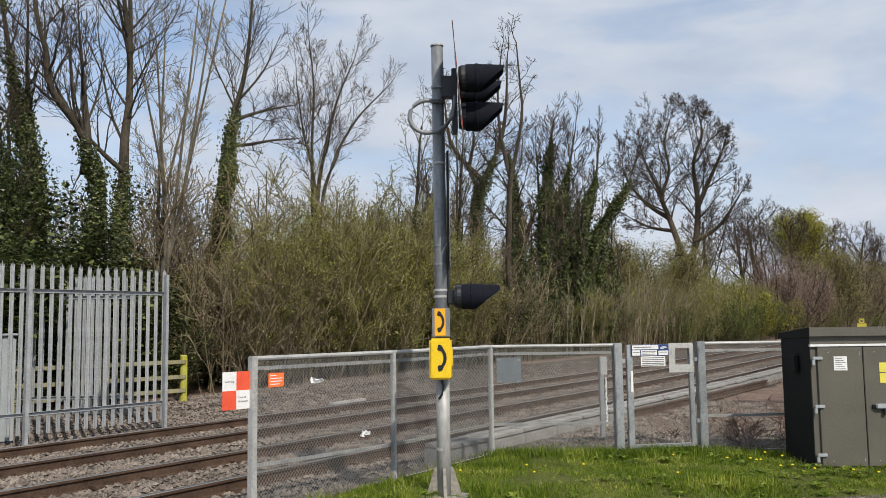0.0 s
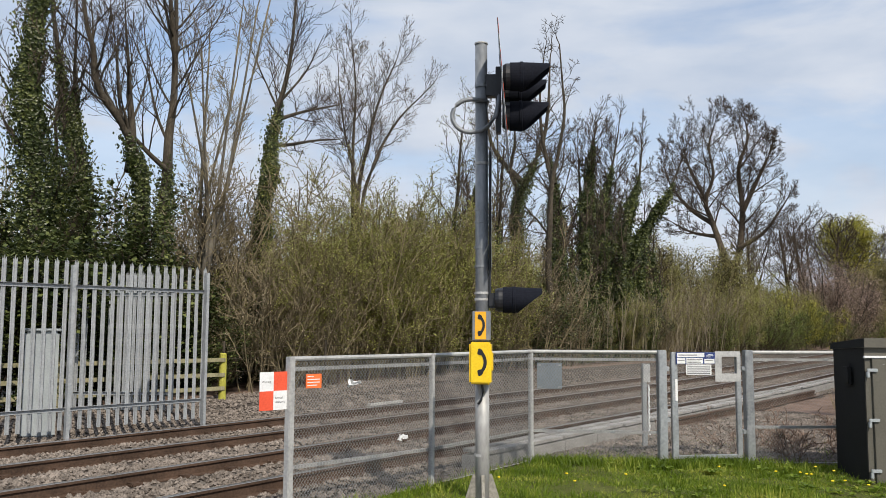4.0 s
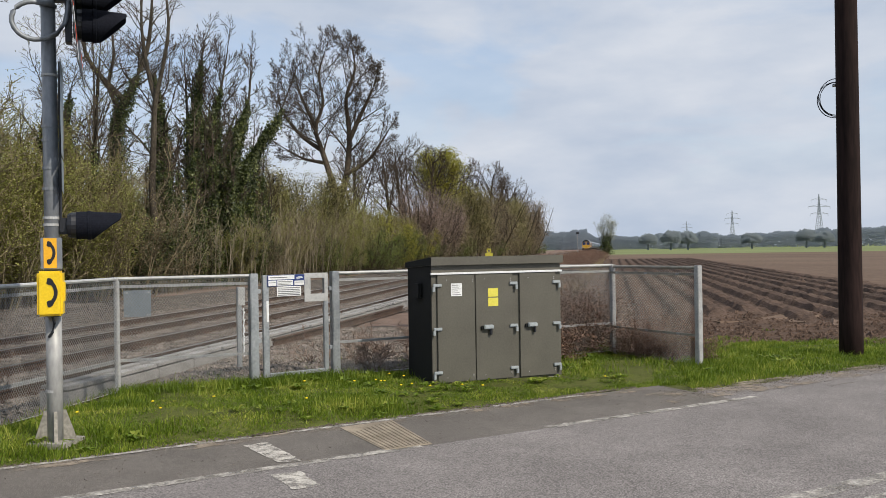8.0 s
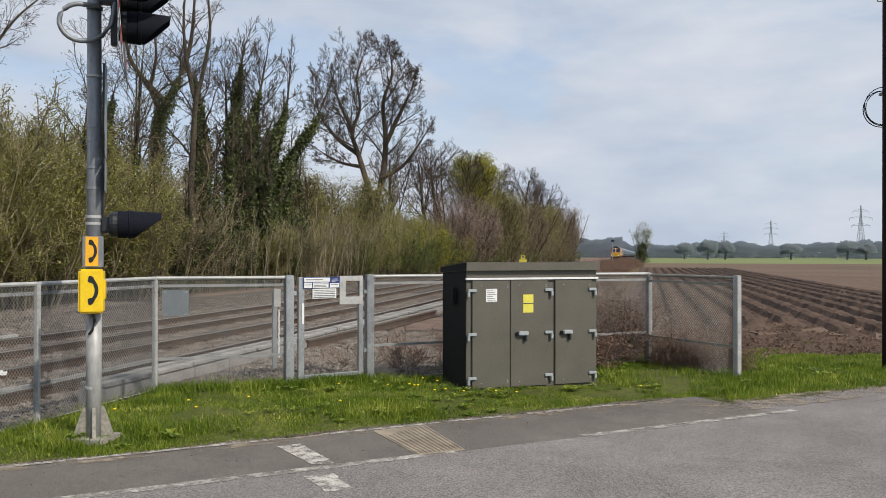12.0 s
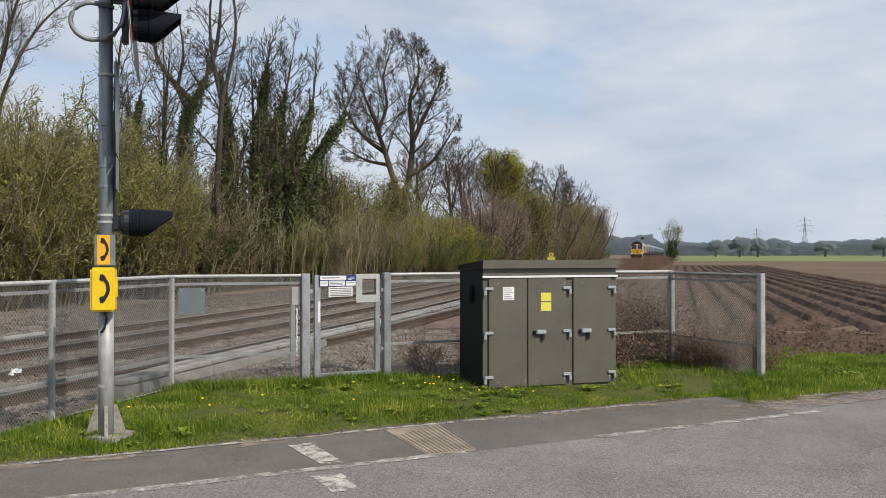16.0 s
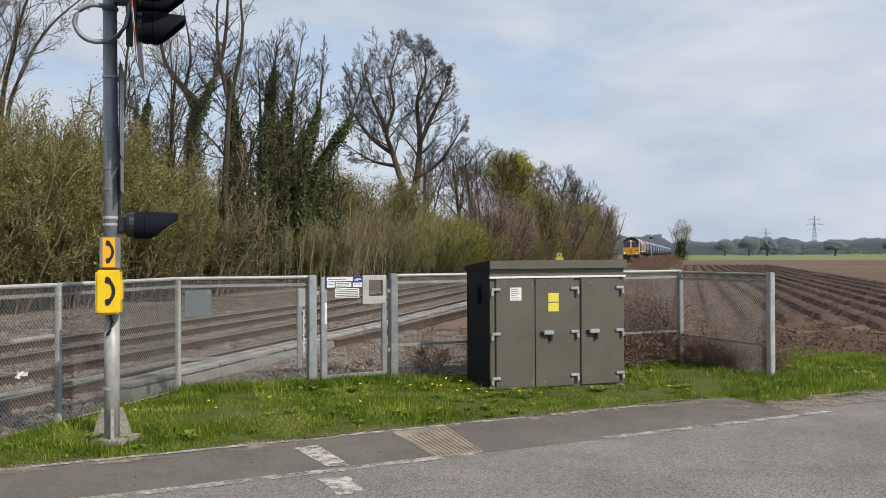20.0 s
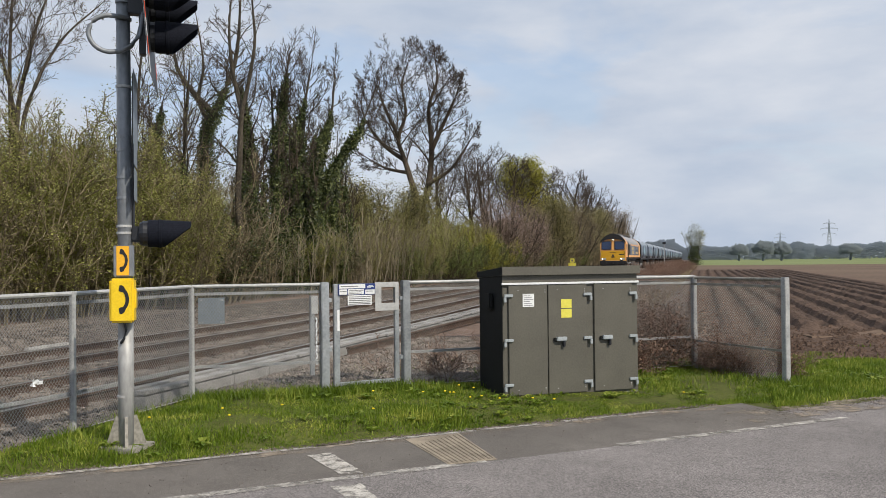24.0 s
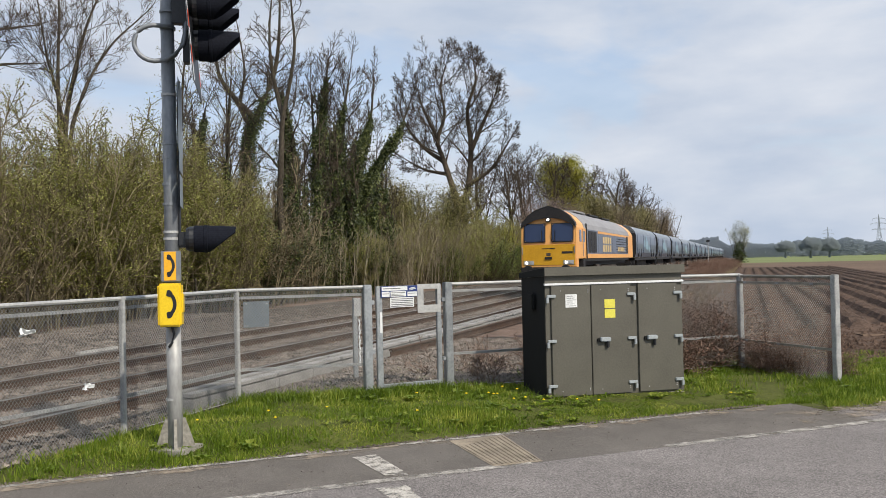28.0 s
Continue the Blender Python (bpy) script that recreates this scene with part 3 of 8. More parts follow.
def build_tactile():
    # corduroy paving across the footway
    thing = empty("tactile_paving", label="buff ribbed tactile paving across the footway", category="paving", kind="structure")
    a, b, c, d = Vector((-2.43, 7.52, 0)), Vector((-2.02, 7.90, 0)), Vector((-1.42, 6.98, 0)), Vector((-1.76, 6.70, 0))
    bm = bmesh.new()
    lo = [bm.verts.new((p.x, p.y, 0.015)) for p in (a, b, c, d)]
    hi = [bm.verts.new((p.x, p.y, 0.0190)) for p in (a, b, c, d)]
    bm.faces.new(hi[::-1])
    for i in range(4):
        bm.faces.new((lo[i], hi[i], hi[(i + 1) % 4], lo[(i + 1) % 4]))
    bmesh.ops.recalc_face_normals(bm, faces=bm.faces[:])
    part("slab", bm, M_TACTILE, thing)
    for i in range(11):
        t = (i + 0.5) / 11
        p, q = a.lerp(b, t), d.lerp(c, t)
        p, q = p.lerp(q, 0.03 + 0.25 * (1 - t)), q.lerp(p, 0.02)
        bm = tubed(((p.x, p.y, 0.0170), (q.x, q.y, 0.0170)), 0.0105, 6)
        part("rib", bm, M_TACTILE, thing)


build_tactile()


# ---- railway ----
RAIL_PROFILE = [(-0.07, -0.155), (0.07, -0.155), (0.07, -0.145), (0.012, -0.13), (0.012, -0.045), (0.036, -0.034), (0.036, -0.006), (0.03, 0.0), (-0.03, 0.0), (-0.036, -0.006), (-0.036, -0.034), (-0.012, -0.045), (-0.012, -0.13), (-0.07, -0.145)]


def sweep_rail(name, offset, y0, y1, thing, label=""):
    ys = [y0 + i * 2.0 for i in range(int((min(y1, 60) - y0) / 2.0) + 1)]
    while ys[-1] < y1:
        ys.append(ys[-1] + 20)
    verts, faces, ids = [], [], []
    n = len(RAIL_PROFILE)
    for k, y in enumerate(ys):
        for dx, dz in RAIL_PROFILE:
            verts.append((track_x(y) + offset + dx, y, rail_z(y) + dz))
        if k:
            for i in range(n):
                faces.append(((k - 1) * n + i, (k - 1) * n + (i + 1) % n, k * n + (i + 1) % n, k * n + i))
                ids.append(1 if i in (6, 7, 8) else 0)
    return make(name, verts, faces, [M_RAIL, M_RAILTOP], thing, label, ids)


SLEEPER_BM = bmesh.new()
prism(SLEEPER_BM, [(-0.13, -0.1), (0.13, -0.1), (0.11, 0.05), (-0.11, 0.05)], "x", -1.28, 1.28)
SLEEPER = bpy.data.meshes.new("sleeper")
SLEEPER_BM.to_mesh(SLEEPER)
SLEEPER.materials.append(M_SLEEPER)
CLIP_BM = boxed(-0.13, 0.13, -0.07, 0.07, 0.0, 0.045, 0.012)
CLIP = bpy.data.meshes.new("rail_clip")
CLIP_BM.to_mesh(CLIP)
CLIP.materials.append(M_RAIL)


def build_track(offset, label):
    thing = empty("railway_track", label=label, category="railway track", kind="structure")
    for s in (-0.755, 0.755):
        sweep_rail("rail", offset + s, -12, 520, thing)
    y = -4.0
    while y < 92:
        ob = new("sleeper", SLEEPER)
        ob.parent = thing
        ob.location = (track_x(y) + offset, y, rail_z(y) - 0.205)
        if y < 34:
            for s in (-0.755, 0.755):
                c = new("rail_chair", CLIP)
                c.parent = ob
                c.location = (s, 0, 0.048)
        y += 0.68
    return thing


NEAR_OFF, FAR_OFF = 0.0, -3.12
build_track(NEAR_OFF, "near railway track with rusty rails on ballast")
build_track(FAR_OFF, "far railway track with rusty rails on ballast")


def build_ballast():
    # loose stones between and beside the rails
    rng = np.random.default_rng(7)
    base = np.array([(1, 0, 0), (-1, 0, 0), (0, 1, 0), (0, -1, 0), (0, 0, 1), (0, 0, -1)], float)
    tri = [(0, 2, 4), (2, 1, 4), (1, 3, 4), (3, 0, 4), (2, 0, 5), (1, 2, 5), (3, 1, 5), (0, 3, 5)]
    verts, faces = [], []
    count = 76000
    for k in range(count):
        y = 3.2 + 33.0 * rng.random() ** 1.5
        x = -5.6 - 8.6 * rng.random()
        if k % 9 == 1:
            x, y = rng.uniform(-16.3, -13.6), rng.uniform(5, 22)
        if k % 6 == 0:
            x, y = rng.uniform(-5.6, -0.8), rng.uniform(9, 17)
            d = Vector((*GR0, 0)) - Vector((*PC0, 0))
            if (d.x * (y - PC0[1]) - d.y * (x - PC0[0])) / d.length < 0.2 or x + y > 13.2:
                continue
        p = Vector((x, y, 0)) - ROAD0
        if p.dot(V) < 1.25:
            continue
        r = track_x(y)
        near_rail = min(abs(x - r - o - s) for o in (NEAR_OFF, FAR_OFF) for s in (-0.755, 0.755))
        if near_rail < 0.08:
            continue
        s = rng.uniform(0.018, 0.042)
        z = ground_z(x, y) + 0.015
        m = base * (s * rng.uniform(0.7, 1.35, (6, 1)))
        a = rng.random() * 6.28
        c, sn = math.cos(a), math.sin(a)
        t = rng.uniform(-0.5, 0.5)
        o = len(verts)
        for q in m:
            verts.append((x + c * q[0] - sn * q[1], y + sn * q[0] + c * q[1], z + q[2] * 0.8 + t * q[0]))
        faces += [(o + i, o + j, o + l) for i, j, l in tri]
    tagged(make("ballast_stones", verts, faces, M_STONE), "loose grey and brown ballast stones", "ballast", kind="stuff")


build_ballast()


def build_trough():
    thing = empty("cable_trough", label="pale concrete cable trough with loose lids beside the track", category="cable trough", kind="structure")
    rng = random.Random(3)
    y = 9.2
    lid = bpy.data.meshes.new("trough_lid")
    bm = boxed(-0.185, -0.045, -0.485, 0.485, 0.0, 0.045, 0.006)
    box(bm, 0.005, 0.185, -0.485, 0.485, -0.01, 0.035, 0.006)
    bm.to_mesh(lid)
    lid.materials.append(M_TROUGH)
    wall = bpy.data.meshes.new("trough_wall")
    bm = boxed(-0.195, 0.195, -0.492, 0.492, -0.26, -0.03, 0.006)
    bm.to_mesh(wall)
    wall.materials.append(M_TROUGH)
    while y < 110:
        x = track_x(y) + 1.76
        z = rail_z(y) + 0.075
        for me, nm, dz, tilt in ((wall, "trough_wall", 0.0, 0.0), (lid, "trough_lid", 0.0, 1.0)):
            ob = new(nm, me)
            ob.parent = thing
            ob.location = (x + tilt * rng.uniform(-0.03, 0.03), y, z + dz)
            ob.rotation_euler = (0, tilt * rng.uniform(-0.02, 0.02), tilt * rng.uniform(-0.02, 0.02))
        y += 1.0


build_trough()


def build_spare_rail():
    verts, faces = [], []
    n = len(RAIL_PROFILE)
    pts = [(-5.66, 13.6), (-5.56, 16), (-5.50, 18.5), (-5.62, 22.5)]
    for k, (x, y) in enumerate(pts):
        for dx, dz in RAIL_PROFILE:
            verts.append((x + dx, y, ground_z(x, y) + 0.18 + dz))
        if k:
            for i in range(n):
                faces.append(((k - 1) * n + i, (k - 1) * n + (i + 1) % n, k * n + (i + 1) % n, k * n + i))
    faces += [tuple(range(n))[::-1], tuple(range((len(pts) - 1) * n, len(pts) * n))]
    tagged(make("spare_rail", verts, faces, M_RAIL), "rusty spare rail lying on the ballast shoulder", "rail")


build_spare_rail()


# ---- mesh fence and gate ----
def lattice(name, p, q, z0, z1, thing, pitch=0.034, rise=0.047, r=0.0021):
    """Woven wire between two posts: crossing slanted wires of three sides."""
    p, q = Vector(p), Vector(q)
    d = q - p
    length = d.length
    d.normalize()
    nrm = Vector((-d.y, d.x, 0))
    verts, faces = [], []
    h = z1 - z0
    slope = rise / pitch
    for sgn, off in ((1, 0.0018), (-1, -0.0018)):
        s = -h / slope
        while s < length:
            # the wire runs from (s, 0) to (s + h / slope, h), cut to the panel
            a0, b0, a1, b1 = s, 0.0, s + h / slope, h
            if a0 < 0:
                b0, a0 = -s * slope, 0.0
            if a1 > length:
                b1, a1 = (length - s) * slope, length
            if b1 > b0 + 0.01:
                if sgn < 0:
                    a0, a1 = length - a0, length - a1
                o = len(verts)
                for a, b in ((a0, b0), (a1, b1)):
                    c = p + d * a + nrm * off + Vector((0, 0, z0 + b))
                    verts += [c + nrm * r, c - nrm * r + d * r, c - nrm * r - d * r]
                faces += [(o, o + 1, o + 4, o + 3), (o + 1, o + 2, o + 5, o + 4), (o + 2, o, o + 3, o + 5)]
            s += pitch
    return make(name, verts, faces, M_WIRE, thing)


def panel_rails(p, q, z0, z1, thing, low=0.45, top_r=0.021, mat=None):
    p, q = Vector(p), Vector(q)
    mat = mat or M_GALVDULL
    for nm, z, r in (("top_rail", z1, top_r), ("bottom_wire", z0 + 0.03, 0.004)):
        part(nm, tubed((p + Vector((0, 0, z)), q + Vector((0, 0, z))), r, 8), mat, thing)
    for z in (z1 - 0.09, low):
        d = (q - p).normalized()
        bm = bmesh.new()
        a = p + Vector((0, 0, z))
        b = q + Vector((0, 0, z))
        n = Vector((-d.y, d.x, 0)) * 0.012
        vs = [bm.verts.new(c + s1 * n + Vector((0, 0, s2 * 0.016))) for c in (a + n * 2, b + n * 2) for s1, s2 in ((-1, -1), (1, -1), (1, 1), (-1, 1))]
        for f in ((0, 1, 5, 4), (1, 2, 6, 5), (2, 3, 7, 6), (3, 0, 4, 7), (3, 2, 1, 0), (4, 5, 6, 7)):
            bm.faces.new([vs[i] for i in f])
        part("mid_rail", bm, mat, thing)
        length = (q - p).length
        k = 0.35
        while k < length - 0.1:
            c = p + d * k + n * 2 + Vector((0, 0, z))
            bm = boxed(-0.03, 0.03, -0.018, 0.018, -0.013, 0.013, 0.004)
            bmesh.ops.transform(bm, matrix=heading(c.x, c.y, c.z, math.degrees(math.atan2(d.y, d.x))), verts=bm.verts[:])
            part("rail_clamp", bm, M_GALV, thing)
            k += 0.62


def post(x, y, z0, z1, thing, size=0.03, name="post", ang=41, mat=None, capped=True):
    bm = boxed(-size, size, -size, size, z0 - 0.05, z1, 0.006)
    bmesh.ops.transform(bm, matrix=heading(x, y, 0, ang), verts=bm.verts[:])
    return part(name, bm, mat or M_GALVDULL, thing)


PA, PB, PC, GL, GR = (-5.72, 5.03), (-5.46, 6.72), (-5.48, 8.68), (-4.179, 9.521), (-3.409, 10.301)
FR, FM, FK = (1.25, 11.9), (0.10, 13.2), (-0.9, 14.5)
FTOP = 1.395


def build_fence():
    thing = empty("mesh_fence", label="galvanised wire mesh fence beside the railway", category="fence", group="railway fences")
    for (x, y), s in ((PA, 0.032), (PB, 0.024), (PC, 0.026)):
        post(x, y, ground_z(x, y), FTOP + 0.02, thing, s, ang=0)
    for p, q in ((PA, PB), (PB, PC), (PC, GL)):
        g = min(ground_z(*p), ground_z(*q))
        a, b = (*p, 0), (*q, 0)
        lattice("wire_mesh", a, b, g + 0.03, FTOP - 0.01, thing)
        panel_rails(a, b, g, FTOP, thing)
    second = empty("mesh_fence", label="galvanised wire mesh fence running behind the grey cabinet", category="fence", group="railway fences")
    a, b = (*GR, 0), (*FM, 0)
    lattice("wire_mesh", a, b, 0.08, FTOP - 0.01, second, r=0.0013)
    panel_rails(a, b, 0.05, FTOP, second, low=0.5)
    third = empty("mesh_fence", label="short wire mesh fence at the field edge with dead brambles", category="fence", group="railway fences")
    for (x, y), s, nm in ((FR, 0.04, "post"), (FM, 0.035, "post"), (FK, 0.035, "post")):
        post(x, y, ground_z(x, y) - 0.05, FTOP + 0.01, third, s, nm, 130, M_GALVDULL)
    for p, q in ((FR, FM), (FM, FK)):
        a, b = (*p, 0), (*q, 0)
        lattice("wire_mesh", a, b, 0.0, FTOP - 0.01, third, r=0.0013)
        panel_rails(a, b, -0.02, FTOP - 0.02, third, low=0.45, mat=M_FOOT)


build_fence()


def build_gate():
    ang = math.degrees(math.atan2(GR[1] - GL[1], GR[0] - GL[0]))
    width = math.hypot(GR[0] - GL[0], GR[1] - GL[1])
    m = heading(GL[0], GL[1], 0, ang)
    frame_ob = empty("gate_frame", label="pair of thick galvanised steel gate posts", category="gate posts", group="")
    g = ground_z(*GL)

    def put(bm, nm, mat, parent, label=""):
        bmesh.ops.transform(bm, matrix=m, verts=bm.verts[:])
        return part(nm, bm, mat, parent, label)
    for x in (0.0, width):
        put(boxed(x - 0.05, x + 0.05, -0.05, 0.05, g - 0.1, FTOP + 0.025, 0.008), "gate_post", M_GALV, frame_ob)
    for x, z in ((0.0, 1.2), (0.0, 0.6), (width, 1.2), (width, 0.45)):
        put(boxed(x + (0.05 if x == 0 else -0.09), x + (0.09 if x == 0 else -0.05), -0.03, 0.03, z - 0.025, z + 0.025, 0.005), "hinge", M_GALV, frame_ob)
    gate = empty("pedestrian_gate", label="galvanised steel mesh pedestrian gate, closed, with warning signs", category="gate")
    x0, x1 = 0.118, width - 0.10
    z0, z1 = g + 0.05, FTOP
    for a, b in ((x0, x0 + 0.075), (x1 - 0.06, x1)):
        put(boxed(a, b, -0.025, 0.025, z0, z1, 0.005), "stile", M_GALV, gate)
    put(boxed(x0 + 0.075, x1 - 0.06, -0.025, 0.025, z1 - 0.05, z1, 0.005), "top_bar", M_GALV, gate)
    put(boxed(x0 + 0.075, x1 - 0.06, -0.025, 0.025, z0, z0 + 0.045, 0.005), "bottom_bar", M_GALV, gate)
    p, q = m @ Vector((x0 + 0.05, 0, 0)), m @ Vector((x1 - 0.05, 0, 0))
    lattice("wire_mesh", p, q, z0 + 0.04, z1 - 0.05, gate, r=0.0012)
    # latch plate with a window
    lx0, lx1, lz0, lz1 = 0.663, 0.985, 1.047, z1 + 0.012
    bm = bmesh.new()
    box(bm, lx0, 0.747, -0.034, -0.027, lz0, lz1)
    box(bm, 0.939, lx1, -0.034, -0.027, lz0, lz1)
    box(bm, 0.747, 0.939, -0.034, -0.027, lz0, 1.143)
    box(bm, 0.747, 0.939, -0.034, -0.027, 1.343, lz1)
    put(bm, "latch_plate", M_GALVDULL, gate, "grey steel latch plate with a square opening")
    put(boxed(0.155, 0.185, -0.034, -0.027, 0.82, 1.078), "label_strip", M_WHITE, gate, "narrow white label on the gate stile")
    # signs
    s0 = 0.169
    sign = put(boxed(s0, s0 + 0.492, -0.042, -0.034, 1.255, 1.395, 0.002), "sign_board", M_BLUE, gate, "white and blue notice board")
    for a, b, c, d in ((0.012, 0.355, 1.338, 1.388), (0.012, 0.115, 1.263, 1.328), (0.128, 0.335, 1.263, 1.328), (0.355, 0.482, 1.263, 1.318)):
        put(boxed(s0 + a, s0 + b, -0.045, -0.0425, c, d), "sign_panel", M_WHITE, sign)
    for a, b, c, d in ((0.03, 0.26, 1.358, 1.369), (0.14, 0.325, 1.308, 1.315), (0.14, 0.30, 1.290, 1.297), (0.14, 0.31, 1.273, 1.280), (0.02, 0.105, 1.298, 1.305), (0.365, 0.465, 1.295, 1.302)):
        put(boxed(s0 + a, s0 + b, -0.0465, -0.0452, c, d), "sign_bar", M_INK, sign)
    for a, b, c, d in ((0.38, 0.47, 1.352, 1.358), (0.40, 0.46, 1.366, 1.372), (0.38, 0.43, 1.338, 1.344)):
        put(boxed(s0 + a, s0 + b, -0.0465, -0.0432, c, d), "sign_mark", M_WHITE, sign)
    low = put(boxed(0.292, 0.612, -0.042, -0.034, 1.128, 1.25, 0.002), "sign_board", M_WHITE, gate, "white notice with rows of small print")
    for c in (1.228, 1.205, 1.183, 1.160, 1.14):
        put(boxed(0.305, 0.595, -0.0445, -0.0422, c, c + 0.009), "sign_bar", M_INK, low)


build_gate()


def facing(x, y, z, ang, name, w, h, mat, label, category="sign", thick=0.004, **kw):
    """A flat plate standing at a place; its front looks along -y before it is turned by ang."""
    bm = boxed(-w / 2, w / 2, -thick, 0, 0, h, 0.001)
    ob = part(name, bm, mat)
    ob.matrix_world = heading(x, y, z, ang)
    return tagged(ob, label, category)


def on_sign(ob, name, x0, x1, z0, z1, mat, proud=0.0055):
    return part(name, boxed(x0, x1, -proud - 0.001, -0.0042, z0, z1), mat, ob)


def build_fence_signs():
    d = (Vector((*PB, 0)) - Vector((*PA, 0))).normalized()
    ang = math.degrees(math.atan2(d.y, d.x))
    # orange notice on the first panel
    c = Vector((*PA, 0)) + d * 0.24
    nrm = Vector((d.y, -d.x, 0))
    s = facing(c.x + nrm.x * 0.012, c.y + nrm.y * 0.012, 1.131, ang, "warning_notice", 0.17, 0.126, M_ORANGE, "small orange warning notice wired to the fence")
    for k, (a, b) in enumerate(((-0.07, 0.0), (-0.07, 0.065), (-0.07, 0.065), (-0.07, 0.035))):
        on_sign(s, "print_bar", a, b, 0.100 - 0.026 * k, 0.108 - 0.026 * k, M_WHITE)
    # chequered limited clearance board on the end post
    b = tagged(new("clearance_board"), "red and white chequered limited clearance board", "sign")
    m = heading(PA[0] - 0.03, PA[1] - 0.165, 0.961, 81)
    b.matrix_world = m
    w, h = 0.276, 0.327
    part("backing", boxed(-w / 2, w / 2, 0.0, 0.004, 0, h), M_PLATE, b)
    for i in range(2):
        for j in range(2):
            part("square", boxed(-w / 2 + i * w / 2, -w / 2 + (i + 1) * w / 2, -0.003, -0.0005, j * h / 2, (j + 1) * h / 2), M_WHITE if (i + j) == 1 else M_RED, b)
    for txt, x, z in (("Warning", -0.118, 0.235), ("Limited", 0.018, 0.095), ("clearance", 0.018, 0.06)):
        cu = bpy.data.curves.new("lettering", "FONT")
        cu.body, cu.size, cu.extrude = txt, 0.026, 0.0004
        t = new("lettering", cu)
        cu.materials.append(M_INK)
        t.parent = b
        t.matrix_basis = pose(x, -0.0045, z, 90, 0, 0)
    part("bracket", boxed(-0.10, 0.175, 0.005, 0.02, 0.15, 0.2), M_GALVDULL, b)
    # grey plate on the panel before the gate
    d2 = (Vector((*GL, 0)) - Vector((*PC, 0))).normalized()
    c = Vector((*PC, 0)) + d2 * 0.225
    n2 = Vector((d2.y, -d2.x, 0))
    s = facing(c.x - n2.x * 0.02, c.y - n2.y * 0.02, 0.951, math.degrees(math.atan2(d2.y, d2.x)), "grey_plate", 0.30, 0.308, M_PLATE, "plain blue-grey steel plate wired behind the fence")
    for x in (-0.12, 0.12):
        for z in (0.02, 0.28):
            on_sign(s, "clip", x - 0.02, x + 0.02, z - 0.01, z + 0.01, M_GALV, 0.008)


build_fence_signs()


def build_scraps():
    # wind-blown plastic caught in the mesh
    for x, y, z, w, seed in ((-5.61, 5.72, 1.16, 0.16, 1), (-5.52, 6.31, 0.61, 0.10, 2)):
        rng = random.Random(seed)
        verts, faces = [], []
        for i in range(9):
            for j in range(4):
                verts.append((0.03 * rng.uniform(-1, 1) + 0.02, -w / 2 + w * i / 8, 0.02 * (j - 1.5) * (1.2 - 0.1 * i) + 0.012 * rng.uniform(-1, 1)))
        for i in range(8):
            for j in range(3):
                faces.append((i * 4 + j, i * 4 + j + 1, i * 4 + j + 5, i * 4 + j + 4))
        ob = make("plastic_scrap", verts, faces, M_WHITE)
        ob.matrix_world = heading(x, y, z, -8)
        tagged(ob, "crumpled scrap of white plastic caught in the mesh", "litter")


build_scraps()


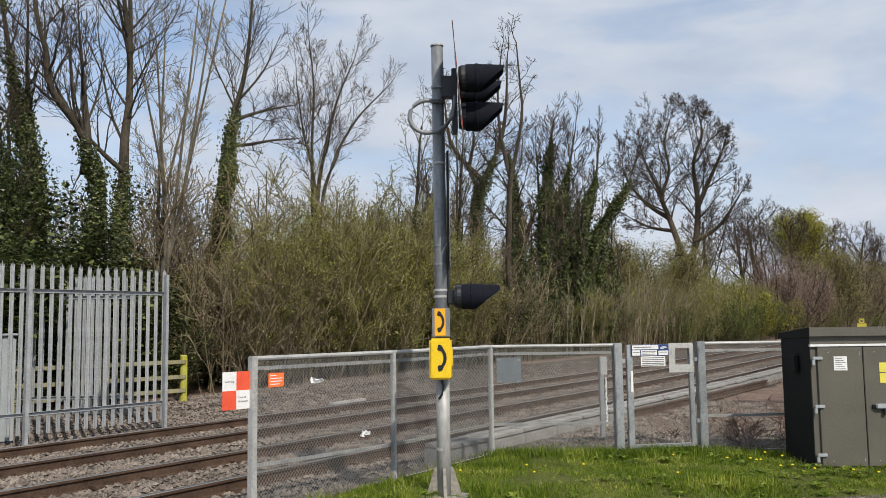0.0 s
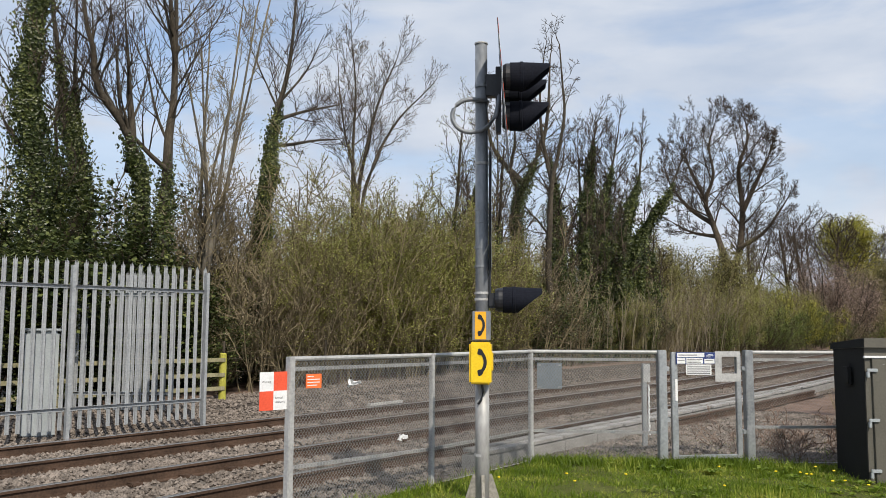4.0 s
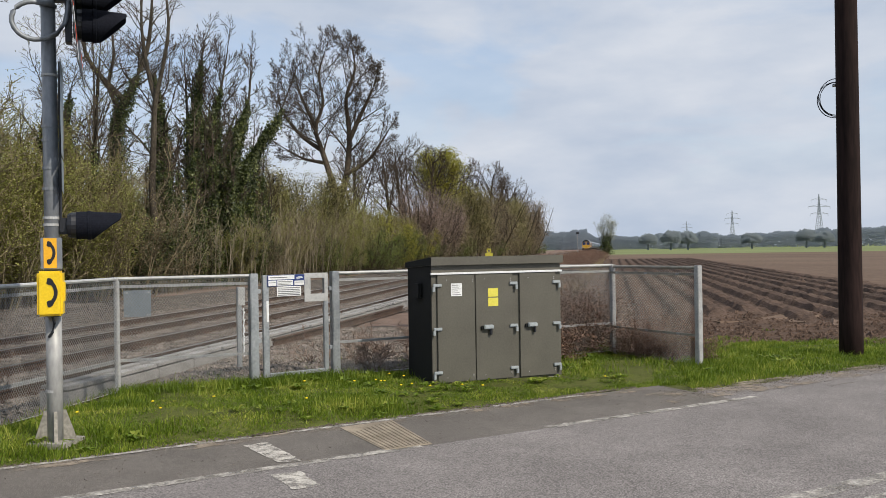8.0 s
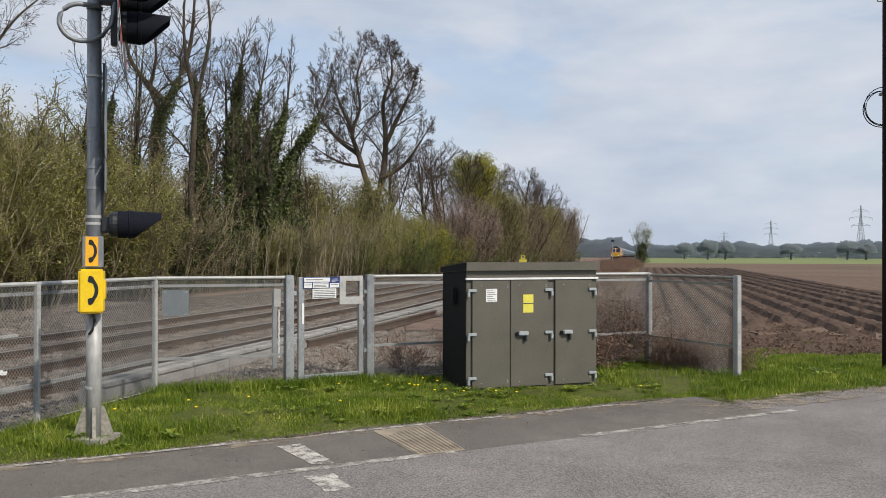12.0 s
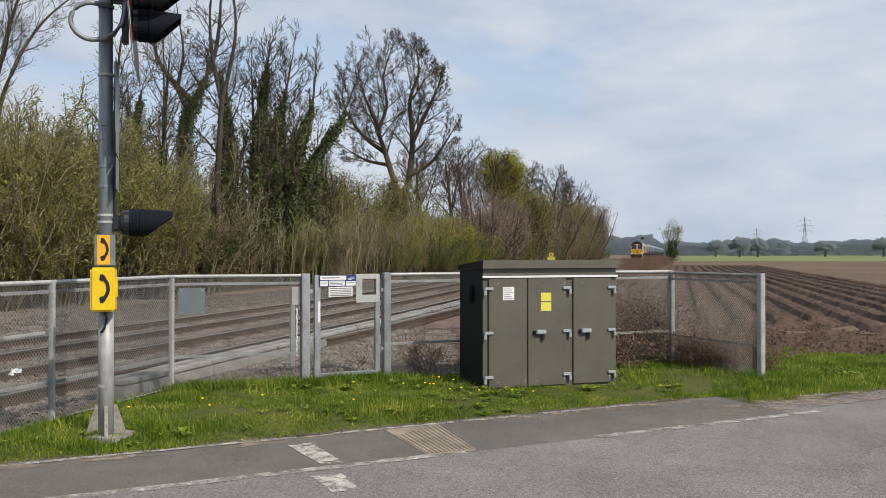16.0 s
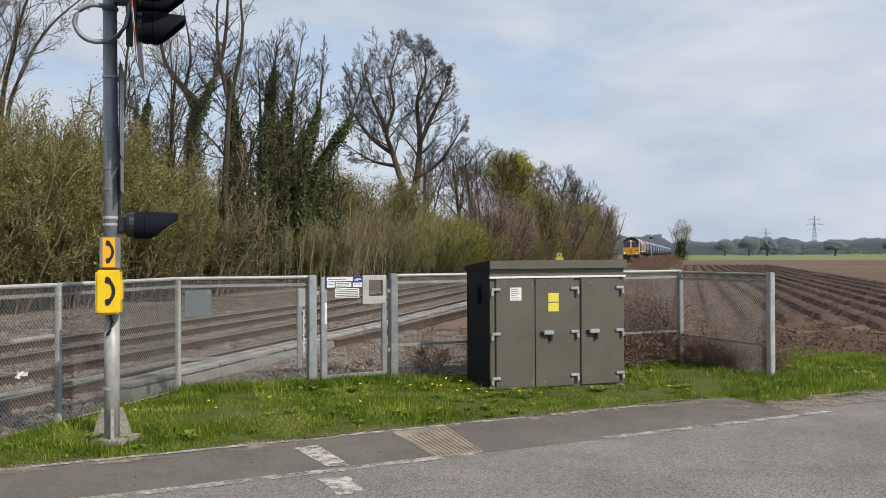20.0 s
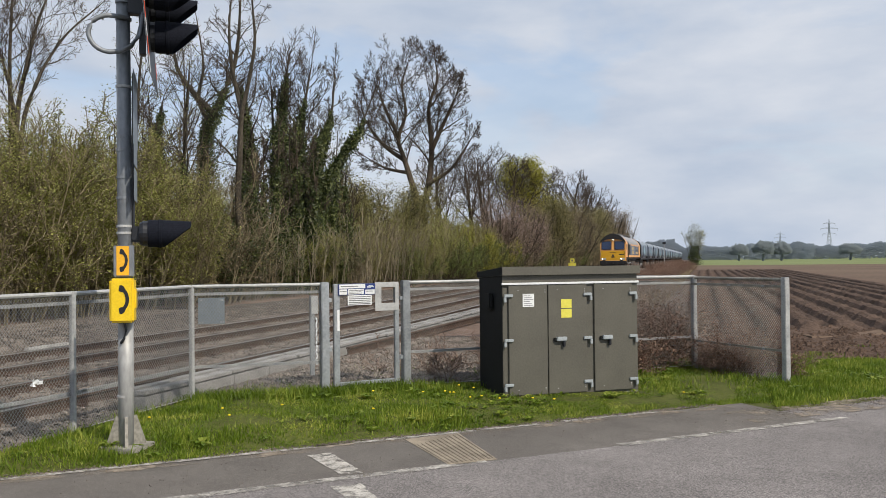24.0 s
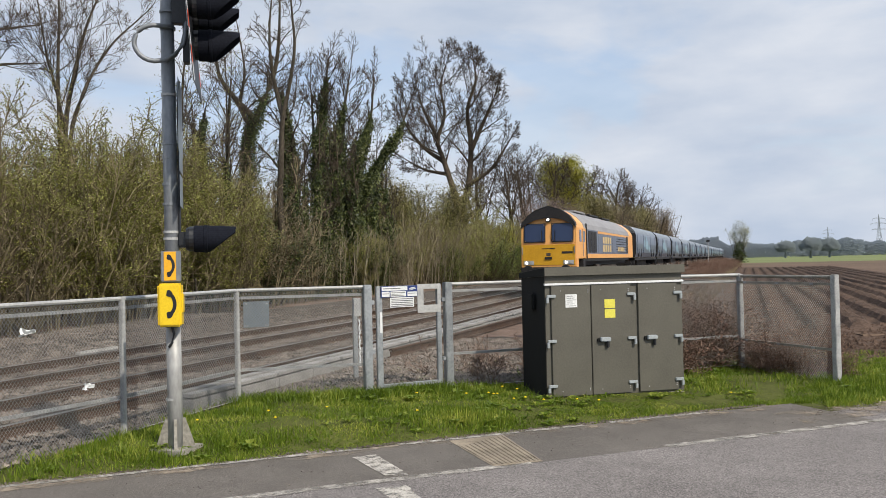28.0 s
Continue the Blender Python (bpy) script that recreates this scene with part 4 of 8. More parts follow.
# ---- crossing signal with telephone ----
def build_signal():
    x, y = -4.62, 6.405
    g = ground_z(x, y)
    thing = empty("crossing_signal", heading(x, y, 0, 0), label="level crossing signal pole with hooded lamps and yellow telephone", category="crossing signal")
    r = 0.062
    top = 4.41
    part("pole", tubed(((-0.002, 0, 1.15), (-0.005, 0, 2.5), (-0.015, 0, top - 0.01)), [r, r, r * 0.93], 24), M_POLE, thing, smooth=True)
    part("pole_foot", tubed(((0, 0, g - 0.1), (0, 0, 0.7), (-0.002, 0, 1.15)), r + 0.003, 24), M_POLELOW, thing, "pale lower length of the pole", True)
    part("pole_cap", tubed(((-0.015, 0, top - 0.012), (-0.015, 0, top)), r + 0.003, 20), M_GALVDULL, thing)
    # foot with gussets
    part("base_plate", boxed(-0.17, 0.17, -0.17, 0.17, g - 0.03, g + 0.02, 0.004), M_FOOT, thing)
    for k in range(4):
        bm = bmesh.new()
        prism(bm, [(r - 0.01, g + 0.02), (0.165, g + 0.02), (0.155, g + 0.06), (r + 0.025, g + 0.27), (r - 0.01, g + 0.27)], "y", -0.014, 0.014)
        bmesh.ops.transform(bm, matrix=pose(0, 0, 0, 0, 0, 38 + 90 * k), verts=bm.verts[:])
        part("gusset", bm, M_FOOT, thing)
    for z in (0.5, 1.93, 1.99, 2.24, 2.42, 2.66, 2.78, 3.22, 3.82, 3.97):
        part("band", tubed(((-0.008, 0, z), (-0.008, 0, z + 0.022)), r + 0.007, 20), M_GALVDULL if z < 2.1 or z == 3.22 else M_POLE, thing)
    # directions: lamps look along the road
    ang = 33.9
    rot = pose(0, 0, 0, 0, 0, ang)

    def put(bm, nm, mat, parent, label="", smooth=False):
        bmesh.ops.transform(bm, matrix=rot, verts=bm.verts[:])
        return part(nm, bm, mat, parent, label, smooth)

    def lamp(px, py, pz, length, rad, cx):
        """A lamp body with a long tapering hood that is cut away below."""
        body = put(tubed(((px - 0.10, py, pz), (px - 0.07, py, pz), (px + 0.08, py, pz)), [rad * 0.8, rad * 0.93, rad * 0.95], 20), "lamp_body", M_BLACK, cx)
        verts, faces = [], []
        n = 36
        tip = 0.055
        for k in range(n + 1):
            a = math.radians(-90 + 360 * k / n)
            cut = min(1.0, 0.03 + 0.97 * (math.sin(a) + 1) * rad / (2 * rad - tip))
            far = px + 0.10 + length * cut
            drop = 0.022 * cut
            for xx, rr, dz in ((px - 0.03, rad, 0), (px + 0.055, rad, 0), (px + 0.06, rad * 1.05, 0), (px + 0.085, rad * 1.05, 0), (px + 0.09, rad, 0), (far, rad * (1 - 0.06 * cut), drop * 0.2)):
                verts.append((xx, py + rr * math.cos(a), pz + rr * math.sin(a) - dz))
            for xx, rr, dz in ((far, rad * (1 - 0.06 * cut) - 0.004, drop * 0.2), (px + 0.09, rad * 0.96, 0)):
                verts.append((xx, py + rr * math.cos(a), pz + rr * math.sin(a) - dz))
            if k:
                o = 8 * k
                for c in range(7):
                    faces.append((o - 8 + c, o + c, o + c + 1, o - 8 + c + 1))
        vs = [rot @ Vector(v) for v in verts]
        make("hood", vs, faces, M_HOOD, body, "black hood cut away below")
        put(tubed(((px + 0.081, py, pz), (px + 0.086, py, pz)), rad * 0.9, 20), "lens", M_LENS, body)
        return body

    head = put(boxed(0.125, 0.18, -0.06, 0.06, 3.52, 4.16, 0.006), "mounting_bar", M_BLACK, thing)
    put(boxed(0.03, 0.14, -0.05, 0.05, 3.875, 4.09, 0.008), "bracket", M_BLACK, thing)
    # back board with red and white border
    z0, z1, w = 3.26, 4.46, 0.55
    flat = rot
    rot = flat @ pose(0.193, 0, z0 + 0.7, 0, -4.5, -1.5) @ pose(-0.193, 0, -z0 - 0.7)
    board = put(boxed(0.190, 0.196, -w, w, z0, z1, 0.001), "back_board", M_BLACK, thing, "black back board with red and white border")
    for k in range(8):
        za = z0 + k * (z1 - z0) / 8
        for s in (-1, 1):
            put(boxed(0.1965, 0.1985, s * (w - 0.04) - 0.04, s * (w - 0.04) + 0.04, za, za + (z1 - z0) / 8), "stripe", M_RED if k % 2 else M_WHITE, board)
            put(boxed(0.1875, 0.1895, s * (w - 0.04) - 0.04, s * (w - 0.04) + 0.04, za, za + (z1 - z0) / 8), "rear_stripe", M_PLATE, board)
    rot = flat
    lamp(0.29, -0.24, 4.00, 0.235, 0.132, thing)
    lamp(0.29, 0.24, 3.99, 0.235, 0.132, thing)
    lamp(0.29, 0.0, 3.69, 0.235, 0.142, thing)
    # lower lamp
    put(boxed(0.04, 0.15, -0.05, 0.05, 1.86, 2.0, 0.02), "bracket", M_BLACK, thing)
    lamp(0.22, 0.0, 1.937, 0.235, 0.12, thing)
    put(tubed(((0.11, 0.0, 1.93), (0.14, 0.0, 1.93)), 0.06, 14), "tilt_joint", M_BLACK, thing)
    # flexible conduit loop
    pts = []
    for k in range(19):
        a = math.radians(60 + 290 * k / 18)
        pts.append((-0.115 + 0.17 * math.cos(a), -0.085, 3.675 + 0.16 * math.sin(a)))
    pts = [(0.03, -0.065, 3.83)] + pts[2:14] + [(-0.03, -0.085, 3.525), (0.06, -0.085, 3.575), (0.125, -0.075, 3.675), (0.15, -0.06, 3.79), (0.155, -0.04, 3.89)]
    put(tubed(pts, 0.021, 10), "conduit", M_POLE, thing, "grey flexible conduit loop", True)
    # cable and edge-on notices up the pole
    put(tubed(((0.068, -0.02, 1.9), (0.072, -0.02, 2.6), (0.074, -0.02, 3.35)), 0.012, 8), "cable", M_BLACK, thing)
    for za, zb, wd in ((2.22, 2.50, 0.20), (2.53, 2.70, 0.22), (2.70, 3.34, 0.28)):
        put(boxed(0.086, 0.090, -wd, wd, za, zb, 0.001), "notice_plate", M_PLATE, thing, "notice plate seen edge on")
    # telephone sign and telephone box, looking towards the road
    a2 = 28.0
    rot = pose(0, 0, 0, 0, 0, a2)
    sign = put(boxed(-0.085, 0.085, -0.085, -0.06, 1.56, 1.83, 0.004), "sign_backing", M_POLE, thing)
    put(boxed(-0.060, 0.044, -0.0885, -0.0858, 1.57, 1.825, 0.001), "telephone_sign", M_AMBERSIGN, sign, "amber telephone sign")
    phone = put(boxed(-0.10, 0.10, -0.20, -0.055, 1.165, 1.545, 0.018), "telephone_box", M_YELLOW, thing, "bright yellow telephone box")
    put(boxed(0.09, 0.112, -0.17, -0.08, 1.28, 1.46, 0.01), "box_hinge", M_YELLOW, phone)

    def handset(x0, z0, s, yy, parent):
        # a telephone receiver: a bowed grip, slim in the middle, with two swollen ends turned inwards
        n = 24
        left, right = [], []
        for k in range(n + 1):
            a = radians(-78 + 156 * k / n)
            e = abs(2 * k / n - 1)
            half = s * (0.062 + 0.055 * smooth01(0.55, 0.8, e) - 0.03 * smooth01(0.93, 1.0, e))
            cx, cz = x0 + s * (0.36 * math.cos(a) - 0.24), z0 + s * 0.44 * math.sin(a)
            left.append((cx - half * math.cos(a), cz - half * math.sin(a)))
            right.append((cx + half * math.cos(a), cz + half * math.sin(a)))
        bm = bmesh.new()
        prism(bm, left + right[::-1], "y", yy - 0.002, yy)
        return put(bm, "receiver_mark", M_BLACK, parent)
    handset(0.02, 1.365, 0.235, -0.2015, phone)
    handset(0.0, 1.70, 0.19, -0.0890, sign)
    put(tubed(((0.0, -0.09, 1.17), (0.02, -0.10, 1.10), (0.0, -0.085, 1.02), (-0.03, -0.07, 0.98)), 0.012, 8), "phone_cable", M_BLACK, phone)


build_signal()


# ---- equipment cabinet ----
def build_cabinet():
    thing = empty("equipment_cabinet", heading(-2.045, 9.90, 0.025, 34), label="olive grey steel trackside equipment cabinet with three doors", category="cabinet")
    W, D, H = 1.80, 0.80, 1.46
    part("body", boxed(0, W, 0.004, D, 0.0, H, 0.006), M_CABINET, thing)
    # Thin sheet that puts the left side's shade into colour.
    part("side_panel", boxed(-0.006, -0.001, 0.0, D, 0.0, H, 0.001), M_CABSIDE, thing, "side panel coloured near-black for shade")
    part("plinth", boxed(0.01, W - 0.01, 0.0, D - 0.01, -0.12, 0.0), M_CONCRETE, thing)
    bm = bmesh.new()
    prism(bm, [(-0.05, H + 0.0), (D + 0.05, H - 0.04), (D + 0.05, H + 0.03), (-0.02, H + 0.10), (-0.05, H + 0.10)], "x", -0.014, W + 0.014)
    part("roof", bm, M_CABINET, thing, "overhanging sloped roof")
    # Sheet over the roof's left end, its shade painted near-black too.
    bm = bmesh.new()
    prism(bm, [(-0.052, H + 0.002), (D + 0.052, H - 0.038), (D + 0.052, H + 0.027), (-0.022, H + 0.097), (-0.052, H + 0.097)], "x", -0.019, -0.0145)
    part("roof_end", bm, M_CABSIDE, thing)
    part("drip_strip", boxed(-0.01, W + 0.01, -0.03, 0.003, H - 0.115, H - 0.09, 0.003), M_WHITE, thing, "white drip strip above the doors")
    doors = ((0.072, 0.570), (0.582, 1.094), (1.194, 1.716))
    zb, zt = 0.03, H - 0.12
    for k, (a, b) in enumerate(doors):
        d = part("door", boxed(a, b, -0.022, 0.002, zb, zt, 0.004), M_CABINET, thing)
        for dx, dz in ((0.03, 0.06), (0.03, 0.08), (-0.03, 0.06), (0.03, -0.06), (0.03, -0.085), (-0.03, -0.06)):
            xx = a - dx + 0.09 if dx < 0 else b - dx
            zz = zb + dz if dz > 0 else zt + dz
            part("rivet", tubed(((xx, -0.027, zz), (xx, -0.02, zz)), 0.006, 8), M_GALVDULL, d)
    door_hinges = ((0.068, -1), (1.10, 1), (1.72, 1))
    for x, s in door_hinges:
        for z in (0.14, 0.67, 1.20):
            h = part("hinge", boxed(x - 0.055, x + 0.055, -0.045, -0.020, z, z + 0.035, 0.005), M_PALEGREY, thing)
            part("hinge_knuckle", boxed(x - s * -0.045 - 0.016, x - s * -0.045 + 0.016, -0.043, -0.019, z - 0.06, z + 0.002, 0.005), M_PALEGREY, h)
    for x in (0.735, 1.35):
        h = part("handle", boxed(x - 0.06, x + 0.07, -0.075, -0.022, 0.66, 0.71, 0.008), M_PALEGREY, thing)
        part("padlock", boxed(x + 0.02, x + 0.055, -0.062, -0.035, 0.585, 0.662, 0.008), M_BLACK, h)
        part("handle_plate", boxed(x - 0.09, x - 0.055, -0.045, -0.022, 0.655, 0.70, 0.004), M_CABSIDE, h)
    p = part("paper_notice", boxed(0.25, 0.397, -0.026, -0.0225, 1.08, 1.236), M_WHITE, thing, "white paper notice")
    for k in range(6):
        part("print_bar", boxed(0.265, 0.385 - 0.02 * (k % 3), -0.0268, -0.0262, 1.095 + 0.023 * k, 1.101 + 0.023 * k), M_INK, p)
    for z in (0.938, 1.056):
        s = part("warning_label", boxed(0.75, 0.888, -0.026, -0.0225, z, z + 0.105), M_LABEL, thing, "yellow warning label")
        for k in range(3):
            part("print_bar", boxed(0.765, 0.875, -0.0268, -0.0262, z + 0.02 + 0.026 * k, z + 0.026 + 0.026 * k), M_LABEL, s)
    # vent cowl on the side, given the same painted shade
    part("vent_cowl", boxed(-0.06, -0.007, 0.27, 0.47, 1.03, 1.26, 0.025), M_CABSIDE, thing, "vent cowl in the side panel's shade colour")


build_cabinet()


# ---- utility pole ----
def build_utility_pole():
    thing = empty("utility_pole", heading(3.59, 13.5, 0, 0), label="dark tarred wooden utility pole with a hanging coil of wire", category="utility pole")
    part("pole", tubed([(0.0, 0.0, -0.4 + 0.95 * k) for k in range(11)], [0.170 - 0.0028 * k for k in range(11)], 18), M_WOODDARK, thing, smooth=True)
    for k, r in enumerate((0.27, 0.25, 0.29)):
        pts = [(-0.13 + 0.02 * k + r * math.cos(a) * 0.92, 0.19 + 0.008 * k, 3.86 + 0.02 * k + r * math.sin(a) * 1.0) for a in np.linspace(0, 6.283, 25)]
        part("wire_coil", tubed(pts, 0.007, 6), M_BLACK, thing, "loop of black wire")
    part("coil_hook", boxed(-0.16, 0.0, 0.14, 0.21, 4.06, 4.10, 0.004), M_GALVDULL, thing)
    part("step_bolt", tubed(((-0.15, -0.05, 5.4), (-0.25, -0.1, 5.4)), 0.012, 8), M_GALVDULL, thing)


build_utility_pole()


# ---- palisade ----
def build_palisade():
    bm = bmesh.new()
    prism(bm, [(-0.036, 0.0), (-0.022, 0.016), (-0.010, 0.004), (0.010, 0.004), (0.022, 0.016), (0.036, 0.0), (0.034, -0.003), (0.022, 0.012), (0.010, 0.0), (-0.010, 0.0), (-0.022, 0.012), (-0.034, -0.003)], "z", 0.05, 2.66)
    pale = bpy.data.meshes.new("pale")
    # three-pointed head
    for xx, hh in ((-0.024, 0.06), (0.0, 0.10), (0.024, 0.06)):
        a = [bm.verts.new(c) for c in ((xx - 0.013, -0.002, 2.659), (xx + 0.013, -0.002, 2.659), (xx, -0.002, 2.66 + hh), (xx - 0.013, 0.004, 2.659), (xx + 0.013, 0.004, 2.659), (xx, 0.004, 2.66 + hh))]
        bm.faces.new((a[0], a[1], a[2]))
        bm.faces.new((a[5], a[4], a[3]))
        bm.faces.new((a[1], a[4], a[5], a[2]))
        bm.faces.new((a[3], a[0], a[2], a[5]))
    bm.to_mesh(pale)
    bm.free()
    pale.materials.append(M_PALING)

    def run(p, q, z, label, spacing=0.158, gap=()):
        p, q = Vector((*p, 0)), Vector((*q, 0))
        d = q - p
        n = int(d.length / spacing)
        ang = math.degrees(math.atan2(d.y, d.x))
        thing = empty("palisade_fence", label=label, category="fence", group="palisade fences")
        d.normalize()
        for k in range(n + 1):
            c = p + d * (k * spacing)
            ob = new("pale", pale)
            ob.parent = thing
            ob.matrix_basis = heading(c.x, c.y, z, ang)
        back = Vector((-d.y, d.x, 0)) * 0.03
        for zz in (0.37, 2.30):
            bm = boxed(0, (q - p).length, 0.016, 0.022, zz - 0.03, zz + 0.03, 0.0)
            box(bm, 0, (q - p).length, 0.022, 0.06, zz + 0.026, zz + 0.03)
            bmesh.ops.transform(bm, matrix=heading(p.x, p.y, z, ang), verts=bm.verts[:])
            part("rail", bm, M_PALING, thing)
        k = 0.0
        while k <= (q - p).length + 0.01:
            bm = boxed(-0.028, 0.028, 0.03, 0.12, -0.1, 2.64, 0.004)
            c = p + d * k
            bmesh.ops.transform(bm, matrix=heading(c.x, c.y, z, ang), verts=bm.verts[:])
            part("post", bm, M_PALING, thing)
            k += 2.45
        return thing
    run((-12.80, 9.42), (-13.20, 3.4), 0.0, "tall galvanised palisade fence with pointed pales beside the track")
    run((-14.40, 9.92), (-18.2, 7.1), 0.0, "galvanised palisade fence behind, running back from the track")


build_palisade()


def build_wooden_fence():
    thing = empty("wooden_fence", label="mossy wooden post and rail fence below the trees", category="fence")
    ps = [(-15.62, 12.1), (-15.9, 10.3), (-16.15, 8.5), (-16.4, 6.7)]
    for k, (x, y) in enumerate(ps):
        g = ground_z(x, y)
        part("post", tubed(((x, y, g - 0.1), (x, y, 1.06), (x, y, 1.08)), [0.085, 0.08, 0.06], 12), M_LICHEN if k == 0 else M_FENCEWOOD, thing, "lichen yellow post" if k == 0 else "")
    for (xa, ya), (xb, yb) in zip(ps, ps[1:]):
        for z in (0.30, 0.60, 0.93):
            bm = boxed(0, math.hypot(xb - xa, yb - ya), -0.02, 0.02, z - 0.045, z + 0.045, 0.006)
            bmesh.ops.transform(bm, matrix=heading(xa + 0.08, ya, 0, math.degrees(math.atan2(yb - ya, xb - xa))), verts=bm.verts[:])
            part("rail", bm, M_FENCEWOOD, thing)
    wires = empty("wire_fence", label="thin post and wire fence along the wood", category="fence")
    k = 0
    y = 12.1
    while y < 34:
        x = -15.6 + track_x(y) + 8.09
        part("post", tubed(((x, y, 0.0), (x, y, 1.35)), 0.03, 8), M_BARK, wires)
        y += 3.2
    for z in (0.5, 0.8, 1.05):
        part("wire", tubed([(-15.6 + track_x(yy) + 8.09, yy, z + 0.15) for yy in np.arange(12.1, 34, 5)], 0.004, 4), M_BARK, wires)
    box_ob = empty("grey_cabinet", heading(-13.74, 6.96, 0, -28), label="pale grey steel cabinet behind the palisade", category="cabinet")
    part("body", boxed(-0.25, 0.25, -0.25, 0.25, -0.1, 1.58, 0.03), M_PALEGREY, box_ob)
    part("lid", boxed(-0.28, 0.28, -0.28, 0.28, 1.585, 1.63, 0.015), M_PALEGREY, box_ob)
    part("label_strip", boxed(-0.19, 0.19, -0.256, -0.2505, 0.66, 0.76), M_WHITE, box_ob)


build_wooden_fence()


# ---- trees ----
class Wood:
    """Collects tapered branches as plain lists."""
    def __init__(self, seed, env=None, fine=0.006, butt=0.25):
        self.r = random.Random(seed)
        self.env, self.fine, self.butt, self.limbs, self.lean = env, fine, butt, [], (0, 0)
        self.v, self.f, self.tips, self.trunk = [], [], [], []

    def tube(self, pts, radii, sides):
        o = len(self.v)
        n = len(pts)
        for i in range(n):
            a, b = pts[max(0, i - 1)], pts[min(n - 1, i + 1)]
            dx, dy, dz = b[0] - a[0], b[1] - a[1], b[2] - a[2]
            l = math.sqrt(dx * dx + dy * dy + dz * dz) or 1.0
            dx, dy, dz = dx / l, dy / l, dz / l
            if abs(dz) < 0.9:
                ux, uy, uz = dy, -dx, 0.0
            else:
                ux, uy, uz = 0.0, dz, -dy
            l = math.sqrt(ux * ux + uy * uy + uz * uz) or 1.0
            ux, uy, uz = ux / l, uy / l, uz / l
            wx, wy, wz = dy * uz - dz * uy, dz * ux - dx * uz, dx * uy - dy * ux
            p, r = pts[i], radii[i]
            for k in range(sides):
                c, s = math.cos(6.2832 * k / sides) * r, math.sin(6.2832 * k / sides) * r
                self.v.append((p[0] + c * ux + s * wx, p[1] + c * uy + s * wy, p[2] + c * uz + s * wz))
        for i in range(n - 1):
            for k in range(sides):
                k2 = (k + 1) % sides
                self.f.append((o + i * sides + k, o + i * sides + k2, o + (i + 1) * sides + k2, o + (i + 1) * sides + k))

    def outside(self, x, y, z):
        """Whether a point lies beyond the crown's uneven round outline."""
        cx, cy, cz, rx, rz = self.env
        u, v, w = (x - cx) / rx, (y - cy) / rx, (z - cz) / rz
        d = math.sqrt(u * u + v * v + w * w)
        if d < 0.6:
            return False
        k = 2.2 / d
        return d > 1.0 + 0.22 * noise.noise((u * k + cz, v * k, w * k)) - 0.10 * self.r.random()

    def grow(self, start, way, length, radius, level, spec):
        """spec per level: (segments, sides, wobble, lift, children, first child at, child angle, child length, child radius)"""
        r = self.r
        seg, sides, wob, lift, kids, first, angle, clen, crad = spec[level]
        pts, rad, dirs = [start], [radius], [way]
        x, y, z = start
        dx, dy, dz = way
        step = length / seg
        last = level == len(spec) - 1
        end = self.butt if level == 0 else (0.25 if not last else 0.45)
        for i in range(seg):
            dx += r.uniform(-wob, wob)
            dy += r.uniform(-wob, wob)
            dz += r.uniform(-wob, wob) * 0.6 + lift
            if level == 0:
                dx += (self.lean[0] - dx) * 0.12
                dy += (self.lean[1] - dy) * 0.12
            l = math.sqrt(dx * dx + dy * dy + dz * dz)
            dx, dy, dz = dx / l, dy / l, dz / l
            x, y, z = x + dx * step, y + dy * step, z + dz * step
            if level and self.env and self.outside(x, y, z):
                break
            pts.append((x, y, z))
            dirs.append((dx, dy, dz))
        seg = len(pts) - 1
        rad += [max(radius * (1 - (1 - end) * (i + 1) / seg), self.fine) for i in range(seg)]
        if seg < 1:
            self.tips.append(start)
            return
        self.tube(pts, rad, sides)
        if level == 1:
            self.limbs.append((pts, rad))
        if level == 0:
            self.trunk.append((pts, rad))
        if last:
            self.tips.append(pts[-1])
            self.tips.append(pts[len(pts) // 2])
            return
        n = max(1, int(kids * r.uniform(0.8, 1.2) + 0.5))
        spin = r.uniform(0, 6.28)
        for k in range(n):
            t = first + (1 - first) * (k + r.uniform(0.2, 0.8)) / n
            fi = t * seg
            i = min(int(fi), seg - 1)
            u = fi - i
            p = tuple(pts[i][c] + (pts[i + 1][c] - pts[i][c]) * u for c in range(3))
            d = dirs[i + 1]
            spin += 2.4 + r.uniform(-0.5, 0.5)
            # a sideways way
            if abs(d[2]) < 0.95:
                ux, uy, uz = d[1], -d[0], 0.0
            else:
                ux, uy, uz = 1.0, 0.0, 0.0
            l = math.sqrt(ux * ux + uy * uy + uz * uz)
            ux, uy, uz = ux / l, uy / l, uz / l
            wx, wy, wz = d[1] * uz - d[2] * uy, d[2] * ux - d[0] * uz, d[0] * uy - d[1] * ux
            c, s = math.cos(spin), math.sin(spin)
            sx, sy, sz = c * ux + s * wx, c * uy + s * wy, c * uz + s * wz
            a = math.radians(angle * (r.uniform(0.7, 1.25) if level or self.butt < 0.5 else r.uniform(0.15, 1.75)))
            ca, sa = math.cos(a), math.sin(a)
            nd = (d[0] * ca + sx * sa, d[1] * ca + sy * sa, d[2] * ca + sz * sa)
            shrink = 1.0 - 0.45 * (t - first) / max(1e-6, 1 - first)
            self.grow(p, nd, length * clen * shrink * r.uniform(0.75, 1.2), max(self.fine, rad[i] * crad), level + 1, spec)


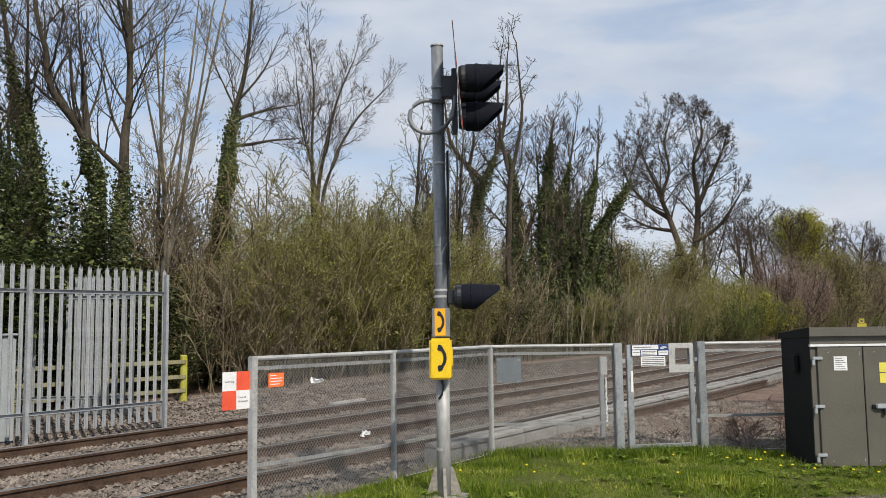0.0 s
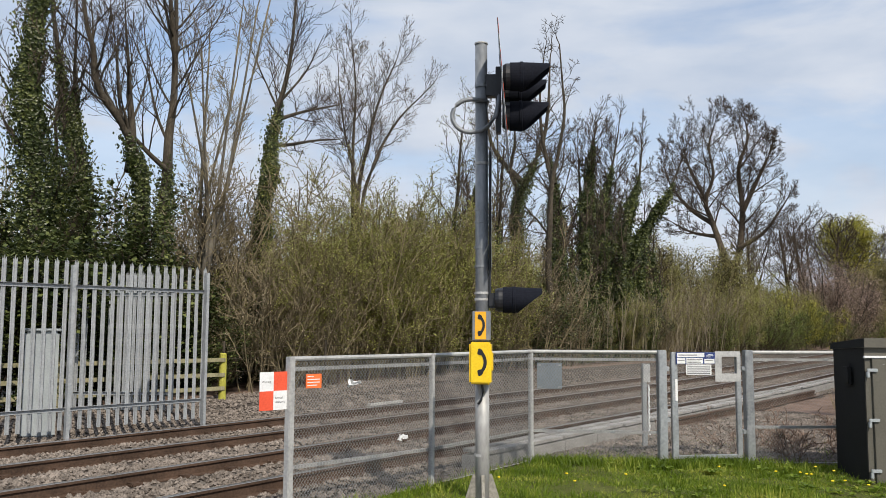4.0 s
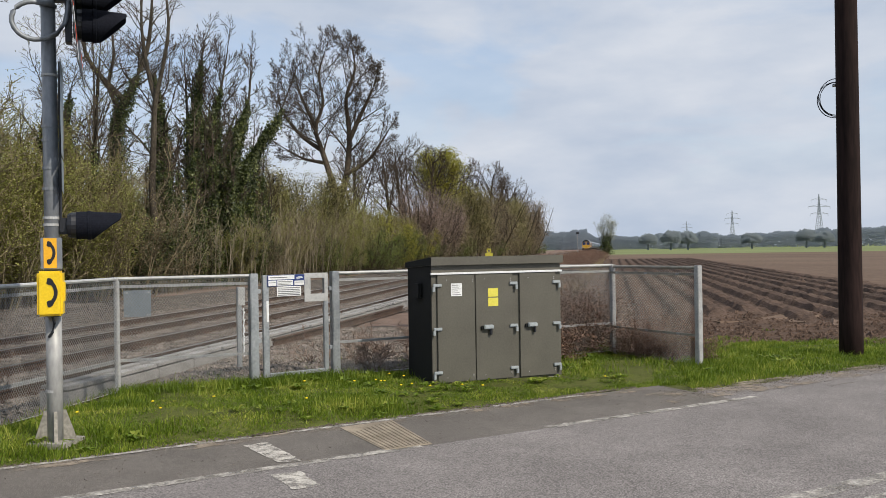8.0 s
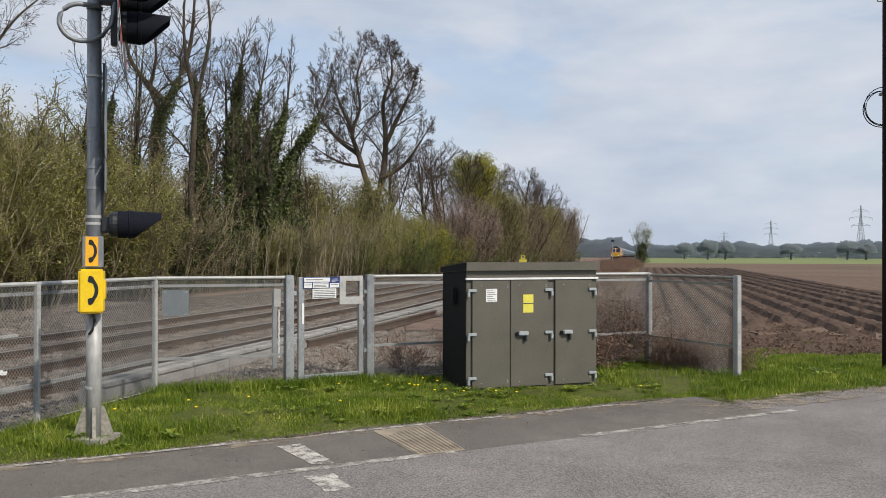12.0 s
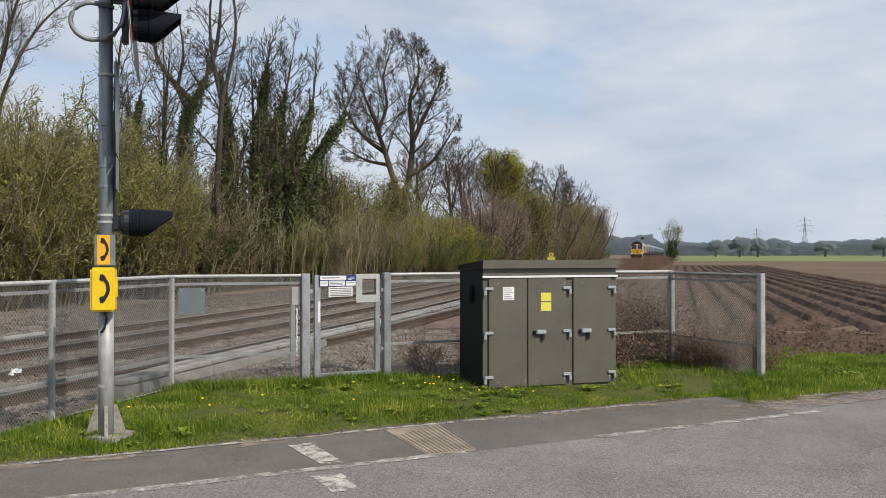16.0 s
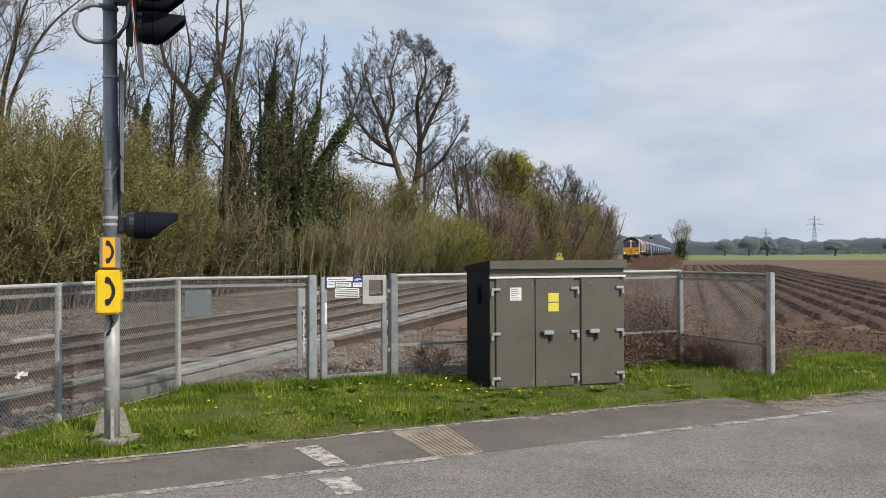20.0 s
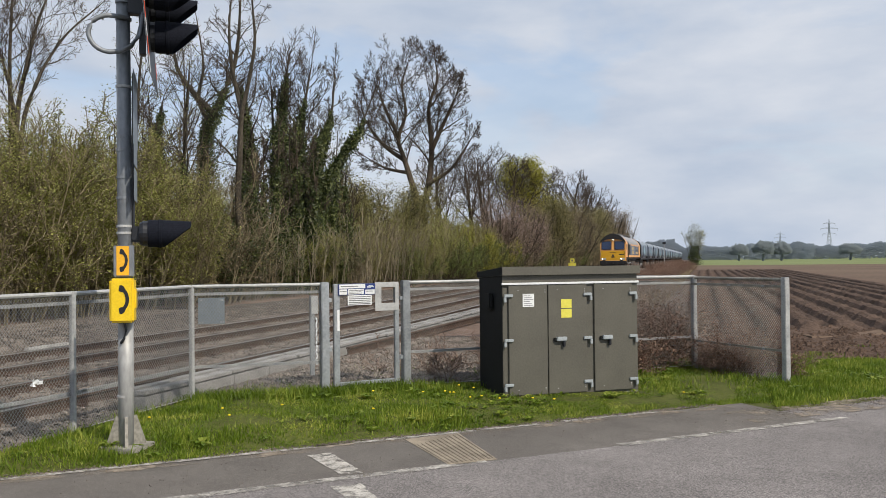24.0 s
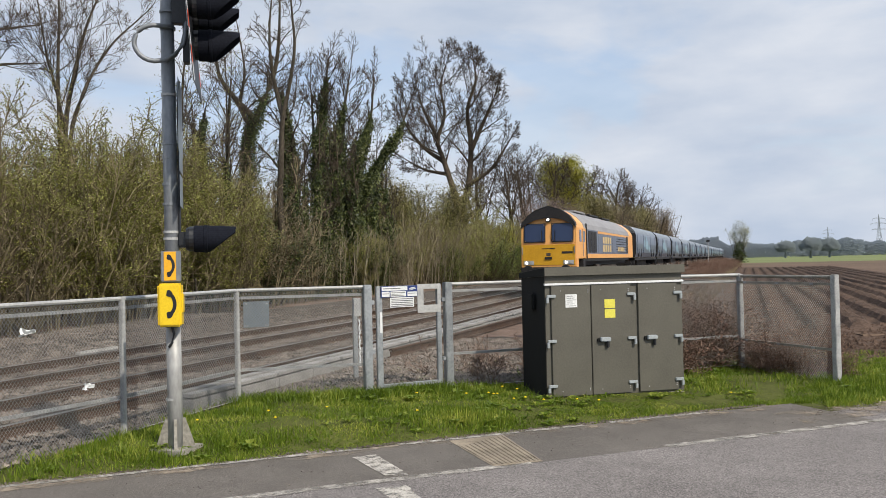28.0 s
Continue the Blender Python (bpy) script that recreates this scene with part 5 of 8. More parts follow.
def leaf_quads(points, rng, size, spread, per):
    """Small bent leaves scattered about points, two triangles each."""
    verts, faces = [], []
    for p in points:
        for _ in range(per):
            x, y, z = (p[c] + rng.gauss(0, spread) for c in range(3))
            s = size * rng.uniform(0.6, 1.4)
            a, b = rng.uniform(0, 6.28), rng.uniform(-1.0, 1.0)
            ux, uy, uz = math.cos(a) * s, math.sin(a) * s, b * s * 0.5
            vx, vy, vz = -math.sin(a) * s * 0.6, math.cos(a) * s * 0.6, rng.uniform(-0.6, 0.6) * s
            o = len(verts)
            verts += [(x - ux, y - uy, z - uz), (x + vx, y + vy, z + vz), (x + ux, y + uy, z + uz), (x - vx, y - vy, z - vz - 0.15 * s)]
            faces.append((o, o + 1, o + 2, o + 3))
    return verts, faces


def ivy_quads(trunk, rng, upto, count, reach=0.35, size=0.045):
    """Leaves hugging a trunk up to a height."""
    verts, faces = [], []
    pts, rad = trunk
    for _ in range(count):
        i = rng.randrange(len(pts) - 1)
        u = rng.random()
        p = [pts[i][c] + (pts[i + 1][c] - pts[i][c]) * u for c in range(3)]
        if p[2] > upto * rng.uniform(0.75, 1.05):
            continue
        a = rng.uniform(0, 6.28)
        lump = 0.45 + 0.95 * noise.noise((p[2] * 0.9, math.cos(a) * 0.8, math.sin(a) * 0.8 + len(pts)))
        d = rad[i] + reach * max(0.05, lump) * rng.random() ** 0.8 * (2.3 if rng.random() < 0.16 else 1.0) * (1.2 - 0.65 * p[2] / upto)
        x, y, z = p[0] + d * math.cos(a), p[1] + d * math.sin(a), p[2] - 0.2 * rng.random()
        s = size * rng.uniform(0.6, 1.5)
        b = a + rng.uniform(-0.9, 0.9)
        tx, ty = -math.sin(b) * s, math.cos(b) * s
        ox, oy = math.cos(b) * s * 0.5, math.sin(b) * s * 0.5
        o = len(verts)
        verts += [(x - tx, y - ty, z), (x + ox, y + oy, z + s * 0.9), (x + tx, y + ty, z), (x + ox * 0.6, y + oy * 0.6, z - s)]
        faces.append((o, o + 1, o + 2, o + 3))
    return verts, faces


def tree(name, seed, spec, height, radius, label, bark, twig, lean=(0, 0, 1), ivy=0.0, ivy_count=5000, leaf=None, leaf_size=0.05, leaf_spread=0.12, leaf_per=1, stems=1, stem_spread=0.3, ivy_reach=0.4, category="tree", env=None, fine=0.006, butt=0.25, ivy_limbs=0, tilt=0.5):
    """A tree at the origin: trunk, crown of branches, and leaves or ivy where it has them."""
    w = Wood(seed, env, fine, butt)
    for s in range(stems):
        a = w.r.uniform(0, 6.28)
        d = stem_spread * (0.0 if stems == 1 else w.r.uniform(0.3, 1.0))
        way = (lean[0] + d * math.cos(a) * tilt, lean[1] + d * math.sin(a) * tilt, 1.0)
        l = math.sqrt(sum(c * c for c in way))
        w.lean = (way[0] / l, way[1] / l)
        w.grow((d * 0.6 * math.cos(a), d * 0.6 * math.sin(a), -0.3), tuple(c / l for c in way), height * w.r.uniform(0.86, 1.0) * (1.0 if stems == 1 else w.r.uniform(0.7, 1.0)), radius * (1 if stems == 1 else w.r.uniform(0.6, 1.0)), 0, spec)
    thing = empty(name, label=label, category=category)
    limit = max(0.018, radius * 0.12)
    # trunk and limbs apart from the twigs: by the ring size of each tube
    thick, thin = [], []
    for f in w.f:
        a, b = w.v[f[0]], w.v[f[1]]
        e = math.sqrt((a[0] - b[0]) ** 2 + (a[1] - b[1]) ** 2 + (a[2] - b[2]) ** 2)
        (thick if e > limit else thin).append(f)

    def pick(fs):
        idx, vs, out = {}, [], []
        for f in fs:
            q = []
            for i in f:
                if i not in idx:
                    idx[i] = len(vs)
                    vs.append(w.v[i])
                q.append(idx[i])
            out.append(tuple(q))
        return vs, out
    tk = make("trunk" if stems == 1 else "stem_clump", *pick(thick), bark, thing, smooth=True)
    if stems > 1:
        tk["kind"] = "stuff"
    make("crown", *pick(thin), twig, thing)
    rng = random.Random(seed + 99)
    if ivy:
        for t in w.trunk:
            make("ivy", *ivy_quads(t, rng, ivy, ivy_count, ivy_reach), M_IVY, thing, "dark green ivy")
        for t in sorted(w.limbs, key=lambda q: -q[1][0])[:ivy_limbs]:
            make("ivy", *ivy_quads((t[0], t[1]), rng, ivy * 1.05, ivy_count // 4, ivy_reach * 0.7), M_IVY, thing, "dark green ivy")
    if leaf is not None:
        make("leaves", *leaf_quads(w.tips, rng, leaf_size, leaf_spread, leaf_per), leaf, thing)
    return thing


def curve(points, per=5):
    """A smooth line through a few points."""
    ps = [Vector(p) for p in points]
    ps = [2 * ps[0] - ps[1]] + ps + [2 * ps[-1] - ps[-2]]
    out = []
    for a, b, c, d in zip(ps, ps[1:], ps[2:], ps[3:]):
        for k in range(per):
            t = k / per
            out.append(0.5 * (2 * b + (c - a) * t + (2 * a - 5 * b + 4 * c - d) * t * t + (3 * b - a - 3 * c + d) * t ** 3))
    return out + [ps[-2]]


def stemmed(name, seed, x, y, along, stems, spec, label, bark, twig, fine=0.006, ivy_size=0.028, ivy_per=2900, env=None, leaf=None, leaf_size=0.02, leaf_per=2):
    """A tree whose main stems follow given bends. along: the way in plan in which the stems' offsets run.
    Each stem: its (offset, height) bends, radius below and above, share of its length below the first limb, limbs, their reach, height of the ivy, ivy's depth."""
    w = Wood(seed, env, fine)
    rng = random.Random(seed + 99)
    thing = empty(name, heading(x, y, 0, 0), label=label, category="tree")
    across = Vector((-along[1], along[0], 0))
    along = Vector((*along, 0))
    clad = []
    for bends, r0, r1, bare, limbs, reach, ivy, deep in stems:
        off = rng.uniform(-0.35, 0.35)
        line = curve([along * s + across * (off * min(1.0, k / 2) + rng.uniform(-0.06, 0.06)) + Vector((0, 0, z)) for k, (s, z) in enumerate(bends)])
        n = len(line)
        rad = [r0 + (r1 - r0) * (i / (n - 1)) ** 0.9 for i in range(n)]
        w.tube([tuple(p) for p in line], rad, 9)
        spin = rng.uniform(0, 6.28)
        for k in range(limbs):
            t = bare + (1 - bare) * (k + rng.uniform(0.1, 0.9)) / limbs
            i = min(n - 2, int(t * (n - 1)))
            d = (line[i + 1] - line[i]).normalized()
            spin += 2.4 + rng.uniform(-0.5, 0.5)
            side = d.orthogonal().normalized()
            side = side * math.cos(spin) + d.cross(side) * math.sin(spin)
            a = radians(rng.uniform(28, 62))
            way = d * math.cos(a) + side * math.sin(a) + Vector((0, 0, 0.12))
            way.normalize()
            w.grow(tuple(line[i]), tuple(way), reach * rng.uniform(0.55, 1.15) * (1.15 - 0.55 * t), max(fine, rad[i] * rng.uniform(0.28, 0.5)), 1, spec)
        if r1 < 0.05:
            w.grow(tuple(line[-1]), tuple((line[-1] - line[-2]).normalized()), reach * 0.7, r1, 1, spec)
        if ivy:
            clad.append(((line, rad), ivy, deep))
    limit = max(0.018, stems[0][1] * 0.12)
    split = {True: [], False: []}
    for f in w.f:
        a, b = w.v[f[0]], w.v[f[1]]
        split[(a[0] - b[0]) ** 2 + (a[1] - b[1]) ** 2 + (a[2] - b[2]) ** 2 > limit * limit].append(f)
    for nm, key, mat in (("trunk", True, bark), ("crown", False, twig)):
        used = sorted({i for f in split[key] for i in f})
        at = {i: k for k, i in enumerate(used)}
        make(nm, [w.v[i] for i in used], [tuple(at[i] for i in f) for f in split[key]], mat, thing, smooth=key)
    for (line, rad), ivy, deep in clad:
        low = line[0].z
        make("ivy", *ivy_quads((line, rad), rng, ivy, int(ivy_per * (ivy - low)), deep, ivy_size), M_IVY, thing, "dark green ivy")
    if leaf is not None:
        make("leaves", *leaf_quads(w.tips, rng, leaf_size, 0.07, leaf_per), leaf, thing)
    return thing


LIMB = [(0,), (10, 4, 0.13, 0.07, 7, 0.16, 34, 0.52, 0.5), (7, 3, 0.17, 0.06, 5, 0.2, 36, 0.52, 0.6), (4, 3, 0.18, 0.05, 0, 0, 0, 0, 0)]
CRAGGY = [(0,), (9, 4, 0.26, 0.02, 5, 0.25, 46, 0.48, 0.55), (6, 3, 0.30, 0.02, 3, 0.2, 45, 0.5, 0.65), (3, 3, 0.3, 0.02, 0, 0, 0, 0, 0)]
GRAND = [(0,), (12, 5, 0.11, 0.012, 9, 0.12, 40, 0.42, 0.45), (7, 3, 0.13, 0.03, 7, 0.1, 36, 0.42, 0.55), (4, 3, 0.15, 0.04, 6, 0.1, 34, 0.6, 0.8), (3, 3, 0.12, 0.04, 0, 0, 0, 0, 0)]
# level: segments, sides, wobble, lift, children, first child, angle, length, radius
OPEN = [(14, 8, 0.09, 0.03, 8, 0.36, 36, 0.42, 0.5), (10, 5, 0.20, 0.05, 9, 0.15, 44, 0.40, 0.5), (7, 4, 0.26, 0.04, 6, 0.12, 46, 0.42, 0.55), (4, 3, 0.30, 0.04, 4, 0.15, 44, 0.5, 0.7), (3, 3, 0.3, 0.04, 0, 0, 0, 0, 0)]
DOME = [(8, 7, 0.05, 0.02, 10, 0.30, 40, 0.75, 0.5), (9, 5, 0.16, 0.05, 10, 0.15, 46, 0.42, 0.5), (5, 3, 0.22, 0.05, 7, 0.12, 46, 0.45, 0.6), (3, 3, 0.28, 0.05, 0, 0, 0, 0, 0)]
FAN = [(9, 5, 0.08, 0.03, 12, 0.12, 36, 0.40, 0.55), (5, 3, 0.18, 0.06, 7, 0.15, 38, 0.45, 0.6), (3, 3, 0.26, 0.05, 0, 0, 0, 0, 0)]
TALL = [(12, 7, 0.07, 0.03, 14, 0.30, 32, 0.34, 0.45), (7, 4, 0.20, 0.06, 8, 0.2, 38, 0.45, 0.55), (4, 3, 0.26, 0.06, 4, 0.2, 40, 0.5, 0.7), (2, 3, 0.3, 0.05, 0, 0, 0, 0, 0)]
SHRUB = [(7, 4, 0.13, 0.02, 7, 0.12, 34, 0.42, 0.5), (4, 3, 0.22, 0.04, 6, 0.15, 38, 0.45, 0.6), (2, 3, 0.3, 0.03, 0, 0, 0, 0, 0)]
CANE = [(6, 3, 0.10, 0.02, 4, 0.3, 28, 0.35, 0.6), (3, 3, 0.22, 0.04, 0, 0, 0, 0, 0)]


def plant(thing, x, y, turn=0.0, size=1.0, z=None):
    g = (ground_z(x, y) if z is None else z) - 0.05
    thing.matrix_world = Matrix.LocRotScale((x, y, g), Euler((0, 0, radians(turn))), (size, size, size))
    return thing


def again(thing, x, y, turn=0.0, size=1.0, z=None):
    g = (ground_z(x, y) if z is None else z) - 0.05
    ob = copy_thing(thing, Matrix.LocRotScale((x, y, g), Euler((0, 0, radians(turn))), None))
    ob.scale = (size, size, size)
    return ob


def build_trees():
    T = {}
    # the trees near the palisade
    up = (0, 1)
    stemmed("ivy_tree", 61, -17.2, 8.4, up, [(((0, -0.2), (0, 2.0), (-0.1, 5.0), (-0.3, 6.7), (-0.2, 8.5), (-0.2, 11.0)), 0.18, 0.025, 0.35, 14, 1.8, 10.5, 0.5), (((0.1, -0.2), (0.5, 2.0), (0.7, 4.0), (0.6, 6.0)), 0.10, 0.025, 0.5, 8, 1.4, 5.5, 0.5)], LIMB, "tall tree wrapped to its top in dark ivy", M_BARK, M_TWIG)
    stemmed("ivy_tree", 62, -18.0, 10.0, up, [(((0, -0.2), (0, 3.0), (-0.2, 5.3), (-0.5, 6.3), (-0.7, 7.4), (-0.9, 8.5), (-1.2, 10.5)), 0.15, 0.025, 0.45, 10, 2.4, 7.6, 0.36), (((0, 1.0), (0, 3.8), (-0.1, 5.1), (-0.2, 6.4), (-0.3, 7.4), (-0.3, 9.0)), 0.11, 0.02, 0.5, 8, 1.8, 7.0, 0.3)], LIMB, "leaning bare tree with ivy-clad twin stems", M_BARK, M_TWIG)
    T["b"] = stemmed("forked_tree", 63, -17.4, 10.9, up, [(((0, -0.2), (0, 3.6), (-0.1, 5.0), (-0.3, 5.6), (-0.6, 6.2), (-1.2, 6.9), (-1.4, 7.7), (-1.6, 8.4), (-1.9, 10.4)), 0.17, 0.03, 0.45, 12, 2.8, 5.9, 0.34), (((-0.2, 5.2), (-0.1, 6.0), (-0.2, 7.0), (-0.3, 7.6), (-0.4, 8.8)), 0.12, 0.02, 0.2, 9, 2.0, 0, 0)], LIMB, "bare forked tree with a curving limb and ivy below", M_BARK, M_TWIG)
    T["c"] = stemmed("bare_tree", 64, -17.6, 11.85, up, [(((0, -0.2), (-0.05, 3.6), (0, 5.3), (0.05, 6.3), (0.1, 7.2), (0.1, 8.4), (0.1, 9.2), (0, 12.0)), 0.17, 0.03, 0.42, 14, 3.0, 5.6, 0.34), (((0.1, 8.4), (-0.1, 9.3), (-0.4, 11.2)), 0.10, 0.02, 0.1, 8, 2.4, 0, 0), (((0, 5.4), (-0.6, 5.9), (-1.1, 6.6), (-1.3, 8.2)), 0.07, 0.02, 0.2, 7, 1.6, 0, 0)], LIMB, "tall bare tree with ivy round its lower trunk", M_BARK, M_TWIG)
    fan = [((-0.9, 7.9), 0.09), ((-0.4, 8.9), 0.08), ((0.1, 9.2), 0.09), ((0.8, 10.0), 0.10), ((1.3, 10.5), 0.09), ((1.1, 8.5), 0.07), ((1.9, 11.0), 0.08)]
    T["pale"] = stemmed("pale_tree", 65, -18.1, 13.4, up, [(((-0.2 + 0.07 * k, -0.2), (-0.1 + 0.03 * k, 3.0), (0.25 * e[0], 5.0), e), r, 0.02, 0.35, 9, 1.9, 0, 0) for k, (e, r) in enumerate(fan)], LIMB, "pale many-stemmed bare tree with upright branches", M_GREYBARK, M_TWIGPALE)
    T["d"] = stemmed("ivy_tree", 66, -18.9, 15.7, up, [(((0, -0.2), (0, 4.0), (0.1, 6.0), (0.2, 7.1), (0.4, 8.0), (0.8, 9.1), (1.0, 10.6), (1.1, 13.0)), 0.18, 0.025, 0.5, 14, 3.0, 8.0, 0.36), (((0.2, 6.9), (1.1, 7.1), (2.1, 7.4), (3.0, 7.6)), 0.07, 0.02, 0.3, 7, 1.6, 0, 0), (((0.5, 7.7), (1.6, 8.2), (3.0, 8.7)), 0.07, 0.02, 0.3, 7, 1.6, 0, 0), (((0.5, -0.2), (0.6, 2.0), (0.7, 5.2)), 0.08, 0.025, 0.6, 5, 1.2, 5.0, 0.3)], LIMB, "bare tree with a thick ivy-clad leaning trunk", M_BARK, M_TWIG)
    T["slim"] = stemmed("slim_tree", 67, -19.0, 19.9, up, [(((0, -0.2), (0, 3.0), (-0.1, 5.4), (-0.4, 6.8), (-0.7, 7.9), (-1.0, 9.5)), 0.085, 0.018, 0.4, 12, 2.3, 0, 0), (((0, -0.2), (0.05, 5.4), (0.1, 7.7), (0.2, 9.6), (0.0, 11.0)), 0.085, 0.018, 0.45, 13, 2.3, 0, 0), (((0.1, -0.2), (0.1, 5.4), (0.3, 7.5), (1.0, 9.4), (1.9, 11.0)), 0.10, 0.02, 0.45, 12, 2.3, 0, 0), (((0.1, -0.2), (0.15, 5.0), (0.6, 7.0), (1.9, 8.8), (3.4, 10.2)), 0.09, 0.02, 0.45, 12, 2.0, 0, 0)], LIMB, "slim bare tree with four thin fanning stems", M_BARK, M_TWIG, leaf=M_BUD, leaf_size=0.022, leaf_per=1)
    east = (1, 0)
    T["bare"] = stemmed("bare_tree", 68, -16.7, 29.0, east, [(((0, -0.2), (-0.1, 2.4), (-0.2, 4.1), (-0.1, 5.9), (0, 7.4), (0.3, 8.6), (0.6, 10.1), (0.5, 11.4), (0.4, 13.0)), 0.17, 0.025, 0.5, 12, 1.7, 2.4, 0.2), (((0, 7.4), (-0.3, 8.2), (-0.6, 9.6), (-0.7, 11.1), (-0.5, 13.0)), 0.12, 0.02, 0.25, 11, 1.6, 0, 0)], CRAGGY, "bare grey tree with a slightly winding trunk and few twigs", M_BARK, M_TWIG, fine=0.009)
    stemmed("craggy_tree", 69, -19.8, 31.0, east, [(((0, -0.2), (0, 4.6), (0, 7.1), (0.6, 8.3), (1.3, 9.8), (1.6, 11.2), (1.7, 13.4)), 0.26, 0.03, 0.5, 14, 2.2, 9.0, 0.6), (((0.6, 7.8), (-0.7, 9.2), (-1.2, 10.3), (-1.4, 12.4)), 0.15, 0.025, 0.2, 12, 2.0, 0, 0), (((0.3, 7.6), (-0.2, 8.6), (0.1, 10.0), (-0.2, 12.0)), 0.12, 0.02, 0.2, 10, 1.9, 0, 0)], CRAGGY, "craggy bare tree with crooked limbs and ivy on its trunk", M_BARK, M_TWIG, fine=0.009)
    T["clump"] = stemmed("ivy_tree", 70, -17.3, 35.0, east, [(((-0.6, -0.2), (-1.0, 4.8), (-0.9, 7.2), (-0.7, 9.5), (-0.5, 10.9)), 0.22, 0.03, 0.6, 14, 2.2, 10.0, 0.62), (((-0.2, -0.2), (-0.3, 4.8), (-0.3, 7.4), (0.1, 8.9), (0.5, 10.7)), 0.20, 0.025, 0.6, 14, 2.2, 8.8, 0.5), (((0.2, -0.2), (0.7, 4.5), (1.1, 6.8), (1.6, 8.3), (1.8, 10.1)), 0.18, 0.025, 0.6, 10, 1.7, 8.2, 0.34), (((0.5, -0.2), (1.0, 4.3), (1.8, 6.3), (2.8, 7.6), (3.5, 9.2)), 0.20, 0.025, 0.7, 9, 1.6, 7.9, 0.42), (((-1.0, -0.2), (-1.5, 5.6), (-1.6, 8.2), (-1.7, 10.3)), 0.14, 0.02, 0.5, 12, 1.9, 6.5, 0.4)], LIMB, "spreading clump of trunks thickly clad in ivy with twiggy tops", M_BARK, M_TWIG, fine=0.009, ivy_size=0.045, ivy_per=1700)
    stemmed("great_tree", 71, -19.9, 60.0, east, [(((0, -0.2), (0, 5.6), (0.5, 7.2), (0.8, 10.2), (0.6, 13.1), (1.3, 15.2), (1.1, 16.8)), 0.37, 0.035, 0.42, 18, 4.8, 5.5, 0.35), (((0, 5.0), (-0.6, 7.2), (-1.3, 9.4), (-1.7, 10.9), (-1.1, 12.8), (-1.4, 14.9), (-0.9, 16.6)), 0.28, 0.035, 0.3, 18, 4.8, 0, 0), (((-1.2, 9.2), (-3.0, 10.5), (-4.4, 12.3), (-4.9, 13.8)), 0.2, 0.025, 0.2, 10, 3.2, 0, 0), (((0.6, 7.4), (2.3, 8.4), (3.4, 9.8), (4.1, 10.9)), 0.18, 0.025, 0.25, 9, 2.6, 0, 0), (((0.8, 9.9), (1.9, 12.0), (2.9, 13.9), (3.2, 14.9)), 0.2, 0.025, 0.15, 11, 3.2, 0, 0), (((-1.0, 8.3), (-3.0, 8.8), (-4.9, 9.9)), 0.16, 0.025, 0.2, 9, 2.8, 0, 0), (((-1.7, 10.9), (-2.8, 13.3), (-3.3, 15.2)), 0.17, 0.025, 0.15, 11, 3.2, 0, 0)], GRAND, "great bare spreading tree with a broad round crown of fine twigs", M_TWIG, M_TWIG, fine=0.0075, env=(-1.3, 0, 12.4, 5.8, 6.9))
    T["s7"] = plant(tree("slim_tree", 17, TALL, 9.2, 0.13, "slim budding tree with yellowish ivy on its stem", M_BARK, M_TWIG, ivy=5.5, ivy_count=3000, ivy_reach=0.3, leaf=M_CATKIN, leaf_size=0.03, leaf_spread=0.08), -18.0, 23.8)
    T["t8"] = plant(tree("bare_tree", 18, OPEN, 11.0, 0.14, "tall thin bare tree behind the hazel", M_BARK, M_TWIG, ivy=4, ivy_count=3000, butt=0.06), -19.5, 29.5)
    T["i9"] = plant(tree("ivy_tree", 20, OPEN, 10.2, 0.25, "tree thickly clad in ivy with a bare twiggy top", M_BARK, M_TWIG, ivy=9.0, ivy_count=26000, ivy_reach=0.55, fine=0.0095, env=(0, 0, 7.4, 2.6, 4.3)), -19.8, 33.6)
    T["yel"] = plant(tree("budding_tree", 23, DOME, 11.0, 0.3, "tree with fresh yellow-green leaves", M_BARK, M_TWIG, leaf=M_YGREEN, leaf_size=0.075, leaf_spread=0.38, leaf_per=16, fine=0.02, env=(0, 0, 7.8, 5.6, 5.2)), -19.2, 94.0)
    T["pink"] = plant(tree("budding_tree", 24, FAN, 8.0, 0.10, "reddish-brown willow in bud at the wood edge", M_BARK, M_TWIGPINK, stems=12, stem_spread=1.3, leaf=M_PINKBUD, leaf_size=0.05, leaf_spread=0.35, leaf_per=12, fine=0.014, env=(0, 0, 3.7, 3.3, 4.3)), -16.7, 74.0)
    T["brown"] = plant(tree("budding_tree", 25, FAN, 10.6, 0.12, "brown budding tree at the wood edge", M_BARK, M_TWIG, stems=10, stem_spread=1.0, leaf=M_BUD, leaf_size=0.065, leaf_spread=0.42, leaf_per=13, fine=0.02, env=(0, 0, 5.2, 3.2, 5.6)), -16.6, 119.0)
    T["olive"] = plant(tree("budding_tree", 26, FAN, 9.6, 0.12, "olive-brown budding tree at the wood edge", M_BARK, M_TWIGPALE, stems=10, stem_spread=1.0, leaf=M_OLIVE, leaf_size=0.065, leaf_spread=0.42, leaf_per=13, fine=0.02, env=(0, 0, 4.8, 3.1, 5.2)), -16.4, 100.0)
    T["dome"] = plant(tree("bare_tree", 27, DOME, 12.0, 0.3, "tall bare tree with a rounded twiggy crown", M_TWIG, M_TWIG, fine=0.022, env=(0, 0, 9.0, 3.6, 5.0)), -20.0, 91.0)
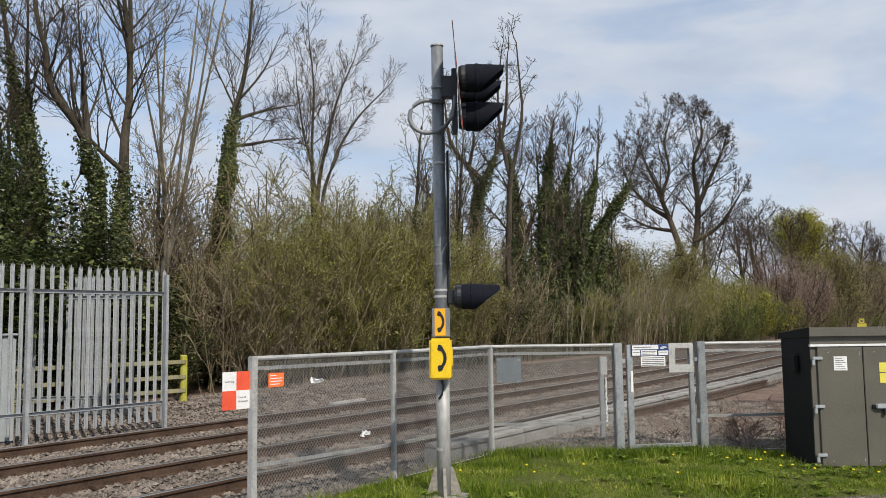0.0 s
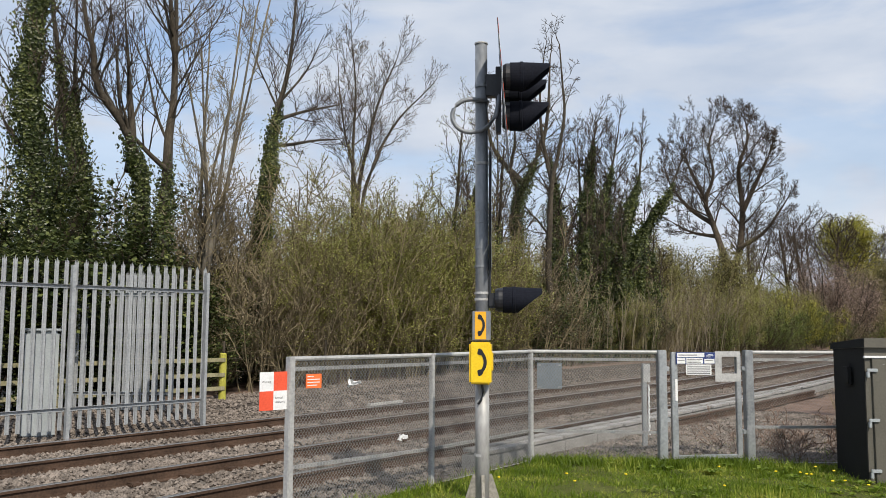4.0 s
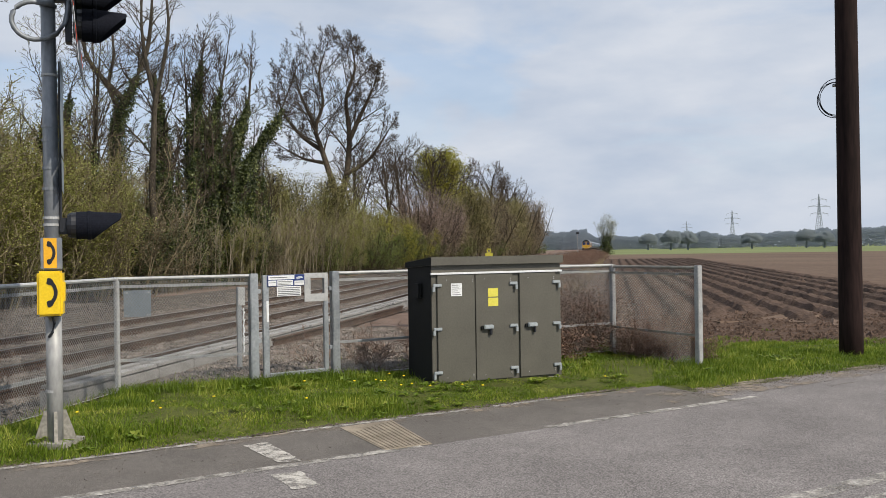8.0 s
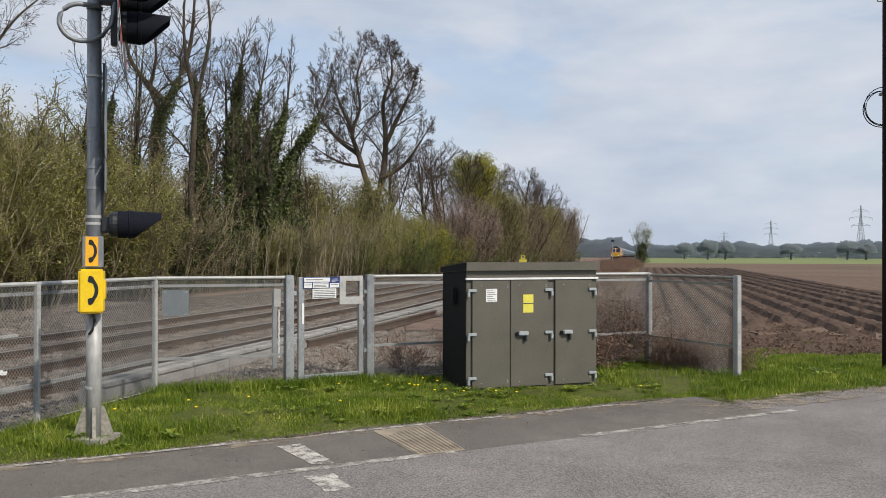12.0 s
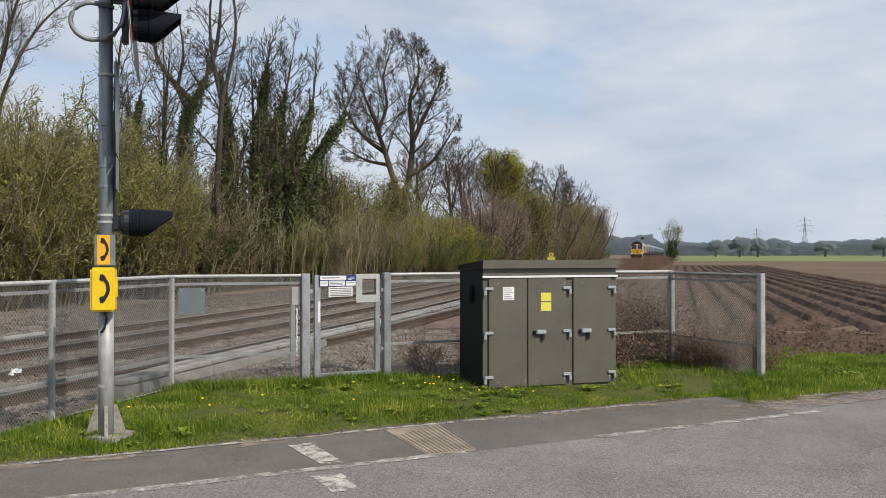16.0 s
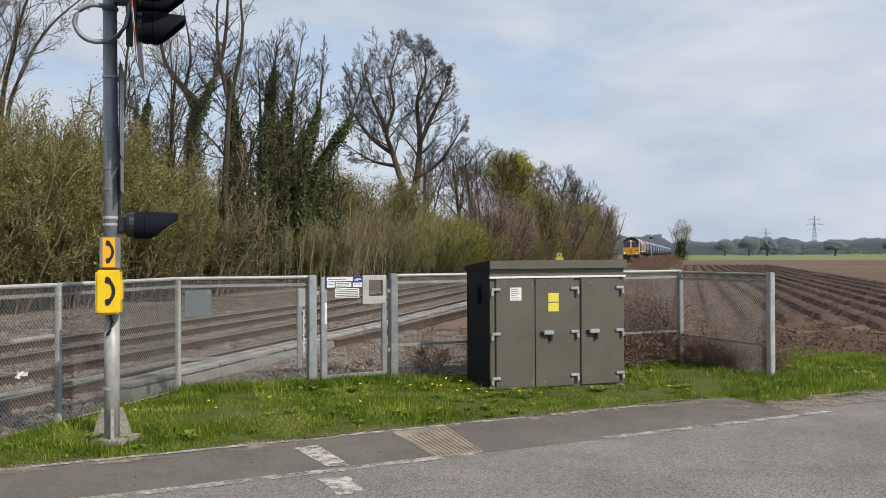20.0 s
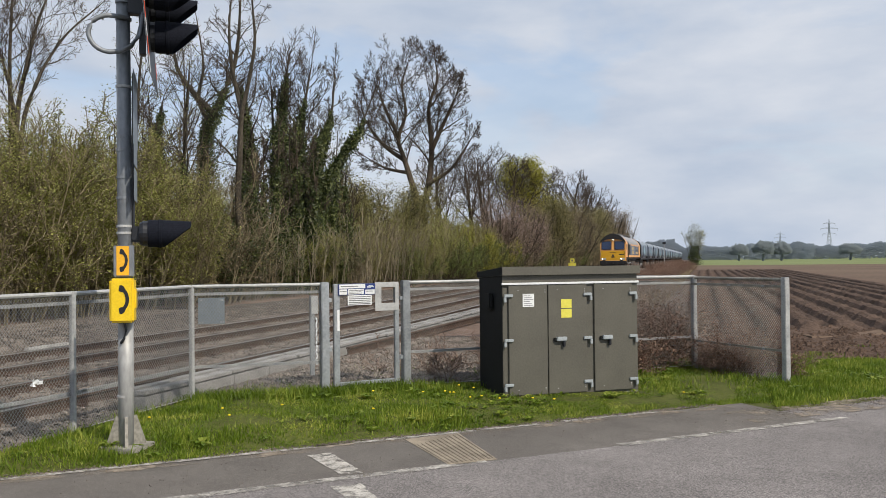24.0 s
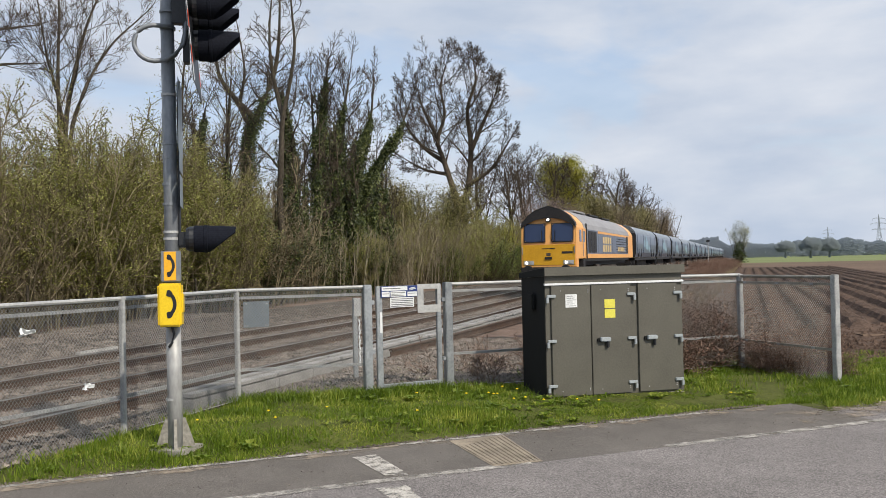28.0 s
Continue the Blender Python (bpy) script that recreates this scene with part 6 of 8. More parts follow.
    T["sapling"] = stemmed("ivy_sapling", 72, -16.6, 33.4, east, [(((0, -0.2), (0.05, 2.0), (-0.1, 4.4), (-0.2, 6.8)), 0.07, 0.02, 0.55, 8, 1.3, 5.6, 0.42), (((0.5, -0.2), (0.6, 2.2), (0.8, 4.0), (0.7, 5.9)), 0.06, 0.02, 0.55, 7, 1.2, 4.8, 0.36), (((-0.6, -0.2), (-0.65, 2.0), (-0.9, 4.2)), 0.05, 0.02, 0.5, 6, 1.1, 3.6, 0.4)], LIMB, "slim saplings draped in hanging ivy below twiggy tops", M_BARK, M_TWIG, fine=0.008, ivy_size=0.045, ivy_per=800)
    rng = random.Random(5)
    for x, y, s in ((-16.5, 36.6, 1.05), (-16.9, 31.6, 1.0), (-17.6, 34.8, 1.15), (-17.2, 29.6, 0.95), (-16.9, 38.6, 0.95), (-17.6, 24.2, 0.9)):
        again(T["sapling"], x, y, rng.uniform(0, 360), s)
    # more of the wood, behind and along the line
    for key, x, y, s in (
                         ("i9", -19.6, 38.6, 0.9), ("i9", -19.2, 27.4, 0.8), ("t8", -19.4, 39.5, 0.95), ("s7", -18.6, 40.8, 1.0), ("s7", -17.4, 26.0, 0.95), ("t8", -21.5, 42.5, 0.9), ("i9", -21.2, 45.0, 0.95), ("s7", -19.0, 43.0, 0.8), ("b", -24.0, 52.0, 0.8),
                         ("slim", -20.4, 66.0, 0.7), ("olive", -18.2, 45.5, 0.66), ("olive", -17.8, 51.0, 0.7), ("olive", -19.4, 43.0, 0.72), ("dome", -21.5, 69.0, 0.86), ("dome", -19.5, 74.0, 0.88), ("t8", -19.0, 79.0, 1.05), ("dome", -20.5, 82.0, 0.95), ("dome", -19.0, 127.0, 1.15), ("dome", -19.0, 165.0, 1.16), ("dome", -21.5, 106.0, 1.0),
                         ("olive", -18.6, 108.0, 1.05), ("pink", -18.2, 84.0, 1.0), ("olive", -17.0, 141.0, 1.05), ("brown", -16.8, 176.0, 1.28), ("brown", -18.8, 134.0, 1.1), ("olive", -18.8, 152.0, 1.1), ("brown", -18.4, 160.0, 1.15), ("olive", -17.6, 128.0, 1.0), ("brown", -17.4, 168.0, 1.2), ("olive", -17.1, 158.0, 1.15), ("brown", -17.0, 149.0, 1.1), ("dome", -19.8, 150.0, 1.15), ("dome", -18.8, 181.0, 1.05), ("olive", -17.0, 133.0, 1.05), ("dome", -20.2, 116.0, 1.08), ("pink", -17.0, 81.0, 0.95), ("brown", -18.0, 190.0, 1.0), ("brown", -17.4, 110.0, 0.9), ("olive", -17.2, 90.0, 0.8)):
        again(T[key], x, y, rng.uniform(0, 360), s)
    # the shrub belt
    S = {}
    S["hazel"] = tree("hazel_bush", 31, SHRUB, 4.6, 0.035, "many-stemmed hazel bush with yellow-green spring leaves", M_TWIGPALE, M_TWIGPALE, stems=16, stem_spread=1.5, leaf=M_CATKIN, leaf_size=0.022, leaf_spread=0.065, leaf_per=18, fine=0.009, tilt=0.26, category="bush")
    S["hazel2"] = tree("hazel_bush", 32, SHRUB, 5.4, 0.04, "tall many-stemmed bush with sparse yellow-green leaves", M_TWIGPALE, M_TWIGPALE, stems=14, stem_spread=1.7, leaf=M_CATKIN, leaf_size=0.022, leaf_spread=0.065, leaf_per=14, fine=0.009, tilt=0.26, category="bush")
    S["brown"] = tree("thorn_bush", 33, SHRUB, 4.2, 0.035, "tangled brown leafless thorn bush", M_TWIGPALE, M_TWIGPALE, stems=16, stem_spread=1.7, leaf=M_BUD, leaf_size=0.022, leaf_spread=0.08, leaf_per=3, fine=0.009, tilt=0.26, category="bush")
    S["green"] = tree("green_bush", 34, SHRUB, 3.3, 0.03, "bush with fresh pale green leaves", M_TWIG, M_TWIG, stems=15, stem_spread=1.6, leaf=M_GREEN, leaf_size=0.032, leaf_spread=0.09, leaf_per=7, fine=0.008, category="bush")
    S["ivy"] = tree("ivy_bush", 35, SHRUB, 3.4, 0.03, "dense dark evergreen ivy thicket", M_TWIG, M_TWIG, stems=16, stem_spread=1.5, leaf=M_IVY, leaf_size=0.045, leaf_spread=0.15, leaf_per=16, fine=0.008, category="bush")
    S["ygreen"] = tree("green_bush", 37, SHRUB, 3.4, 0.03, "bush thick with bright yellow-green leaves", M_TWIG, M_TWIG, stems=14, stem_spread=1.4, leaf=M_YGREEN, leaf_size=0.034, leaf_spread=0.12, leaf_per=12, fine=0.012, category="bush")
    S["cane"] = tree("sapling_thicket", 36, CANE, 4.4, 0.030, "thicket of pale bare upright saplings", M_STEM, M_STEM, fine=0.010, tilt=0.07, stems=17, stem_spread=1.9, leaf=M_CATKIN, leaf_size=0.028, leaf_spread=0.09, leaf_per=4, category="bush")
    order = [("ivy", -16.4, 30.2, 0.75), ("ivy", -16.6, 35.4, 0.7), ("brown", -16.0, 28.4, 0.8), ("hazel", -16.2, 33.4, 0.7), ("brown", -16.0, 36.8, 0.75), ("hazel", -16.1, 38.4, 0.7), ("hazel2", -18.6, 40.2, 1.0), ("ivy", -18.4, 7.6, 1.19), ("ivy", -18.9, 9.2, 1.29), ("ivy", -18.5, 11.0, 1.16), ("ivy", -19.4, 12.6, 1.09), ("ivy", -19.2, 14.2, 1.02), ("ivy", -19.0, 6.0, 1.22), ("hazel", -17.4, 15.6, 1.0), ("ivy", -18.8, 33.6, 1.1), ("hazel", -15.6, 47.2, 0.8), ("green", -15.4, 54.6, 0.9), ("cane", -15.3, 33.6, 0.8), ("cane", -15.3, 37.6, 0.85), ("ivy", -18.0, 5.6, 1.0), ("ivy", -18.4, 8.0, 1.15), ("ivy", -18.0, 10.0, 1.1), ("ivy", -17.4, 12.8, 0.8), ("brown", -16.9, 14.2, 0.95), ("brown", -18.0, 13.2, 1.1), ("ivy", -18.2, 11.4, 1.1), ("brown", -16.8, 15.4, 0.95), ("ivy", -20.2, 9.4, 1.55), ("ivy", -20.6, 11.4, 1.5), ("ivy", -20.2, 7.4, 1.6), ("brown", -20.0, 16.6, 1.35), ("brown", -20.2, 18.4, 1.35), ("brown", -20.6, 13.4, 1.5), ("brown", -20.3, 22.6, 1.55), ("brown", -20.6, 24.6, 1.5), ("brown", -20.9, 26.6, 1.55), ("brown", -20.4, 28.6, 1.5), ("brown", -22.0, 27.8, 1.65), ("brown", -20.6, 30.8, 1.5), ("brown", -20.2, 33.0, 1.4),
             ("hazel", -16.6, 16.9, 1.1), ("hazel", -16.2, 18.9, 1.05), ("hazel2", -17.6, 18.0, 1.15), ("hazel", -16.4, 20.9, 1.1), ("hazel2", -17.8, 21.0, 1.2), ("hazel2", -18.8, 19.2, 1.15), ("hazel2", -19.0, 22.4, 1.2), ("hazel2", -18.9, 25.2, 1.15), ("hazel", -17.2, 19.6, 1.15), ("hazel", -16.0, 23.2, 0.95), ("hazel2", -17.4, 23.6, 1.05),
             ("brown", -16.0, 25.4, 1.0), ("ivy", -16.4, 26.8, 1.0), ("ivy", -17.0, 29.0, 0.9), ("cane", -15.6, 28.2, 0.7), ("cane", -15.6, 31.6, 0.75), ("cane", -15.7, 36.2, 0.85), ("cane", -15.8, 39.2, 0.95), ("hazel2", -17.6, 40.0, 1.0), ("cane", -15.8, 42.2, 0.95), ("brown", -17.0, 43.0, 1.1), ("cane", -15.8, 45.6, 1.0),
             ("hazel2", -17.4, 46.0, 1.0), ("cane", -15.9, 48.8, 0.95), ("hazel", -17.2, 50.0, 1.05), ("ygreen", -15.6, 60.5, 1.25), ("green", -15.4, 44.0, 0.8), ("green", -15.3, 50.5, 0.95), ("green", -16.0, 52.5, 1.0), ("cane", -15.9, 55.0, 0.85), ("green", -16.4, 57.5, 1.1), ("hazel", -17.6, 56.0, 1.0), ("green", -16.2, 62.0, 1.05),
             ("brown", -16.8, 65.0, 1.1), ("green", -16.2, 68.0, 1.1), ("brown", -17.6, 69.5, 1.2), ("hazel", -18.0, 63.0, 1.1), ("brown", -16.2, 79.0, 1.1), ("green", -16.4, 88.5, 1.0), ("brown", -16.4, 93.0, 1.1), ("brown", -16.4, 101.0, 1.1),
             ("brown", -16.4, 108.0, 1.1), ("green", -16.4, 116.0, 1.0), ("brown", -16.4, 124.0, 1.2), ("brown", -16.4, 132.0, 1.2), ("brown", -16.2, 141.0, 1.2), ("green", -16.2, 150.0, 0.9), ("brown", -16.2, 158.0, 1.2), ("brown", -16.2, 168.0, 1.2), ("green", -16.2, 177.0, 0.9), ("green", -15.8, 187.0, 0.8)]
    first = set()
    for key, x, y, s in order:
        if key not in first:
            first.add(key)
            plant(S[key], x, y, rng.uniform(0, 360), s)
        else:
            again(S[key], x, y, rng.uniform(0, 360), s * rng.uniform(0.92, 1.08))
    # the dim rows behind close the gaps between the trunks
    for x0, step in ((-20.0, 2.6), (-23.5, 2.9)):
        y = 3.0
        while y < (70 if x0 > -22 else 95):
            key = rng.choice(("brown", "hazel2", "hazel", "ivy" if y < 26 else "hazel2", "ivy" if y < 16 else "brown"))
            again(S[key], x0 + rng.uniform(-0.8, 0.8), y, rng.uniform(0, 360), rng.uniform(0.95, 1.25))
            y += step * rng.uniform(0.8, 1.2)
    # lone poplar far along the line
    pop = plant(tree("lone_poplar", 41, FAN, 10.2, 0.12, "lone pale feathery tree with a dark ivy bush at its base", M_BARK, M_TWIGPALE, stems=6, stem_spread=0.9, leaf=M_PALELEAF, leaf_size=0.10, leaf_spread=0.35, leaf_per=9, fine=0.02, env=(0.2, 0, 6.8, 2.4, 4.2)), -1.55, 205)
    rb = random.Random(3)
    spots = [(rb.gauss(0, 0.85), rb.gauss(0, 0.85), rb.uniform(0.2, 4.6)) for _ in range(420)]
    make("ivy", *leaf_quads([q for q in spots if abs(q[0]) < 1.9 - 0.25 * q[2]], rb, 0.16, 0.22, 5), M_IVY, pop, "dark ivy bush")


build_trees()


# ---- field ----
def build_ridges():
    thing = empty("potato_ridges", label="long straight ridges of ploughed brown soil", category="ploughed ridges", kind="structure")
    k = 0
    x = -0.9
    while x < 10.8:
        ys = [20.5 + 1.5 * math.sin(k * 1.7) + 0.35 * i for i in range(90)]
        while ys[-1] < 118:
            ys.append(ys[-1] + 2.0)
        verts, faces = [], []
        for i, y in enumerate(ys):
            e = smooth01(ys[0], ys[0] + 2.0, y)
            h = 0.185 * e
            for dx, dz in ((-0.46, -0.12), (-0.31, 0.10), (-0.17, 0.80), (0.0, 1.0), (0.17, 0.80), (0.31, 0.10), (0.46, -0.12)):
                jx = 0.05 * noise.noise((x * 3, y * 2.3, dx * 5))
                jz = 0.06 * e * noise.noise((x * 5 + dx * 9, y * 4.1, 3)) + 0.03 * e * noise.noise((dx * 30, y * 11, 8))
                verts.append((x + dx + jx + 0.012 * (y - 20) * 0.1, y, -0.10 + h * dz + (jz if dz > 0 else 0)))
            if i:
                for c in range(6):
                    faces.append((7 * i - 7 + c, 7 * i - 6 + c, 7 * i + 1 + c, 7 * i + c))
        make("ridge", verts, faces, M_SOIL, thing)
        x += 0.9
        k += 1


build_ridges()


def build_clods():
    rng = np.random.default_rng(17)
    base = np.array([(1, 0, 0), (-1, 0, 0), (0, 1, 0), (0, -1, 0), (0, 0, 1), (0, 0, -1)], float)
    tri = [(0, 2, 4), (2, 1, 4), (1, 3, 4), (3, 0, 4), (2, 0, 5), (1, 2, 5), (3, 1, 5), (0, 3, 5)]
    verts, faces = [], []
    for _ in range(26000):
        x, y = -1 + 16 * rng.random(), 15.2 + 8 * rng.random() ** 1.2
        if y + 0.25 * min(x, 6) < 16.4:
            continue
        s = 0.018 + 0.085 * rng.random() ** 2.6
        m = base * (s * rng.uniform(0.6, 1.4, (6, 1)))
        z = ground_z(x, y) - 0.02 + 0.09 * noise.noise((x * 1.1, y * 1.1, 0))
        o = len(verts)
        a = rng.random() * 6.28
        c, sn = math.cos(a), math.sin(a)
        for q in m:
            verts.append((x + c * q[0] - sn * q[1], y + sn * q[0] + c * q[1], z + q[2] * 0.7))
        faces += [(o + i, o + j, o + l) for i, j, l in tri]
    tagged(make("soil_clods", verts, faces, M_SOIL), "loose clods of ploughed soil", "soil", kind="stuff")


build_clods()


def build_ruts():
    """Smooth pale wheel tracks pressed into the loose soil at the headland."""
    def rut(way, width):
        verts, faces = [], []
        n = 40
        for k in range(n + 1):
            f = k / n * (len(way) - 1)
            i = min(int(f), len(way) - 2)
            p, q = Vector((*way[i], 0)), Vector((*way[i + 1], 0))
            c = p.lerp(q, f - i)
            d = (q - p).normalized()
            side = Vector((-d.y, d.x, 0))
            for e, dz in ((-1.5, -0.06), (-1, 0.012), (-0.8, 0.0), (0.8, 0.0), (1, 0.012), (1.5, -0.06)):
                v = c + side * e * width * 0.5 * (1 + 0.2 * noise.noise((c.x, c.y, e)))
                verts.append((v.x, v.y, ground_z(v.x, v.y) + 0.03 + dz))
            if k:
                o = 6 * k
                for j in range(5):
                    faces.append((o - 6 + j, o - 5 + j, o + 1 + j, o + j))
        tagged(make("tyre_rut", verts, faces, M_FIELD), "smooth pale tyre rut pressed into the soil", "tyre rut", "tyre ruts")
    rut([(2.4, 20.2), (3.2, 20.5), (3.9, 21.2), (4.6, 22.4), (5.3, 23.9), (6.4, 26.6)], 0.42)
    rut([(4.1, 20.0), (4.5, 21.0), (4.9, 22.2), (5.6, 23.6), (6.9, 26.0)], 0.38)
    rut([(4.9, 19.2), (5.2, 20.4), (5.5, 21.8), (6.4, 23.6)], 0.40)


build_ruts()


def build_far():
    # a belt of woodland on the horizon, haze painted into its colour
    rng = random.Random(21)

    def clump(name, mat, x, y, w, h, n, label, kind=""):
        verts, faces = [], []
        for _ in range(n):
            u = rng.uniform(-1, 1)
            top = h * (0.72 + 0.28 * noise.noise((x * 0.01 + u * w * 0.045, 3.3, 1.0)) + 0.16 * noise.noise((x + u * w * 0.16, 8.1, 1.0)))
            px, py, pz = x + u * w, y + rng.uniform(-8, 8), top * rng.random() ** 0.7
            s = rng.uniform(0.35, 0.8)
            a = rng.uniform(0, 6.28)
            o = len(verts)
            q = 0.25 * math.sin(a)
            verts += [(px - s, py, pz - s * 0.6), (px, py + q, pz - s), (px + s, py, pz - s * 0.2), (px + s * 0.3, py + q, pz + s)]
            faces.append((o, o + 1, o + 2, o + 3))
        return tagged(make(name, verts, faces, mat), label, "woodland", kind=kind or "stuff")
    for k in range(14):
        clump("distant_woodland", M_HAZYWOOD, -260 + 90 * k, 620 + 25 * math.sin(k * 2.1), 62, 16.0 + 3 * math.sin(k * 1.3), 9000, "belt of woodland on the horizon, painted blue-grey as haze")
    # field trees before the belt, crown and trunk both in the haze colour
    for x, y, h, w, mat in ((x, y, h * 0.68, w * 0.70, mat) for x, y, h, w, mat in ((17, 430, 12.5, 7.5, M_HAZYTREE), (26, 400, 14, 8, M_HAZYTREE), (34, 405, 13, 7, M_HAZYTREE), (66, 430, 12, 8, M_HAZYTREE), (93, 440, 14, 8, M_HAZYTREE), (99, 430, 12, 7, M_HAZYTREE), (152, 430, 15, 8, M_HAZYTREE), (210, 470, 13, 8, M_HAZYTREE))):
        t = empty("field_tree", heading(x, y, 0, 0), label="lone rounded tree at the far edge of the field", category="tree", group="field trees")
        part("trunk", tubed(((0, 0, -0.3), (0.2, 0, 3.5), (0, 0, 7.0)), [0.55, 0.4, 0.25], 7), M_HAZYTREE, t)
        verts, faces = [], []
        for _ in range(1700):
            a, b = rng.uniform(0, 6.28), rng.uniform(-0.6, 1.0)
            rr = w * (rng.random() ** 0.35) * (0.85 + 0.3 * noise.noise((math.cos(a) * 2 + x, math.sin(a) * 2, b * 2)))
            c = math.sqrt(max(0, 1 - b * b))
            px, py, pz = rr * c * math.cos(a), rr * c * math.sin(a), h * 0.55 + b * h * 0.45 * rr / w
            s = rng.uniform(0.2, 0.42)
            o = len(verts)
            verts += [(px - s, py, pz - s * 0.6), (px + s * 0.3, py + s, pz + s), (px + s, py, pz - s * 0.2), (px, py - s, pz - s)]
            faces.append((o, o + 1, o + 2, o + 3))
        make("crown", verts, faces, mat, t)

    def pylon(x, y, h):
        t = empty("pylon", heading(x, y, 0, 10), label="grey lattice electricity pylon on the horizon", category="pylon", group="pylons")
        w0, w1 = h * 0.085, h * 0.018

        def half(z):
            return w0 + (w1 - w0) * min(1.0, z / (h * 0.7)) if z < h * 0.7 else w1 * (1 - 0.8 * (z - h * 0.7) / (h * 0.3))
        r = h * 0.003
        zs = [h * k / 12 for k in range(13)]
        for sx in (-1, 1):
            for sy in (-1, 1):
                part("leg", tubed([(sx * half(z), sy * half(z), z) for z in zs], r * 1.5, 4), M_PYLON, t)
        bm = bmesh.new()
        for z0, z1 in zip(zs, zs[1:]):
            for s in (-1, 1):
                tube(bm, ((-half(z0), s * half(z0), z0), (half(z1), s * half(z1), z1)), r, 3)
                tube(bm, ((half(z0), s * half(z0), z0), (-half(z1), s * half(z1), z1)), r, 3)
                tube(bm, ((s * half(z0), -half(z0), z0), (s * half(z1), half(z1), z1)), r, 3)
        part("bracing", bm, M_PYLON, t)
        for z, w in ((0.62, 0.17), (0.76, 0.21), (0.89, 0.15)):
            bm = bmesh.new()
            for s in (-1, 1):
                tube(bm, ((0, 0, h * z), (s * h * w, 0, h * z)), r * 1.3, 4)
                tube(bm, ((0, 0, h * (z + 0.045)), (s * h * w, 0, h * z)), r, 4)
                tube(bm, ((s * h * w, 0, h * z), (s * h * w, 0, h * (z - 0.05))), r, 4)
            part("cross_arm", bm, M_PYLON, t)
    for x, y, h in ((180, 800, 46), (126, 950, 40), (124, 1500, 44)):
        pylon(x, y, h)


build_far()


# ---- verge growth ----
def build_grass():
    rng = np.random.default_rng(4)
    verts, faces = [], []

    def blade(x, y, z, h, w, lean, a):
        o = len(verts)
        c, s = math.cos(a), math.sin(a)
        lx, ly = lean * math.cos(a * 3.1), lean * math.sin(a * 3.1)
        verts.extend([(x - c * w, y - s * w, z), (x + c * w, y + s * w, z), (x + c * w * 0.7 + lx * 0.4, y + s * w * 0.7 + ly * 0.4, z + h * 0.6), (x - c * w * 0.7 + lx * 0.4, y - s * w * 0.7 + ly * 0.4, z + h * 0.6), (x + lx, y + ly, z + h)])
        faces.append((o, o + 1, o + 2, o + 3))
        faces.append((o + 3, o + 2, o + 4))
    for _ in range(330000):
        u = rng.uniform(-5.5, 12)
        v = 0.80 + 5.5 * rng.random() ** 1.25
        p = at_road(u, v)
        x, y = p.x, p.y
        if x < -5.45 or (y > 16.6 - 0.25 * min(x, 6) + 0.4 * noise.noise((x, y, 0)) and x > -1):
            continue
        if v < 1.16 and u < 3.7 + 0.8 * noise.noise((u, v * 3, 2)):
            continue
        # beyond the fence little grass grows on the stones
        d = Vector((*GR, 0)) - Vector((*PC, 0))
        side = d.x * (y - PC[1]) - d.y * (x - PC[0])
        if x < -0.7 and side > 0.2 and x + y < 13.3 and rng.random() > 0.05:
            continue
        if -2.4 < x < -0.3 and y > 10.6 and rng.random() > 0.3 and x < 0.6 * (y - 10.6):
            continue
        t = noise.noise((x * 0.9, y * 0.9, 7)) + 0.6 * noise.noise((x * 2.7, y * 2.7, 1))
        bald = noise.noise((x * 1.6, y * 1.6, 12))
        if bald > 0.38 and rng.random() < min(0.4, bald):
            continue
        h = (0.024 + 0.060 * max(0, t + 0.12)) * rng.uniform(0.5, 1.45)
        if v < 1.5:
            h *= 0.8
        cab = (x + 1.2) * 0.56 - (y - 10.3) * 0.83
        if -2.3 < x < 0.6 and -0.7 < cab < 0.75:
            h *= 0.5
        if rng.random() < 0.02:
            h *= 2.0
        z = ground_z(x, y) - 0.01
        blade(x, y, z, h, rng.uniform(0.003, 0.007), rng.uniform(0.0, 0.05), rng.uniform(0, 6.28))
    # far part of the verge along the field, coarser
    for _ in range(60000):
        x = 1.0 + 21 * rng.random() ** 1.5
        y0 = 10.2 + 0.88 * (x - 2.0)
        y = y0 + rng.random() * 4.5
        v = (Vector((x, y, 0)) - ROAD0).dot(V)
        if v < 0.75 + 0.3 * noise.noise((x, y, 3)) or y > 17.3 - 0.25 * min(x, 6) + 1.2 * max(0, x - 6) + 1.6 * noise.noise((x * 0.9, y * 0.9, 0)):
            continue
        blade(x, y, ground_z(x, y) - 0.01, rng.uniform(0.03, 0.095) * (1 + 0.5 * noise.noise((x * 1.3, y * 1.3, 5))), rng.uniform(0.004, 0.008), rng.uniform(0, 0.08), rng.uniform(0, 6.28))
    for _ in range(26000):
        x, y = rng.uniform(0.9, 11), rng.uniform(14.5, 19.5)
        if noise.noise((x * 0.7, y * 0.9, 4)) + 0.5 * noise.noise((x * 2.5, y * 2.5, 9)) < 0.12 + 0.16 * (y - 16.0) + 0.06 * abs(x - 4):
            continue
        blade(x, y, ground_z(x, y) - 0.02 + 0.09 * noise.noise((x * 1.1, y * 1.1, 0)), rng.uniform(0.03, 0.10), rng.uniform(0.005, 0.009), rng.uniform(0, 0.06), rng.uniform(0, 6.28))
    tagged(make("grass", verts, faces, M_GRASS), "short green grass of the roadside verge", "grass", kind="stuff")
    # tufts: longer dark grass against posts and the cabinet
    verts, faces = [], []
